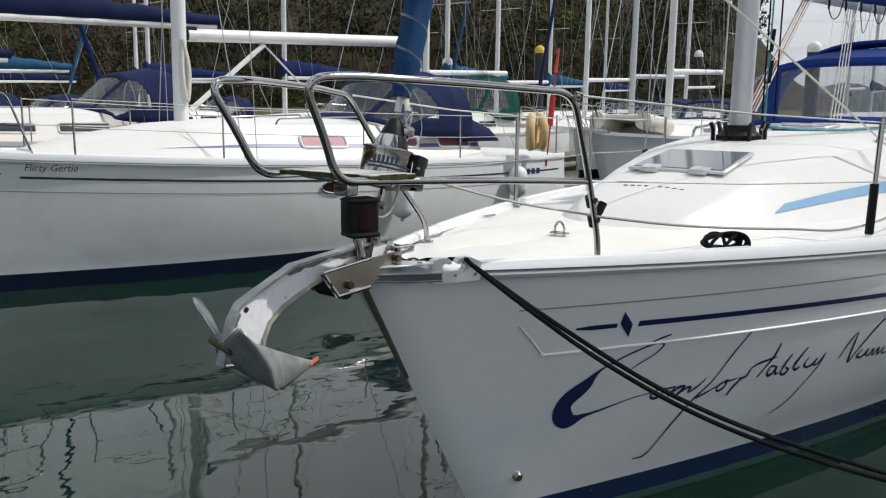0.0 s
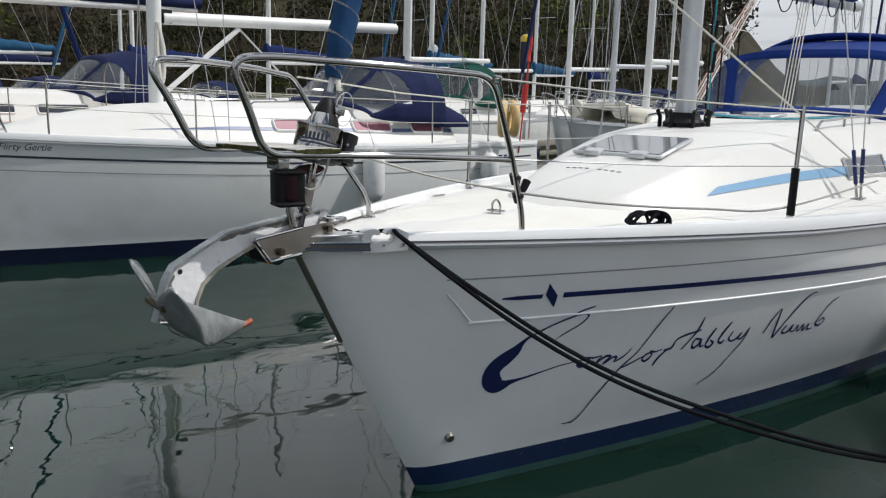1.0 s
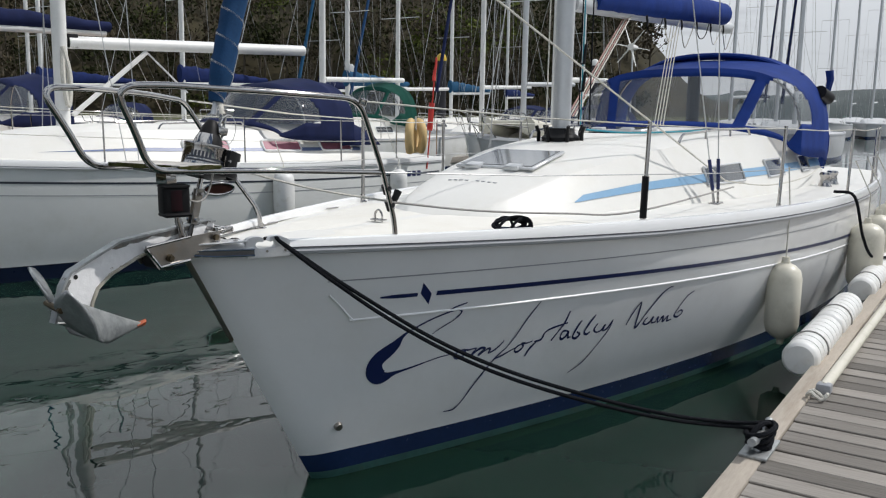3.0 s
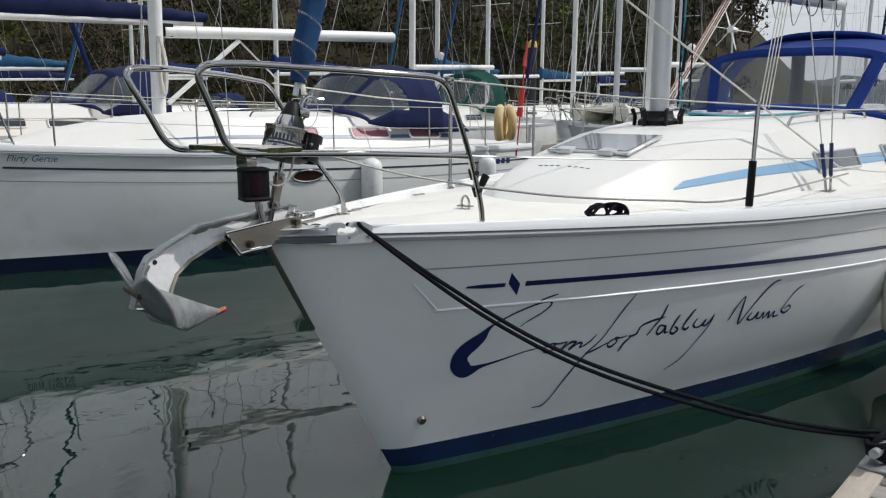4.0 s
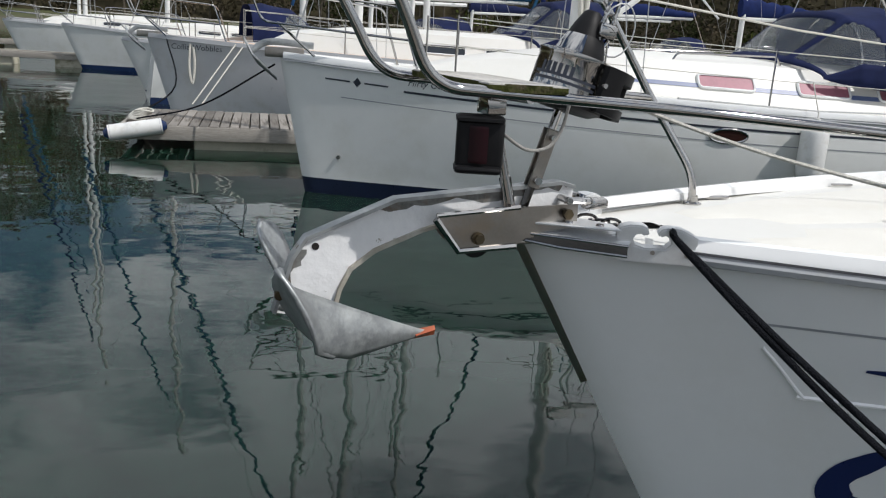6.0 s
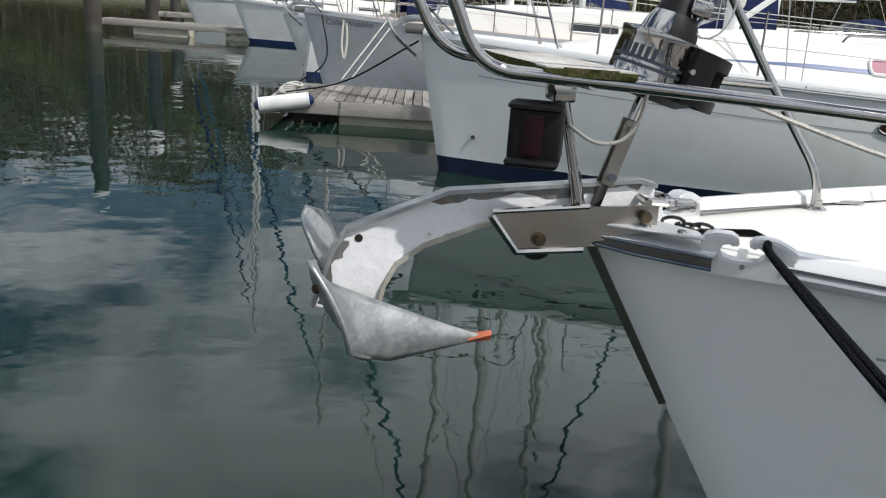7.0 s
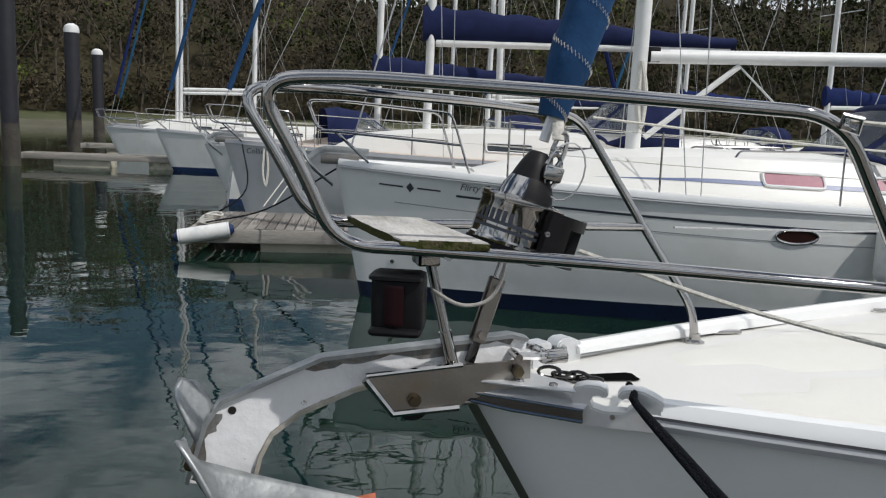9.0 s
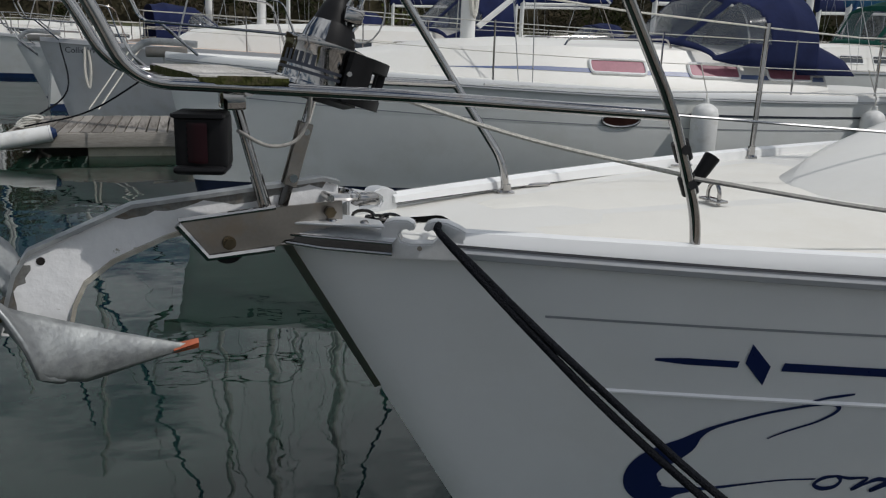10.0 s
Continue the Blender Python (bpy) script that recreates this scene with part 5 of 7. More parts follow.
# ---- things on the bow ----
def anchor():
    """A plough anchor on its roller: shank with a flaking coat, two shares and a worn tip."""
    a = thing("anchor", "galvanised plough anchor with flaking white paint hanging at the bow roller", "anchor", pose(0, -0.045, 0))
    outer = [(0.13, 1.418), (0.09, 1.428), (-0.12, 1.408), (-0.335, 1.388), (-0.545, 1.300), (-0.575, 1.255), (-0.615, 1.125)]
    inner = [(0.13, 1.362), (0.05, 1.350), (-0.17, 1.348), (-0.27, 1.322), (-0.385, 1.275), (-0.445, 1.230), (-0.470, 1.180), (-0.488, 1.105)]
    prof = outer + inner[::-1]
    part("shank", bmesh_cheek(prof, -0.007, 0.014), FLAKED, a, "shank with flaking white paint over rust and zinc")
    for line, t in ((outer, 1), (inner, -1)):
        bm = bmesh.new()
        P = [Vector((x, 0, z)) for x, z in line]
        grid = []
        for i, p in enumerate(P):
            d = (P[min(i + 1, len(P) - 1)] - P[max(0, i - 1)]).normalized()
            nrm = Vector((-d.z, 0, d.x)) * t * -1
            grid.append([p + Vector((0, -0.019, 0)), p + Vector((0, 0.019, 0)), p + Vector((0, 0.019, 0)) + nrm * 0.009, p + Vector((0, -0.019, 0)) + nrm * 0.009])
        V = sheet(bm, grid, wrap=True)
        bm.faces.new(V[0])
        bm.faces.new(V[-1])
        part("flange", bm, GALV if t > 0 else GALV_BEIGE, a)
    # paint peeled off along the upper edge
    rnd = random.Random(21)
    path = spline([Vector((x, 0, z)) for x, z in outer], 10)
    for sd in (-1, 1):
        grid, w = [], 0.004
        for i, p in enumerate(path[4:-2]):
            w = min(0.026, max(0.0025, w + rnd.uniform(-0.0085, 0.0085)))
            if rnd.random() < 0.12:
                w = rnd.uniform(0.003, 0.022)
            q = path[min(len(path) - 1, i + 5)] - path[i + 3]
            nrm = Vector((q.z, 0, -q.x)).normalized()
            nrm = nrm if nrm.z < 0 or (abs(nrm.z) < 0.4 and nrm.x > 0) else -nrm
            o = Vector((0, sd * 0.0078, 0))
            grid.append([p + o, p + nrm * w + o])
        bm = bmesh.new()
        sheet(bm, grid)
        part("peeled_edge", bm, BARE_ZINC, a, "bare zinc where the paint has peeled", 0)
    part("shank_hole", bar([(-0.525, -0.0085, 1.283), (-0.525, 0.0085, 1.283)], 0.009, n=12), DARK_STEEL, a)
    tip = Vector((-0.214, 0.035, 1.038))
    heel = Vector((-0.575, 0.012, 1.135))
    keel = Vector((-0.463, -0.02, 1.027))
    # two mouldboards in a V: each a curved rim drawn out to the tip
    for s, wing, low, mid, belly in ((-1, Vector((-0.634, -0.120, 1.265)), Vector((-0.545, -0.150, 1.072)), Vector((-0.455, -0.075, 1.026)), Vector((0.016, -0.020, 0.0))), (1, Vector((-0.590, 0.070, 1.165)), Vector((-0.500, 0.090, 1.050)), Vector((-0.455, 0.060, 1.026)), Vector((0.010, 0.030, 0.0)))):
        bm = bmesh.new()
        grid = []
        for i in range(19):
            t = (i / 18) ** 1.3
            keel_at = low.lerp(mid, t / 0.3) if t < 0.3 else mid.lerp(tip, (t - 0.3) / 0.7)
            top_at = wing.lerp(tip, t) - Vector((0, 0, 0.030 * min(1, t / 0.10) * (1 - t) ** 0.6))
            grid.append([keel_at.lerp(top_at, v) + belly * 4 * v * (1 - v) * (1 - t) for v in [k / 9 for k in range(10)]])
        sheet(bm, grid)
        if s < 0:
            # the heel web closes the near board towards the hinge
            inner = spline([wing + Vector((0.012, 0.030, -0.006)), (-0.622, -0.020, 1.195), (-0.572, -0.045, 1.105), low.lerp(mid, 0.6)], 3)
            sheet(bm, [[grid[0][9 - k].lerp(inner[k], v) + Vector((0.010, 0, -0.006)) * math.sin(math.pi * v) for v in (0, 0.25, 0.5, 0.75, 1)] for k in range(10)])
        if s > 0:
            # the far share's upper wing stands up as a rounded paddle
            lo, hi, u = Vector((-0.570, 0.045, 1.115)), Vector((-0.640, 0.100, 1.325)), Vector((0.60, 0.75, 0.05)).normalized()
            rows = []
            for i in range(15):
                t = i / 14
                wd = 0.044 * (0.30 + 0.70 * min(1, t / 0.6)) * (1 if t < 0.75 else math.sqrt(max(0.0, 1 - ((t - 0.75) / 0.25) ** 2)) + 0.02)
                c = lo.lerp(hi, t) + Vector((0.012, 0, 0)) * math.sin(math.pi * t)
                rows.append([c + u * wd * k / 3 + Vector((0.006, 0, 0)) * (k / 3) ** 2 for k in range(-3, 4)])
            sheet(bm, rows)
        sh = part("share", bm, GALV, a, "pitted galvanised share")
        mod = sh.modifiers.new("thickness", "SOLIDIFY")
        mod.thickness, mod.offset = 0.009, 0.0
    bm = bar([heel + Vector((-0.03, 0, 0.01)), heel.lerp(tip, 0.4) + Vector((0, 0, -0.035)), heel.lerp(tip, 0.8) + Vector((0, 0, -0.012))], 0.024, n=10, r2=0.012)
    part("spine", bm, GALV, a)
    d = (tip - keel).normalized()
    bm = bmesh.new()
    grid = []
    for i in range(5):
        c = tip - d * (0.054 - 0.062 * i / 4) + Vector((0.002, 0, 0.002))
        w = 0.024 * (1 - i / 6)
        grid.append([c + Vector((0, -w, 0.004)), c + Vector((0, 0, 0.013)), c + Vector((0, w, 0.004)), c + Vector((0, 0, -0.012))])
    V = sheet(bm, grid, wrap=True)
    bm.faces.new(V[0])
    bm.faces.new(V[-1])
    part("tip", bm, RUST, a, "tip with worn red paint")
    bm = bar([(-0.612, -0.045, 1.178), (-0.606, 0.0, 1.182), (-0.596, 0.075, 1.188)], 0.012, n=8)
    part("ballast_bolt", bm, RUST_BOLT, a, "rusty hinge pin")
    # shackle and first links of chain
    part("shackle", tube(bmesh.new(), rounded([(0.09, -0.045, 1.395), (0.16, -0.05, 1.392), (0.185, 0.0, 1.385), (0.16, 0.05, 1.392), (0.09, 0.045, 1.395)], 0.03), 0.009, n=8), STEEL, a)
    part("shackle_pin", bar([(0.095, -0.065, 1.395), (0.095, 0.06, 1.395)], 0.009, n=8), STEEL, a)
    part("swivel", block((0.165, -0.018, 1.362), (0.235, 0.018, 1.392), 0.010), STEEL, a)
    for k in range(4):
        x = 0.215 + 0.033 * k
        c = Vector((x, 0.055 - 0.008 * k, deck_z(YACHT, x, 0.0) + 0.026 - 0.005 * k))
        ax = Vector((0, 1, 0.2)) if k % 2 else Vector((0, 0.2, 1))
        ax.normalize()
        pts = [c + Vector((0.026 * math.cos(t), -0.008 * math.cos(t), 0)) + ax * 0.013 * math.sin(t) for t in [2 * math.pi * j / 12 for j in range(12)]]
        part("chain_link", tube(bmesh.new(), pts, 0.0045, n=6, closed=True), DARK_STEEL, a)
    return a


anchor()


def foot_board():
    b = thing("wooden_board", "weathered mossy wooden board lying across the pulpit's lower rails", "board")
    A, B, D = Vector((-0.213, -0.275, 1.668)), Vector((-0.050, -0.315, 1.668)), Vector((-0.270, 0.085, 1.672))
    u, v = (B - A), (D - A)
    bm = bmesh.new()
    top, bot = [], []
    random.seed(5)
    rim = []
    for k in range(5):
        rim.append((k / 5, 0))
    for k in range(9):
        rim.append((1, k / 9))
    for k in range(5):
        rim.append((1 - k / 5, 1))
    for k in range(9):
        rim.append((0, 1 - k / 9))
    for s, t in rim:
        j = Vector((random.uniform(-1, 1), random.uniform(-1, 1), 0)) * 0.0025
        p = A + u * s + v * t + j
        top.append(bm.verts.new(p + Vector((0, 0, 0.017))))
        bot.append(bm.verts.new(p))
    bm.faces.new(top)
    bm.faces.new(bot[::-1])
    n = len(top)
    for k in range(n):
        bm.faces.new((top[k], bot[k], bot[(k + 1) % n], top[(k + 1) % n]))
    bmesh.ops.bevel(bm, geom=[e for e in bm.edges if abs(e.verts[0].co.z - e.verts[1].co.z) < 0.01 and len(e.link_faces) == 2 and any(len(f.verts) > 4 for f in e.link_faces)], offset=0.003, segments=1, affect="EDGES")
    bm.normal_update()
    for f in bm.faces:
        f.material_index = 1 if f.normal.z < 0.4 else 0
    part("plank", bm, [MOSSY_WOOD, MOSS], b)
    return b


foot_board()


def coil():
    """A black mooring line made up on its deck cleat."""
    c = thing("coiled_line", "black mooring line coiled on a deck cleat", "rope", pose(1.58, -0.70, deck_z(YACHT, 1.58, 0.70), 0, 0, -50) @ Matrix.Scale(0.98, 4))
    bm = bar([(-0.07, 0, 0.034), (0.0, 0, 0.030), (0.07, 0, 0.034)], 0.008, n=8)
    box(bm, (-0.02, -0.010, 0.0), (0.02, 0.010, 0.03), 0.003)
    part("cleat", bm, STEEL, c)
    random.seed(3)
    for k in range(2):
        x = -0.04 + 0.07 * k
        part("crossing", bar(spline([(x - 0.05, -0.045, 0.03), (x - 0.01, -0.035, 0.075), (x + 0.03, 0.01, 0.082), (x + 0.06, 0.045, 0.03)], 4), 0.0085, n=7), BLACK_ROPE, c)
    for k in range(4):
        pts = []
        for j in range(18):
            t = 2 * math.pi * j / 18
            pts.append((0.108 * math.cos(t) * (1 - 0.12 * k) + random.uniform(-.004, .004), -0.02 + 0.018 * k + 0.030 * math.sin(t) + random.uniform(-.004, .004), 0.050 + 0.040 * math.sin(t) * (1 - 0.08 * k) + 0.010 * math.sin(2 * t + k)))
        part("turn", tube(bmesh.new(), spline(pts, 2, True), 0.0085, n=7, closed=True), BLACK_ROPE, c)
    return c


coil()


def mooring():
    """The doubled bow line from the fairlead to the pontoon's cleat."""
    r = thing("mooring_rope", "doubled black braided mooring rope from bow fairlead to pontoon cleat", "rope")
    A, B = Vector((0.304, -0.268, 1.334)), Vector((1.47, -2.06, 0.525))
    for k in (0, 1):
        pts = [Vector((0.36, -0.12, 1.325)), Vector((0.315, -0.235, 1.345)), A]
        off = Vector((0.012, 0.0, 0.014)) * (1 if k else -0.9)
        for i in range(1, 22):
            t = i / 22
            p = A.lerp(B, t) + off * min(1, t * 5) * (1 - 0.35 * t)
            p.z -= (0.80 if k == 0 else 0.815) * t * (1 - t) * (1.12 - 0.22 * t)
            p += Vector((0.006 * math.sin(9 * t + k * 2), 0, 0.004 * math.sin(13 * t)))
            pts.append(p)
        pts.append(B + off)
        part("strand", bar(spline(pts, 3), 0.0088, n=9), BLACK_ROPE, r)
    return r


mooring()



# ---- pontoon alongside ----
def pontoon_main():
    p = thing("pontoon", "weathered timber pontoon with bleached edge beam beside the yacht", "pontoon", kind="structure")
    part("edge_beam", block((-14, -2.10, 0.17), (26, -1.99, 0.425), 0.012), EDGE_WOOD, p, "bleached edge timber")
    part("edge_beam", block((-14, -4.5, 0.17), (26, -4.39, 0.425), 0.012), EDGE_WOOD, p)
    for k in range(9):
        part("float", block((-13 + k * 4.4, -4.3, -0.25), (-10 + k * 4.4, -2.2, 0.30), 0.04), CONCRETE, p, "algae-stained concrete float")
    for yy in (-2.5, -3.25, -4.0):
        part("joist", block((-14, yy - 0.04, 0.28), (26, yy + 0.04, 0.385), 0.004), GROOVE, p)
    return p


PONTOON = pontoon_main()


def ribbed_fender(x0, n):
    f = thing("pontoon_fender", "white ribbed plastic fender roll fixed along the pontoon edge", "fender", pose(x0, -1.925, 0.445), group="fender rolls on the pontoon")
    prof = [(0, 0), (0.085, 0), (0.100, 0.015)]
    step = 0.105
    for k in range(n):
        z = 0.02 + k * step
        prof += [(0.103, z), (0.108, z + step * 0.2), (0.108, z + step * 0.66), (0.101, z + step * 0.78), (0.088, z + step * 0.84), (0.088, z + step * 0.94), (0.097, z + step * 0.98)]
    prof += [(0.100, 0.02 + n * step), (0.085, 0.035 + n * step), (0, 0.035 + n * step)]
    part("roll", turned(prof, 28, pose(0, 0, 0, 0, 90, 0)), WHITE_FENDER, f, "white ribbed roll")
    part("strap", tube(bmesh.new(), [(0.30, 0.112 * math.cos(t), 0.112 * math.sin(t)) for t in [2 * math.pi * k / 24 for k in range(24)]], 0.006, n=6, closed=True), GREY_ROPE, f)
    return f


ribbed_fender(2.93, 8)
ribbed_fender(3.83, 8)
ribbed_fender(5.35, 8)
ribbed_fender(6.25, 8)


def edge_hose():
    h = thing("hose_pipe", "cream plastic pipe lying along the pontoon edge", "pipe")
    part("pipe", bar(spline([(2.42, -2.15, 0.458), (3.5, -2.16, 0.458), (6, -2.18, 0.458), (12, -2.2, 0.458)], 6), 0.030, n=12), CREAM, h)
    part("end_clamp", block((2.38, -2.19, 0.428), (2.45, -2.115, 0.485), 0.01), GREY_PLASTIC, h)
    part("lashing", tube(bmesh.new(), [(2.30 + 0.03 * math.cos(t), -2.14 + 0.05 * math.sin(t), 0.45 + 0.015 * math.sin(3 * t)) for t in [2 * math.pi * k / 14 for k in range(14)]], 0.010, n=6, closed=True), WHITE_ROPE, h)


edge_hose()


def dock_cleat(x, yy, rope=True):
    c = thing("mooring_cleat", "grey galvanised mooring cleat bolted to the pontoon edge", "cleat", pose(x, yy, 0.426))
    part("base_plate", block((-0.13, -0.06, 0), (0.13, 0.06, 0.014), 0.004), GALV, c)
    bm = bmesh.new()
    for k in (-0.045, 0.045):
        tube(bm, [(k, 0, 0.01), (k * 0.9, 0, 0.06)], 0.020, n=10, r2=0.015)
    tube(bm, spline([(-0.16, 0, 0.085), (-0.08, 0, 0.072), (0, 0, 0.070), (0.08, 0, 0.072), (0.16, 0, 0.085)], 4), 0.019, n=10)
    part("horns", bm, GALV, c)
    if rope:
        r = thing("rope_turns", "black rope made fast in turns round the pontoon cleat", "rope", pose(x, yy, 0.426))
        for k in range(4):
            pts = [((0.055 + 0.012 * k) * math.cos(t), (0.040 + 0.006 * k) * math.sin(t), 0.035 + 0.02 * k + 0.018 * math.sin(t + k)) for t in [2 * math.pi * j / 14 for j in range(14)]]
            part("turn", tube(bmesh.new(), spline(pts, 2, True), 0.0125, n=7, closed=True), BLACK_ROPE, r)
        part("crossing", bar(spline([(-0.09, 0.035, 0.05), (-0.03, 0.01, 0.11), (0.05, -0.02, 0.11), (0.10, -0.03, 0.05)], 4), 0.0125, n=7), BLACK_ROPE, r)
    return c


dock_cleat(1.44, -2.06)
dock_cleat(6.9, -2.06, False)


def fender(x, z, r=0.125, length=0.56, label="cream inflatable fender hanging by a rope from the guard rail", m=None, L=YACHT, side=-1, mt=CREAM, gap=0.01):
    b = L.half(x, z + length * 0.5)
    f = thing("fender", label, "fender", (m or Matrix()) @ pose(x, side * (b + r + gap), z), group="hanging fenders")
    prof = [(0, -0.05), (0.022, -0.05), (0.03, -0.01), (r * 0.55, 0.01), (r * 0.88, 0.05), (r, 0.11), (r, length - 0.10), (r * 0.88, length - 0.04), (r * 0.55, length), (0.032, length + 0.015), (0.028, length + 0.06), (0, length + 0.06)]
    part("body", turned(prof, 28), mt, f)
    sx = (L.half(x, L.sheer(x)) - 0.04) - (b + r + gap)
    part("lanyard", bar([(0, 0, length + 0.04), (0.0, side * max(sx * 0.4, -0.05) * 0, L.sheer(x) - z + 0.02), (0.0, side * sx, L.sheer(x) - z + 0.32)], 0.006, n=6), WHITE_ROPE, f)
    return f


fender(4.28, 0.22)
fender(6.2, 0.30, 0.15, 0.60)
fender(7.0, 0.34, 0.13, 0.56)
fender(8.2, 0.34, 0.13, 0.56)


def stern_line():
    r = thing("mooring_rope", "black mooring rope hanging from the yacht's quarter", "rope")
    part("strand", bar(spline([(5.55, -1.62, 1.24), (5.6, -1.78, 1.20), (5.75, -1.85, 0.85), (6.1, -1.90, 0.62), (6.6, -1.98, 0.56), (6.9, -2.06, 0.52)], 6), 0.013, n=8), BLACK_ROPE, r)


stern_line()


# ---- other yachts ----
def simple_hood(y, L, x, w, h, mt, tall=1.0):
    z0 = L.sheer(x) + h
    hood(y, mt, (x, 0.35, w * 0.92, z0 + 0.05, z0 - 0.12), [(x + 0.75, w, z0 - 0.18, z0 + 0.56 * tall), (x + 1.35, w * 1.02, z0 - 0.22, z0 + 0.64 * tall), (x + 1.65, w, z0 - 0.25, z0 + 0.60 * tall)], "canvas sprayhood with clear windows", True, 48)


def guard_rails(y, L, xs, r=0.011, wires=True):
    for s in (-1, 1):
        prev = None
        for x in xs:
            b = L.half(x, L.sheer(x)) - 0.05
            z = deck_z(L, x, b)
            part("stanchion", bar([(x, s * b, z), (x, s * b, z + 0.6)], r, n=6), STEEL, y)
            if prev and wires:
                for dz in (0.58, 0.30):
                    part("guard_wire", bar([(prev[0], s * prev[1], prev[2] + dz), (x, s * b, z + dz)], 0.0045, n=4), WHITE_ROPE, y)
            prev = (x, b, z)


def bow_rail(y, L):
    rack = part("pulpit", bmesh.new(), STEEL, y, "stainless pulpit")
    for s in (-1, 1):
        b1, b2 = L.half(0.45, L.sheer(0.45)) - 0.04, L.half(1.35, L.sheer(1.35)) - 0.05
        pts = [(1.35, s * b2, L.sheer(1.35)), (1.15, s * (b2 - 0.05), L.sheer(1) + 0.60), (0.1, s * 0.26, L.bow + 0.62), (-0.30, s * 0.20, L.bow + 0.62), (-0.18, s * 0.18, L.bow + 0.32), (1.25, s * b2, L.sheer(1.2) + 0.30)]
        part("rail_tube", tube(bmesh.new(), rounded(pts, 0.09, 4), 0.0125, n=6), STEEL, rack)
        part("leg", bar([(-0.02, s * 0.17, L.bow + 0.32), (0.35, s * b1, L.bow)], 0.0125, n=6), STEEL, rack)
    return rack


def rig(y, L, mx, mast_h, mast_mat, boom_z, boom_len, cover=None, boom_r=0.07, stays=True, genoa=None, spread=True, mr=0.08):
    m = part("mast", bar([(mx, 0, L.sheer(mx) + 0.2), (mx + 0.04, 0, 4), (mx + 0.16, 0, mast_h)], mr, n=12, flat=1.25), mast_mat, y)
    b = part("boom", bar([(mx + 0.12, 0, boom_z), (mx + boom_len, 0, boom_z + 0.10)], boom_r, n=12), mast_mat, y)
    if cover:
        bm = bmesh.new()
        grid = []
        for i in range(25):
            t = i / 24
            hgt = (0.62 - 0.42 * t) * (1 + 0.06 * math.sin(i * 1.9))
            grid.append([(mx - 0.12 + (boom_len + 0.2) * t, 0.13 * math.sin(a) * (1 + 0.08 * math.sin(2 * i + k)), boom_z + 0.10 * t + 0.02 + hgt * 0.5 + hgt * 0.5 * math.cos(a)) for k, a in enumerate([2 * math.pi * k / 12 for k in range(12)])])
        V = sheet(bm, grid, wrap=True)
        bm.faces.new(V[0])
        bm.faces.new(V[-1])
        part("sail_cover", bm, cover, b, "canvas sail cover")
    if spread:
        for z in (mast_h * 0.42, mast_h * 0.7):
            part("spreader", bar([(mx + 0.2, -0.9, z + 0.02), (mx + 0.08, 0, z), (mx + 0.2, 0.9, z + 0.02)], 0.022, n=6, flat=0.6), ALLOY, m)
    if stays:
        bw = L.half(mx + 0.4, L.sheer(mx)) - 0.25
        for s in (-1, 1):
            part("shroud", bar([(mx + 0.35, s * bw, L.sheer(mx)), (mx + 0.2, s * 0.9, mast_h * 0.7)], 0.006, n=4), WIRE, m)
            part("shroud", bar([(mx + 0.2, s * bw, L.sheer(mx)), (mx + 0.08, s * 0.05, mast_h * 0.42)], 0.006, n=4), WIRE, m)
        part("backstay", bar([(L.length - 0.1, 0, L.stern), (mx + 0.16, 0, mast_h)], 0.006, n=4), WIRE, m)
        top = Vector((mx + 0.14, 0, mast_h * 0.95))
        st = Vector((0.15, 0, L.bow + 0.1))
        part("forestay", bar([st, top], 0.010, n=5), WIRE, m)
        if genoa:
            part("furled_sail", bar([st.lerp(top, k / 10) for k in range(1, 10)], 0.062, n=8, r2=0.04), genoa, m, "rolled headsail in a coloured strip")
    part("topping_lift", bar([(mx + boom_len, 0, boom_z + 0.1), (mx + 0.16, 0, mast_h)], 0.004, n=4), GREY_ROPE, m)
    return m, b


def side_windows(roof, L, ST, spans, v0, v1, mt, label):
    def at(x):
        for a, b in zip(ST, ST[1:]):
            if x <= b[0]:
                t = max(0, (x - a[0]) / (b[0] - a[0]))
                return [p + (q - p) * t for p, q in zip(a, b)]
        return ST[-1]

    def wall(x, v, out, s):
        _, wb, wt, h = at(x)
        zb, zt = min(deck_z(L, x, wb), deck_z(L, x, 0)) - 0.02, L.sheer(x) + h + 0.02
        return Vector((x, s * (wb - (wb - wt) * (0.12 + (v - 0.16) / 0.54 * 0.60) + out), zb + (zt - zb) * v + out * 0.5))
    for s in (-1, 1):
        for x0, x1 in spans:
            bm = bmesh.new()
            sheet(bm, [[wall(x, v0, 0.010, s), wall(x, (v0 + v1) / 2, 0.012, s), wall(x, v1, 0.010, s)] for x in [x0 + (x1 - x0) * i / 6 for i in range(7)]])
            w = part("window", bm, mt, roof, label, 0)
            f = rounded([wall((x0 + x1) / 2, v0, 0.012, s), wall(x1, v0, 0.012, s), wall(x1, v1, 0.012, s), wall(x0, v1, 0.012, s), wall(x0, v0, 0.012, s), wall((x0 + x1) / 2 - 0.01, v0, 0.012, s)], 0.05, 3)
            part("frame", tube(bmesh.new(), f, 0.016, n=5, closed=True), GEL, w)
    return wall


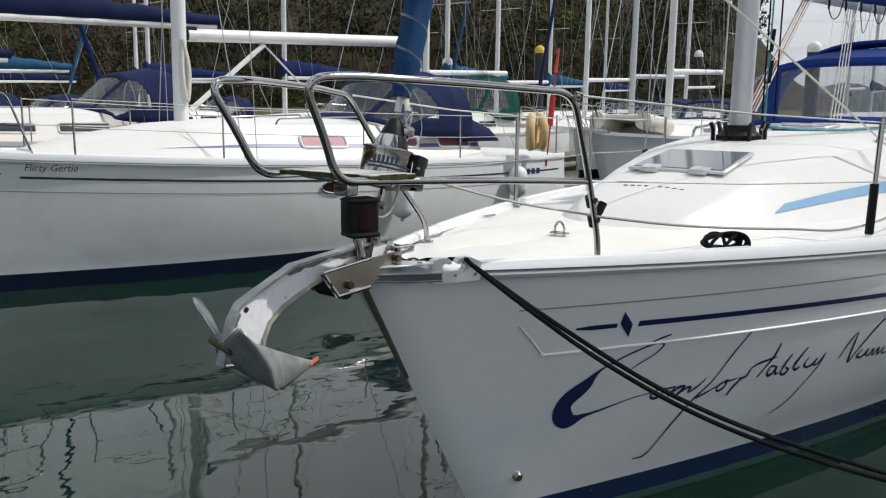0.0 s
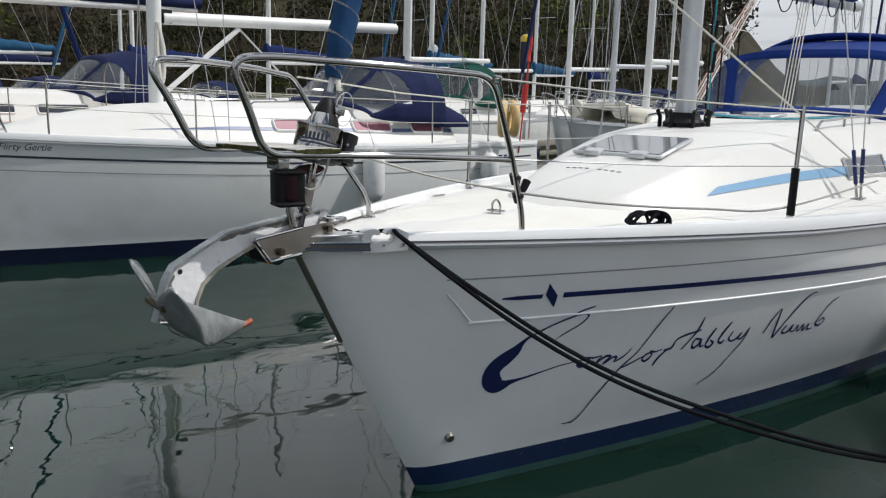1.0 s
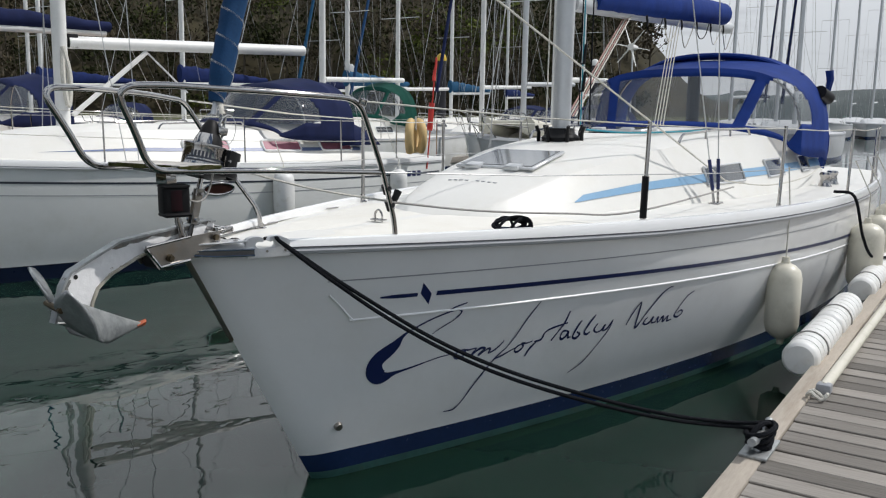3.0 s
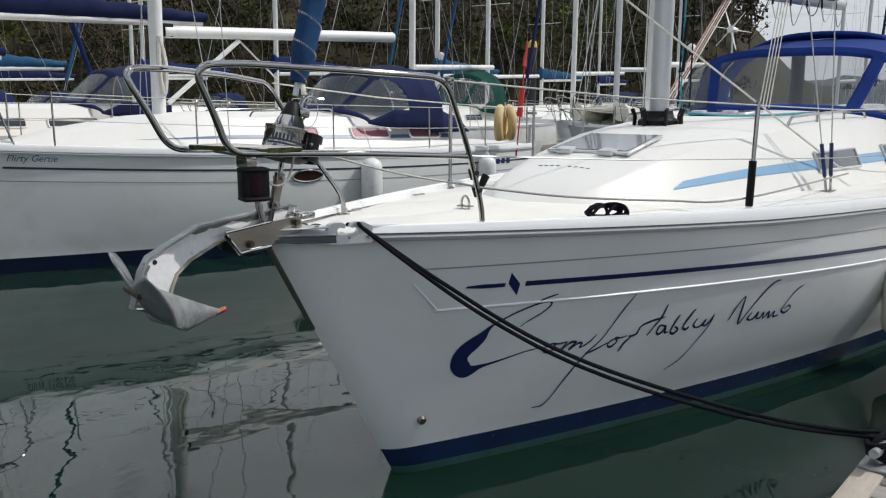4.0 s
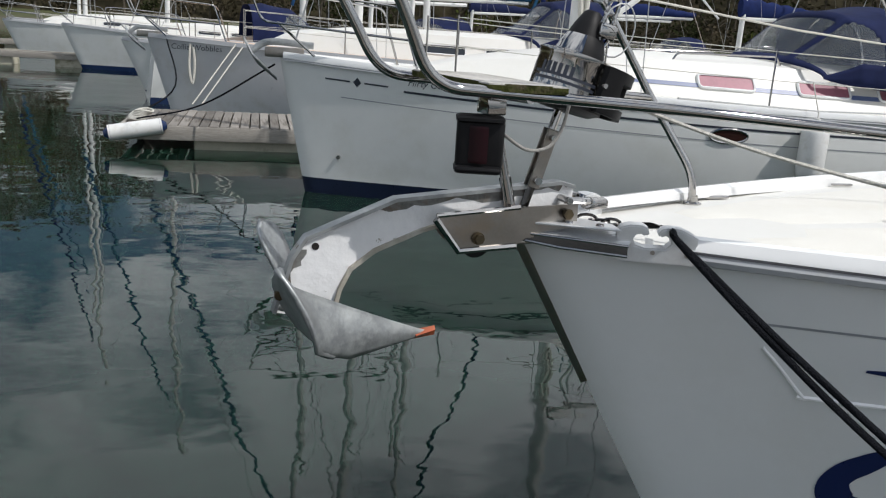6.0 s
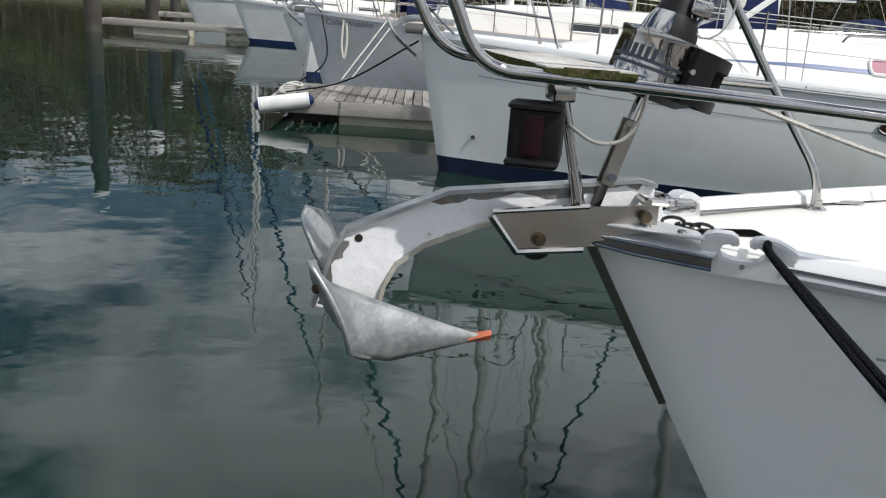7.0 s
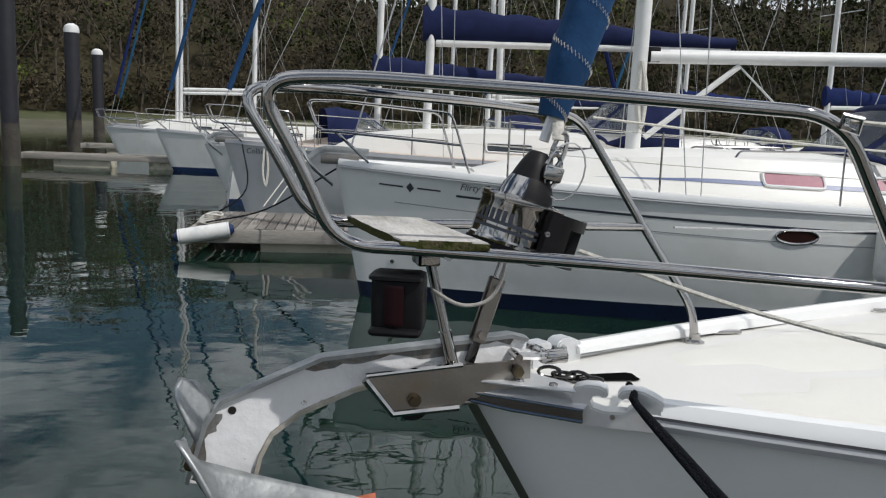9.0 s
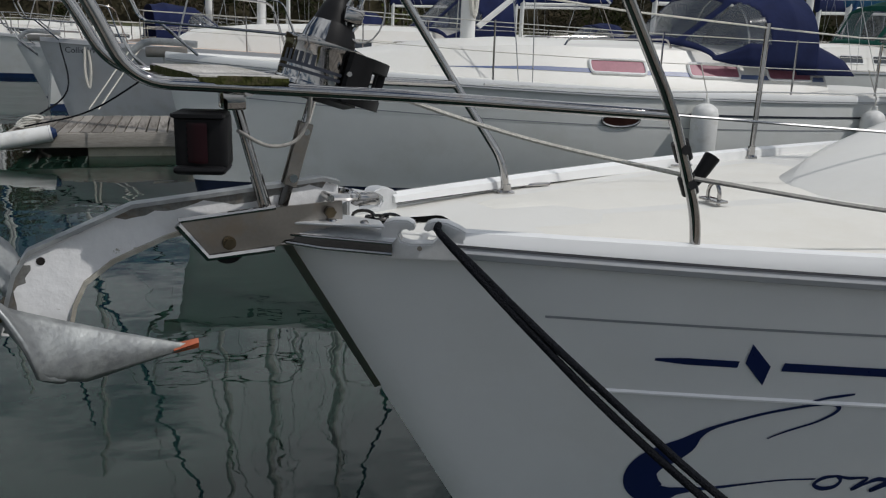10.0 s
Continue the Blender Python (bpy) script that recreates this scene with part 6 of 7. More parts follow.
def yacht_gertie():
    L = Lines(length=9.0, beam=1.50, bow=1.44, mid=1.21, stern=1.13, rake=0.20, widest=5.4)
    y = thing("sailing_yacht", "white sailing yacht with a navy sprayhood and pink-curtained windows", "sailing yacht", pose(0.46, 7.08, 0, 0, 0, -7.3))
    part("hull", hull_mesh(L, (-0.05, 0.17)), [GEL_AGED, NAVY_DARK, NAVY_DARK], y, "white topsides with a navy boot top")
    part("deck", deck_mesh(L), DECK, y)
    ST = [(1.45, .28, .2, .03), (1.9, .45, .32, .15), (2.8, .72, .50, .30), (3.6, .86, .64, .38), (5.0, 1.00, .74, .42), (7.2, 1.08, .80, .44)]
    roof = part("coachroof", coach(L, ST), DECK, y, "low white coachroof")
    wall = side_windows(roof, L, ST, ((4.32, 4.95), (5.47, 6.09), (6.45, 7.01)), 0.34, 0.66, PINK, "window with pink curtains behind")
    bm = bmesh.new()
    sheet(bm, [[wall(x, 0.34, 0.005, -1), wall(x, 0.34 + 0.10 * min(1, (x - 2.6) / 1.2), 0.005, -1)] for x in [2.62 + 4.55 * i / 30 for i in range(31)]])
    part("side_stripe", bm, SLATE_STRIPE, roof, "slate blue stripe")
    for s in (-1, 1):
        part("toe_rail", rail_mesh(L, s, [(-0.035, -0.02), (-0.030, 0.03), (0.012, 0.035), (0.025, 0.012), (0.025, -0.03), (0.0, -0.034)], 0.05), GEL, y)
        part("rubbing_strake", rail_mesh(L, s, [(0.0, -0.032), (0.020, -0.034), (0.024, -0.05), (0.0, -0.055)], 0.05), RUB, y)

    def line(x0, x1, d, w, mt, nm):
        part(nm, band_mesh(L, x0, x1, lambda x: L.sheer(x) - d - w / 2, lambda x: L.sheer(x) - d + w / 2, 0.004), mt, y)
    line(1.22, 8.7, 0.205, 0.022, BLACK_VINYL, "pinstripe")
    line(0.62, 8.7, 0.345, 0.010, GREY_LINE, "knuckle_line")
    line(0.46, 0.70, 0.175, 0.016, BLACK_VINYL, "pinstripe")
    line(0.84, 1.07, 0.175, 0.016, BLACK_VINYL, "pinstripe")
    part("diamond_mark", band_mesh(L, 0.73, 0.81, lambda x: L.sheer(x) - 0.175 - 0.05 * (1 - abs(x - 0.77) / 0.04), lambda x: L.sheer(x) - 0.175 + 0.05 * (1 - abs(x - 0.77) / 0.04), n=8), BLACK_VINYL, y)
    part("name_lettering", hull_text(L, "Flirty Gertie", 1.25, 1.222, 0.098, slope=-0.04, shear=0.3, stretch=0.92), BLACK_VINYL, y)
    # oval hull port
    for x in (4.40,):
        z = 0.93
        o = [(x + 0.20 * math.cos(t), z + 0.070 * math.sin(t)) for t in [2 * math.pi * k / 20 for k in range(20)]]
        bm = bmesh.new()
        bm.faces.new([bm.verts.new(side_point(L, a, b, 0.006)) for a, b in o])
        w = part("hull_port", bm, PORT_DARK, y, "oval hull port with a steel rim", 0)
        part("rim", tube(bmesh.new(), [side_point(L, a, b, 0.006) for a, b in o], 0.014, n=6, closed=True), STEEL, w)
    p = side_point(L, 0.62, 0.42, 0)
    part("skin_fitting", bar([p, side_point(L, 0.62, 0.42, 0.02)], 0.022, n=10), STEEL, y)
    # builder's mark at the quarter as plain bars
    for k in range(5):
        part("quarter_bar", band_mesh(L, 7.55 + 0.13 * k, 7.64 + 0.13 * k, lambda x: L.sheer(x) - 0.245, lambda x: L.sheer(x) - 0.165, 0.005, n=3), BLUE_VINYL, y)
    m, b = rig(y, L, 3.21, 13.5, ALLOY_WHITE, 2.66, 3.72, None, 0.075, True, None)
    part("gooseneck", block((3.27, -0.05, 2.60), (3.44, 0.05, 2.76), 0.012), BLACK_PLASTIC, b)
    part("kicker_strut", bar([(3.34, 0, 1.80), (4.35, 0, 2.60)], 0.032, n=8), ALLOY_WHITE, b)
    part("kicker_strut", bar([(4.35, 0, 2.60), (4.95, 0.05, 2.10)], 0.012, n=6), ALLOY, b)
    part("halyard_coil", bar(spline([(3.21, -0.11, 2.55), (3.19, -0.13, 2.2), (3.24, -0.12, 1.9), (3.27, -0.13, 2.25), (3.21, -0.12, 2.6)], 5), 0.030, n=7), WHITE_ROPE, m)
    simple_hood(y, L, 5.35, 1.06, 0.46, CANVAS_NAVY, 1.1)
    bm = bmesh.new()
    sheet(bm, [[(6.75 + 0.72 * t, s * (1.05 + 0.06 * t), 1.28 + (0.88 - 0.50 * t) * (1 - abs(s)) ** 0.5 + 0.10) for s in [k / 6 for k in range(-6, 7)]] for t in [i / 10 for i in range(11)]])
    c = part("cockpit_cover", bm, CANVAS_NAVY, y, "navy canvas cockpit cover")
    c.modifiers.new("thickness", "SOLIDIFY").thickness = 0.01
    guard_rails(y, L, (1.7, 3.1, 4.8, 6.4, 7.6, 8.7))
    bow_rail(y, L)
    for s in (-1, 1):
        part("grab_rail", bar(rounded([(4.1, s * 0.62, 1.62), (4.15, s * 0.62, 1.70), (5.3, s * 0.68, 1.72), (5.35, s * 0.68, 1.63)], 0.04), 0.012, n=6), STEEL, roof)
    # bow anchor and roller
    return y, L


GERTIE, GL = yacht_gertie()
GM = pose(0.46, 7.08, 0, 0, 0, -7.3)
fender(5.24, 0.52, 0.135, 0.58, "white fender hanging against the hull on a thin rope", GM, GL, -1, WHITE_FENDER)
fender(7.44, 0.62, 0.13, 0.40, "white round fender hanging near the stern", GM, GL, -1, WHITE_FENDER)


def plough_on_bow(m, L, mt=GALV):
    """A small plough anchor stowed at another yacht's bow."""
    a = thing("anchor", "dull grey plough anchor stowed in a bow roller", "anchor", m)
    part("shank", bar(spline([(0.35, 0, L.bow + 0.10), (-0.10, 0, L.bow + 0.12), (-0.28, 0, L.bow + 0.02)], 5), 0.020, n=6, flat=2.0), mt, a)
    bm = bmesh.new()
    for s in (-1, 1):
        g = [[Vector((-0.30, 0, L.bow + 0.02)), Vector((-0.36, s * 0.14, L.bow + 0.16))], [Vector((-0.22, 0, L.bow - 0.10)), Vector((-0.26, s * 0.12, L.bow - 0.02))], [Vector((-0.02, 0, L.bow - 0.26)), Vector((-0.02, s * 0.01, L.bow - 0.24))]]
        sheet(bm, g)
    sh = part("share", bm, mt, a)
    sh.modifiers.new("thickness", "SOLIDIFY").thickness = 0.012
    part("roller_cheek", block((-0.15, -0.06, L.bow - 0.03), (0.25, 0.06, L.bow + 0.07), 0.01), STEEL_DULL, a)
    return a


plough_on_bow(GM, GL)


def lifebuoy(m):
    b = thing("horseshoe_buoy", "faded orange horseshoe lifebuoy strapped to the guard rail", "lifebuoy", m)
    pts = [(0.15 * math.cos(t), 0.0, 0.20 * math.sin(t)) for t in [radians(-62 + 304 * k / 18) for k in range(19)]]
    part("ring", bar(pts, 0.058, n=12), ORANGE_BUOY, b)
    part("strap", bar([(0.0, -0.065, 0.10), (0.0, -0.065, 0.28)], 0.012, n=6), WHITE_ROPE, b)
    return b


lifebuoy(GM @ pose(7.72, -1.50, GL.sheer(7.7) + 0.35, 0, 0, 35) @ Matrix.Scale(1.12, 4))
lifebuoy(GM @ pose(7.98, -1.42, GL.sheer(7.9) + 0.35, 0, 0, 65) @ Matrix.Scale(1.12, 4))


def dan_buoy():
    d = thing("dan_buoy", "red danbuoy pole with a rolled flag at the stern rail", "danbuoy", GM @ pose(8.33, -1.27, GL.sheer(8.3) - 0.15))
    part("pole", bar([(0, 0, 0), (0.20, 0, 1.72)], 0.012, n=6), RED, d)
    part("float", bar([(0.055, 0, 0.60), (0.065, 0, 0.64), (0.105, 0, 0.98), (0.11, 0, 1.02)], 0.045, n=10), RED, d)
    part("flag", bar(spline([(0.155, 0, 1.36), (0.175, 0.01, 1.48), (0.20, 0.0, 1.60), (0.212, 0, 1.72)], 4), 0.040, n=8, r2=0.020, flat=0.5), RED, d, "rolled red flag")


dan_buoy()


def yacht_other(label, m, L, hood_mat=None, cover=None, genoa=None, mast_h=13.0, mast_mat=ALLOY_WHITE, hull_mats=None, deck_mat=DECK, mast_x=3.6, boom_z=2.7, boom_len=4.0, rails=True, name=None, mr=0.075, roof_mat=None, hood_tall=1.0, raise_roof=0.0, hood_x=6.6):
    y = thing("sailing_yacht", label, "sailing yacht", m, group="moored yachts")
    part("hull", hull_mesh(L, (0.02, 0.13), 36), hull_mats or [GEL_AGED, NAVY, NAVY], y)
    part("deck", deck_mesh(L, n=30, m=8), deck_mat, y)
    k = L.length / 10.6
    ST = [(1.9 * k, .30, .2, .03), (2.4 * k, .5, .35, .16 + raise_roof), (3.4 * k, .75, .55, .30 + raise_roof), (4.6 * k, .92, .72, .38 + raise_roof), (7.6 * k, 1.0, .8, .42 + raise_roof)]
    roof = part("coachroof", coach(L, ST), roof_mat or deck_mat, y)
    side_windows(roof, L, ST, ((4.5 * k, 5.3 * k), (5.65 * k, 6.5 * k)), 0.30, 0.62, SMOKED, "dark cabin window")
    rig(y, L, mast_x, mast_h, mast_mat, boom_z, boom_len, cover, 0.07, True, genoa, True, mr)
    if hood_mat:
        simple_hood(y, L, hood_x * k, min(1.05, L.beam * 0.66), 0.42 + raise_roof, hood_mat, hood_tall)
    if rails:
        guard_rails(y, L, [v * k for v in (1.6, 3.2, 5.0, 6.8, 8.6)])
        bow_rail(y, L)
    for s in (-1, 1):
        part("toe_rail", rail_mesh(L, s, [(-0.03, -0.02), (-0.03, 0.04), (0.012, 0.04), (0.02, -0.03)], 0.05, n=24), RUB, y)
    if name:
        part("name_lettering", hull_text(L, name[0], name[1], name[2], name[3], 0.0, 0.1, 1.0), BLACK_VINYL, y)
    return y


CL = Lines(length=10.8, beam=1.7, bow=1.40, mid=1.2, stern=1.15, rake=0.30)
CM = pose(-0.8, 13.7, 0, 0, 0, -7.3)
yacht_other("pale grey sailing yacht with peach deck and navy sail cover", CM, CL, CANVAS_NAVY, CANVAS_NAVY, None, 15, ALLOY_WHITE, [GEL_GREY, NAVY, NAVY], PEACH, 3.6, 3.26, 5.6, hood_tall=1.25, raise_roof=0.10, hood_x=6.2, name=("Collie Wobbles", 0.42, 1.20, 0.135), roof_mat=DECK)
plough_on_bow(CM, CL)

RAND = random.Random(11)


def berth(x, yy, rz=0.0, label="white sailing yacht moored in the next rows", **k):
    ln = k.pop("length", 9.8)
    L = Lines(length=ln, beam=ln * 0.158, bow=1.2 + RAND.uniform(-.1, .1), mid=1.05, stern=1.05, rake=RAND.uniform(.3, .55), widest=ln * 0.6)
    return yacht_other(label, pose(x, yy, 0, 0, 0, rz), L, **k)


# rows beyond, seen over the bow
berth(-1.3, 17.8, 2, "sailing yacht with a peach-coloured deck and a teal rolled headsail", deck_mat=PEACH, genoa=CANVAS_TEAL, mast_x=3.9, cover=CANVAS_NAVY, hood_mat=CANVAS_NAVY)
berth(-3.1, 26.0, 2, "pale blue-grey sailing yacht with a bare boom", genoa=CANVAS_TEAL, mast_x=3.0, length=9.0)
berth(-5.6, 33.0, 2, "small pale sailing yacht with a furled blue headsail", genoa=CANVAS_ROYAL, mast_x=2.8, length=8.0)
berth(-6.5, 41.0, 2, "small white sailing yacht near the shore", mast_x=3.0, length=8.2, genoa=CANVAS_CYAN)
berth(3.5, 24.0, 2, "white sailing yacht with a cyan sail cover", cover=CANVAS_CYAN, hood_mat=CANVAS_NAVY)
berth(9.0, 17.5, 182, "white sailing yacht with a bare boom and navy sprayhood", hood_mat=CANVAS_NAVY, genoa=CANVAS_ROYAL)
berth(4.0, 31.0, 2, "white sailing yacht with a teal sail strip", genoa=CANVAS_TEAL)
berth(12.0, 27.0, 2, "white sailing yacht with a blue sail cover", cover=CANVAS_ROYAL, hood_mat=CANVAS_NAVY, genoa=CANVAS_CYAN)
# rows beyond the neighbour's stern
berth(13.6, 6.9, 4, "grey-topped sailing yacht with a dinghy on its foredeck", hull_mats=[GEL_GREY, NAVY, NAVY], mast_x=4.2, hood_mat=CANVAS_NAVY, length=10.5)
berth(11.4, 12.9, 3, "white sailing yacht with a green canvas cockpit tent", hood_mat=CANVAS_GREEN, hood_tall=1.7, raise_roof=0.15, hood_x=5.9, mast_x=4.0, length=10.0)
berth(19.0, 18.0, 3, "white sailing yacht with a bright blue sail cover", cover=CANVAS_CYAN, genoa=CANVAS_CYAN, mast_x=3.4)
for az, d, lab, kw in (
    (51, 30, "white sailing yacht with a royal blue sail cover", dict(cover=CANVAS_ROYAL)),
    (42, 38, "white sailing yacht with a bare alloy mast", dict(cover=CANVAS_NAVY)),
    (36.9, 34, "white sailing yacht with a blue rolled headsail", dict(genoa=CANVAS_TEAL)),
    (33.3, 42, "white sailing yacht with a cyan sail cover", dict(cover=CANVAS_CYAN)),
    (31.1, 30, "white sailing yacht with a navy sprayhood", dict(hood_mat=CANVAS_NAVY, genoa=CANVAS_NAVY)),
    (28.2, 26, "white sailing yacht with an old grey mast", dict(mast_mat=ALLOY, hood_mat=CANVAS_NAVY)),
    (29.6, 55, "distant white sailing yacht", dict(cover=CANVAS_ROYAL)),
    (60, 40, "distant sailing yacht with a blue cover", dict(cover=CANVAS_ROYAL)),
    (68, 44, "distant sailing yacht with a navy cover", dict(cover=CANVAS_NAVY)),
    (24.5, 44, "distant white sailing yacht behind the mast", dict()),
    (15.0, 48, "distant sailing yacht against the sky", dict(mast_mat=ALLOY)),
    (13.6, 56, "distant sailing yacht against the sky", dict(mast_mat=ALLOY, cover=CANVAS_NAVY)),
    (12.2, 44, "distant sailing yacht against the sky", dict(mast_mat=ALLOY, genoa=CANVAS_NAVY)),
    (11.0, 36, "sailing yacht with a dark furled headsail", dict(mast_mat=ALLOY, cover=CANVAS_NAVY, genoa=CANVAS_NAVY)),
    (9.4, 68, "distant sailing yacht against the sky", dict(mast_mat=ALLOY)),
    (8.2, 84, "far sailing yacht against the sky", dict(mast_mat=ALLOY)),
    (7.0, 75, "far sailing yacht against the sky", dict(mast_mat=ALLOY)),
):
    a = radians(az)
    berth(-1.9 - 3.6 + d * math.cos(a), -2.6 + d * math.sin(a), 3, lab, mast_h=RAND.uniform(11.5, 14.5), rails=d < 32, length=RAND.uniform(8.8, 10.4), hull_mats=[GEL_GREY, NAVY, NAVY] if az < 20 else None, deck_mat=GEL_GREY if az < 20 else DECK, **kw)


def dinghy():
    d = thing("inflatable_dinghy", "beige inflatable dinghy lashed upside down on a foredeck", "dinghy", pose(14.9, 6.98, 1.34, 0, 6, 4))
    part("tube", tube(bmesh.new(), rounded([(0.0, 0.55, 0.2), (1.6, 0.55, 0.2), (2.3, 0.0, 0.24), (1.6, -0.55, 0.2), (0.0, -0.55, 0.2)], 0.5, 8), 0.19, n=12), CREAM, d, "beige rubber tube")
    part("floor", block((0.05, -0.5, 0.24), (1.7, 0.5, 0.34), 0.04), CREAM, d)
    return d


dinghy()


def wind_star():
    w = thing("wind_generator", "pale six-bladed wind generator on a yacht's stern pole", "wind generator", pose(21.8, 6.7, 0))
    part("pole", bar([(0, 0, 0.95), (0, 0, 3.74)], 0.028, n=8), ALLOY, w)
    part("hub", bar([(-0.20, 0, 3.76), (0.26, 0, 3.76)], 0.10, n=10, r2=0.06), WHITE_PLASTIC, w)
    for k in range(6):
        a = 2 * math.pi * k / 6 + 0.2
        part("blade", bar([(-0.16, 0.08 * math.cos(a), 3.76 + 0.08 * math.sin(a)), (-0.18, 0.60 * math.cos(a), 3.76 + 0.60 * math.sin(a))], 0.065, n=6, r2=0.025, flat=0.3), WHITE_PLASTIC, w)


wind_star()


# ---- finger pontoons and piles ----


def plank_mesh(w, ln, t=0.03):
    bm = block((-w / 2, 0, 0), (w / 2, ln, t), 0.004, 1)
    me = bpy.data.meshes.new("plank")
    bm.to_mesh(me)
    bm.free()
    me.materials.append(PLANK)
    return me


def finger(x0, x1, yy, w, z, m, label, planks=True):
    p = thing("finger_pontoon", label, "pontoon", m, kind="structure")
    part("edge_beam", block((x0, yy - 0.02, z - 0.20), (x1, yy + 0.06, z - 0.012), 0.01), FINGER_WOOD, p)
    part("edge_beam", block((x0, yy + w - 0.06, z - 0.20), (x1, yy + w + 0.02, z - 0.012), 0.01), FINGER_WOOD, p)
    part("end_beam", block((x0 - 0.06, yy - 0.02, z - 0.20), (x0, yy + w + 0.02, z - 0.006), 0.01), FINGER_WOOD, p)
    for k in range(max(1, int((x1 - x0) / 3))):
        part("float", block((x0 + 0.9 + k * 3.0, yy + 0.08, -0.3), (x0 + 2.7 + k * 3.0, yy + w - 0.08, z - 0.14), 0.04), CONCRETE, p, "stained concrete float")
    return p


FM = pose(-1.15, 10.0, 0, 0, 0, -7.3)
FINGER = finger(0, 12.5, 0, 2.0, 0.33, FM, "weathered plank finger pontoon between two yachts")


def end_roll():
    f = thing("pontoon_fender", "white roll fender with navy ends at the finger's tip", "fender", FM @ pose(-0.16, -0.14, 0.22, 0, -9, 8))
    part("roll", bar([(0, 0, 0), (0.05, 0, 0), (0.62, 0.0, 0), (0.68, 0, 0)], 0.105, n=18), WHITE_FENDER, f)
    part("cap", bar([(-0.06, 0, 0), (0.025, 0, 0)], 0.045, n=16, r2=0.107), NAVY, f)
    part("cap", bar([(0.655, 0, 0), (0.74, 0, 0)], 0.107, n=16, r2=0.045), NAVY, f)
    r = thing("mooring_rope", "dark mooring line from finger pontoon to a bow", "rope")
    part("strand", bar(spline([FM @ Vector((0.15, 0.2, 0.38)), FM @ Vector((1.0, -0.1, 0.62)), FM @ Vector((1.95, -1.0, 1.25))], 6), 0.012, n=6), BLACK_ROPE, r)
    part("strand", bar(spline([FM @ Vector((0.1, 0.6, 0.38)), FM @ Vector((0.55, 1.4, 0.75)), CM @ Vector((0.35, -0.2, 1.36))], 6), 0.012, n=6), BLACK_ROPE, r)
    part("coil", bar(spline([CM @ Vector((0.75, -0.42, 1.30)), CM @ Vector((0.73, -0.46, 0.9)), CM @ Vector((0.78, -0.47, 0.65)), CM @ Vector((0.82, -0.46, 0.95)), CM @ Vector((0.80, -0.44, 1.25))], 5), 0.022, n=6), WHITE_ROPE, r)
    h = thing("rope_heap", "heap of pale rope on the finger's tip", "rope", FM @ pose(0.12, 0.45, 0.34))
    for k in range(6):
        part("turn", tube(bmesh.new(), [(0.12 * math.cos(t) + 0.02 * k, 0.16 * math.sin(t), 0.02 + 0.022 * k + 0.012 * math.sin(2 * t + k)) for t in [2 * math.pi * j / 14 for j in range(14)]], 0.014, n=6, closed=True), WHITE_ROPE, h)
    d = thing("mooring_rope", "pair of white mooring lines slanting down a grey bow", "rope")
    for k in (0, 0.14):
        part("strand", bar([CM @ Vector((1.5 + k, -0.78, 1.34)), CM @ Vector((0.85 + k, -1.5, 0.4))], 0.012, n=6), WHITE_ROPE, d)


end_roll()
finger(0, 12, 0, 0.8, 0.42, pose(-7.2, 27.2, 0, 0, 0, -12), "pale narrow finger pontoon beyond the grey yacht")
finger(-6.7, 6, 34.6, 0.8, 0.45, Matrix(), "far finger pontoon between small yachts")
finger(10, 24, 12.0, 0.8, 0.42, Matrix(), "finger pontoon beside a green-tented yacht")


def pile(x, yy, top, r=0.19, cap=True, mt=PILE_STEEL, cap_mat=WHITE_PLASTIC):
    p = thing("mooring_pile", "dark steel mooring pile with a white conical cap" if cap_mat is WHITE_PLASTIC else "dark steel mooring pile with a yellow cap", "pile", pose(x, yy, 0), group="mooring piles")
    part("shaft", turned([(0, 1.3), (r, 1.3), (r, top - 0.1), (0, top - 0.1)], 20), mt, p)
    part("tidal_foot", turned([(0, -2), (r * 1.01, -2), (r * 1.01, 1.32), (0, 1.32)], 20), PILE_WORN, p, "tide-worn foot")
    if cap:
        part("cap", turned([(r * 1.04, top - 0.22), (r * 1.06, top - 0.1), (r * 0.9, top + 0.06), (r * 0.35, top + 0.16), (0, top + 0.17)], 20), cap_mat, p)
    return p


pile(-7.42, 26.75, 5.45, 0.26)
pile(-7.4, 37.0, 5.15, 0.30)
pile(-9.3, 56.0, 5.35, 0.33)
for az, d, tp, cm in ((40.3, 42, 3.9, WHITE_PLASTIC), (34.2, 44, 4.6, YELLOW), (17.6, 34, 4.0, WHITE_PLASTIC), (24.0, 52, 4.8, WHITE_PLASTIC), (21.5, 60, 4.4, WHITE_PLASTIC)):
    pile(-2 + d * math.cos(radians(az)), -2.7 + d * math.sin(radians(az)), tp, 0.24, True, PILE_STEEL, cm)


# ---- wooded hillside and far land ----
def ridge(az):
    """Height of the hill's back along an azimuth in degrees."""
    t = min(1.0, max(0.0, (az - 15.0) / 8.0))
    return 3.0 + 25.0 * t * t * (3 - 2 * t) + 2.0 * math.sin(az * 0.21) + 1.2 * math.sin(az * 0.53)


def hill_z(az, r):
    h = ridge(az)
    if r < 84:
        return -0.6 + 1.2 * max(0, (r - 74)) / 10
    if r < 92:
        return 0.6 + 0.7 * (r - 84) / 8
    return 1.3 + (h - 1.3) * (1 - math.exp(-(r - 92) / 38.0)) / (1 - math.exp(-108 / 38.0))


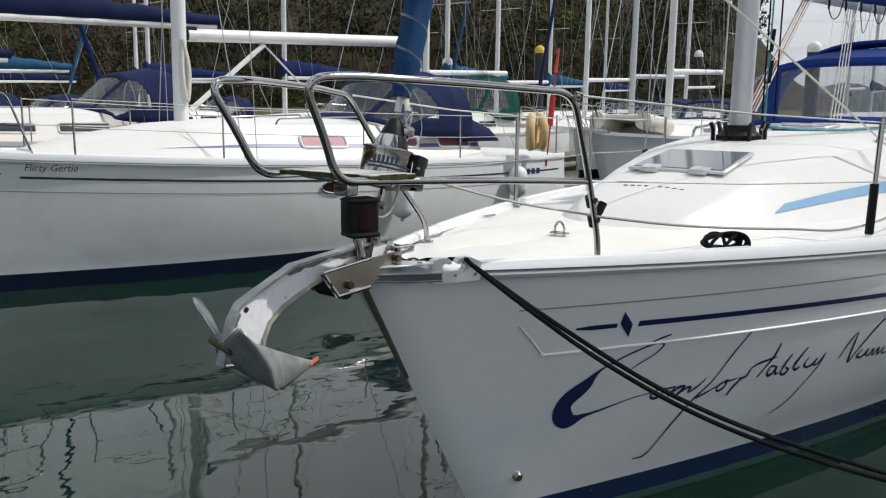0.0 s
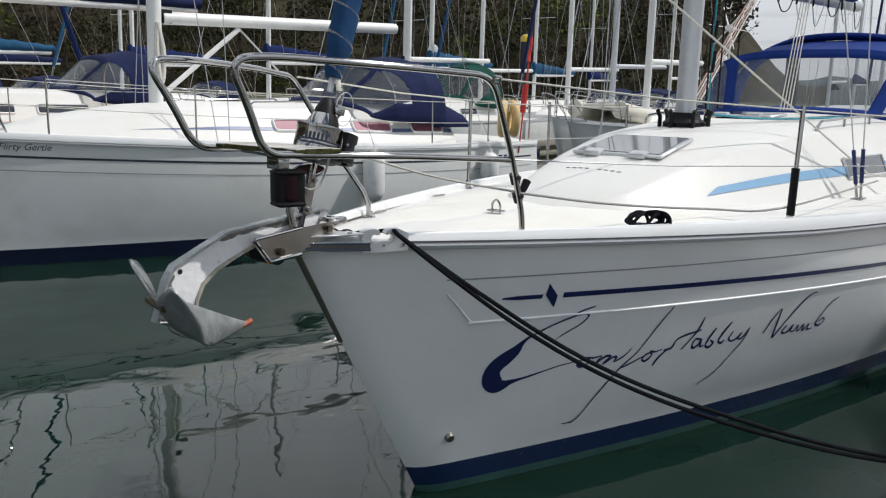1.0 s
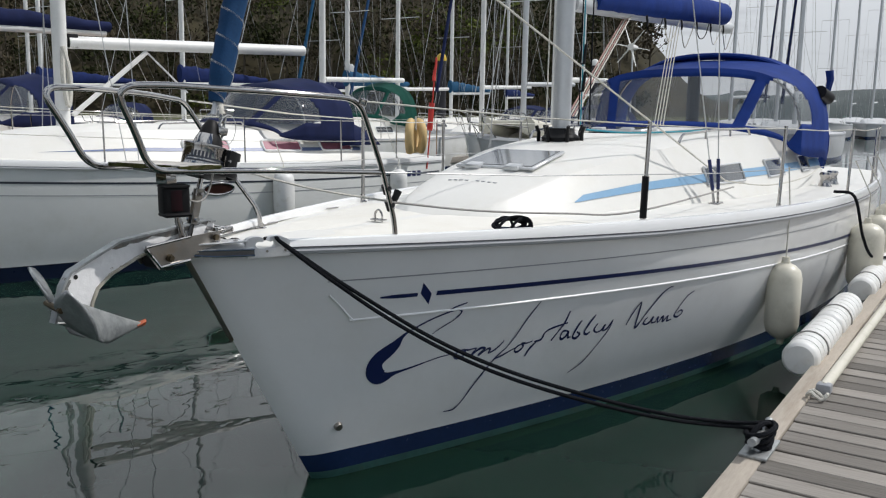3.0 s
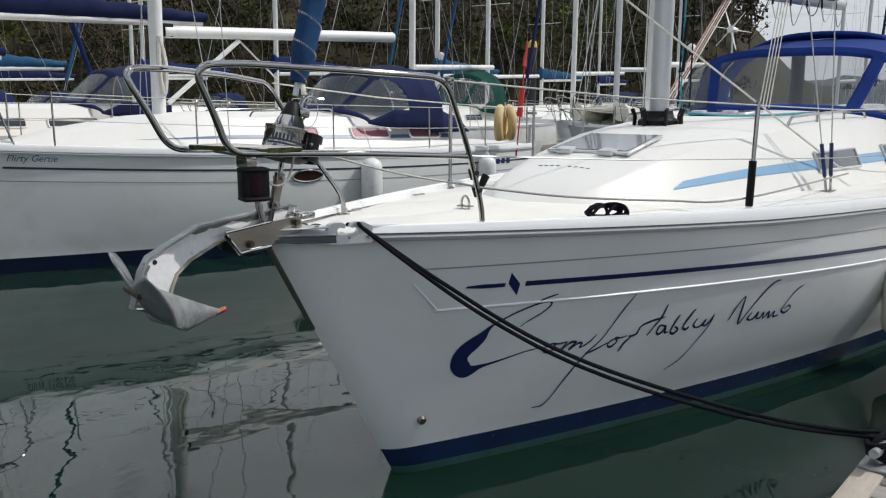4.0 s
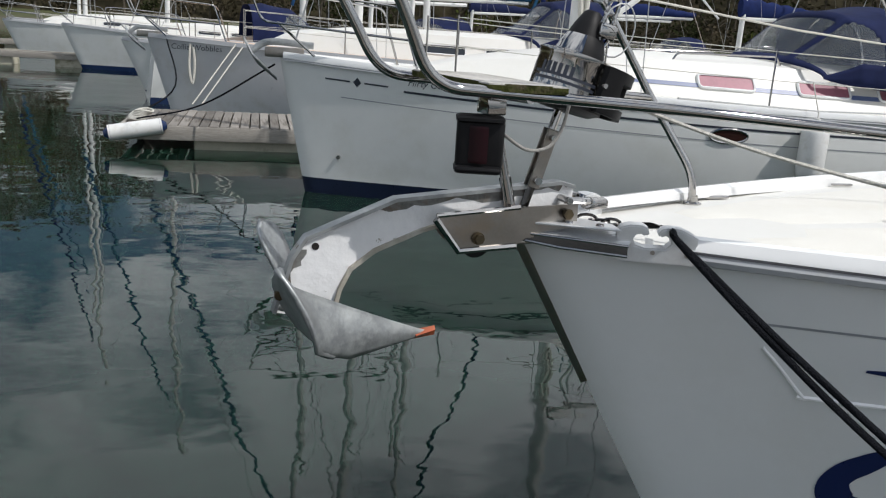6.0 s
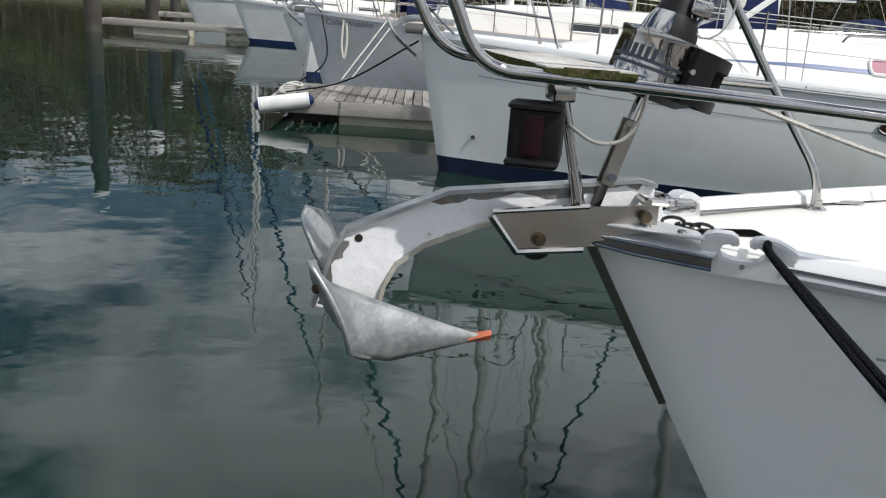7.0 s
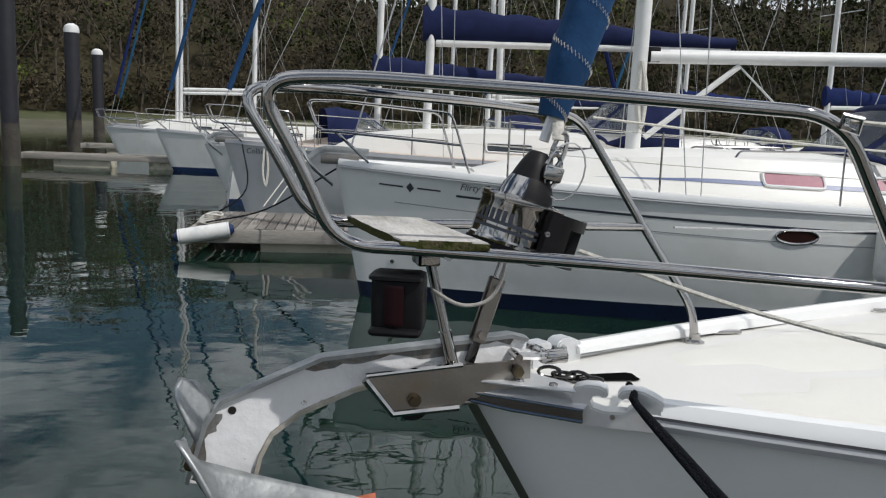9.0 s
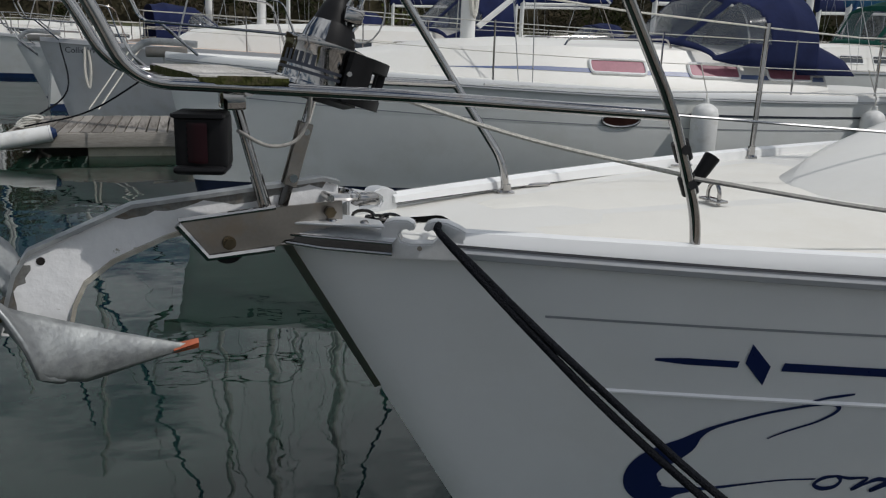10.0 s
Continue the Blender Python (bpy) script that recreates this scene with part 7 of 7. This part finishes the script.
def ground():
    bm = bmesh.new()
    radii = (70, 78, 84, 88, 92, 96, 104, 114, 128, 150, 200, 300)
    grid, N = [], 150
    for i in range(N + 1):
        az = 14 + 150 * i / N
        grid.append([(r * math.cos(radians(az)), r * math.sin(radians(az)), hill_z(az, r) + (noise.noise((r * 0.08, az * 0.4, 0)) * 0.8 if r > 92 else noise.noise((r * 0.3, az, 3)) * 0.12)) for r in radii])
    V = sheet(bm, grid)
    bm.faces.ensure_lookup_table()
    per = len(radii) - 1
    for i, f in enumerate(bm.faces):
        k = i % per
        f.material_index = 1 if k < 2 else 2 if k < 4 else 0
    tagged(finish("ground", bm, [HILL, MUD, GRASS]), "muddy foreshore and grassy bank under a wooded hillside", "hillside", kind="structure")
    # low land beyond the open water
    bm = bmesh.new()
    grid = []
    for i in range(90):
        az = radians(-60 + 90 * i / 89)
        row = []
        for r, z in ((760, -1), (780, 8), (860, 17 + 4 * math.sin(i * 0.7) + 2 * math.sin(i * 1.9)), (1000, 22 + 5 * math.sin(i * 0.31))):
            row.append((r * math.cos(az), r * math.sin(az), z))
        grid.append(row)
    sheet(bm, grid)
    tagged(finish("backdrop", bm, FAR_LAND), "low far wooded shore across the water", "hills", kind="structure")


ground()


def woods():
    """Early-spring wood: crowns of small twig and leaf sprays on limbed trunks."""
    rng = np.random.default_rng(4)
    verts, faces, mats = [], [], []
    tv, tf = [], []

    def limb(a, b, r0, r1, n=5):
        a, b = np.array(a), np.array(b)
        d = b - a
        d = d / np.linalg.norm(d)
        s = np.cross(d, [0.3, 0.8, 0.5])
        s /= np.linalg.norm(s)
        o = np.cross(d, s)
        i0 = len(tv)
        for p, r in ((a, r0), (b, r1)):
            for k in range(n):
                t = 2 * math.pi * k / n
                tv.append(tuple(p + (s * math.cos(t) + o * math.sin(t)) * r))
        for k in range(n):
            tf.append((i0 + k, i0 + (k + 1) % n, i0 + n + (k + 1) % n, i0 + n + k))
    count = 0
    for ring, (r0, r1, num, size) in enumerate(((90, 95, 170, 0.85), (95, 108, 240, 1.0), (108, 130, 240, 1.15), (130, 175, 200, 1.5))):
        for j in range(num):
            az = 19.5 + 126 * (j + rng.random()) / num
            r = rng.uniform(r0, r1)
            x, y = r * math.cos(radians(az)), r * math.sin(radians(az))
            z = hill_z(az, r)
            edge = min(1.0, 0.7 + (az - 19.5) / 6)
            H = rng.uniform(6.0, 10.5) * edge * (0.75 if ring == 0 else 1.0)
            R = H * rng.uniform(0.30, 0.42)
            # paler brown crowns past 84 degrees, darker olive before: sunlit and dimmer slopes by colour
            kind = rng.choice(3, p=(0.82, 0.13, 0.05) if az > 84 else (0.40, 0.48, 0.12))
            if ring == 0 and rng.random() < 0.45:
                H, R = H * 0.4, R * 0.9
            limb((x, y, z - 0.5), (x + rng.normal() * 0.3, y, z + H * 0.6), 0.16 * size, 0.09 * size)
            for k in range(4):
                t = rng.uniform(0, 6.28)
                limb((x, y, z + H * rng.uniform(0.25, 0.55)), (x + R * 0.8 * math.cos(t), y + R * 0.8 * math.sin(t), z + H * rng.uniform(0.6, 0.95)), 0.07 * size, 0.03)
            sub = 9
            for c in range(sub):
                u = rng.normal(size=3)
                u /= np.linalg.norm(u)
                cc = np.array((x, y, z + H * 0.60)) + u * np.array((R, R, H * 0.36)) * rng.uniform(0.35, 1.0)
                cr = R * rng.uniform(0.28, 0.5)
                n = int((26 if ring < 2 else 17) * (1 if kind else 0.9))
                P = cc + rng.normal(size=(n, 3)) * cr * 0.55
                A = rng.normal(size=(n, 3))
                B = rng.normal(size=(n, 3))
                A /= np.linalg.norm(A, axis=1)[:, None]
                B -= A * (A * B).sum(1)[:, None]
                B /= np.linalg.norm(B, axis=1)[:, None]
                w = rng.uniform(0.12, 0.32, size=(n, 1)) * size
                h = w * rng.uniform(0.35, 1.0, size=(n, 1))
                for p, a, b in zip(P, A * w, B * h):
                    i0 = len(verts)
                    verts.extend((tuple(p - a), tuple(p + b), tuple(p + a), tuple(p - b * 0.7)))
                    faces.append((i0, i0 + 1, i0 + 2, i0 + 3))
                    mats.append(kind)
    me = bpy.data.meshes.new("woodland")
    me.from_pydata(verts, [], faces)
    for m in (LEAF_BROWN, LEAF_OLIVE, LEAF_SPRING):
        me.materials.append(m)
    me.polygons.foreach_set("material_index", np.array(mats, dtype=np.int32))
    w = new("woodland", me)
    tagged(w, "dense early-spring woodland with brown twigs and few green crowns", "woodland", kind="stuff")
    me = bpy.data.meshes.new("tree_trunks")
    me.from_pydata(tv, [], tf)
    me.materials.append(BARK)
    tagged(new("tree_trunks", me), "slender bare trunks and limbs in the wood", "woodland", kind="stuff")


woods()


# ---- planks of the walkways ----
def lay_planks(parent, x0, x1, pitch, me, yy, z):
    n = int((x1 - x0) / pitch)
    r = random.Random(9)
    for k in range(n):
        ob = new("plank", me)
        ob.parent = parent
        ob.location = (x0 + (k + 0.5) * pitch, yy + r.uniform(-0.006, 0.006), z + r.uniform(-0.003, 0.003))
        ob.rotation_euler = (0, r.uniform(-0.008, 0.008), r.uniform(-0.004, 0.004))


lay_planks(PONTOON, -13.95, 26.0, 0.138, plank_mesh(0.123, 2.29), -4.39, 0.388)
lay_planks(FINGER, 0.02, 12.4, 0.135, plank_mesh(0.118, 2.0), 0.0, 0.302)
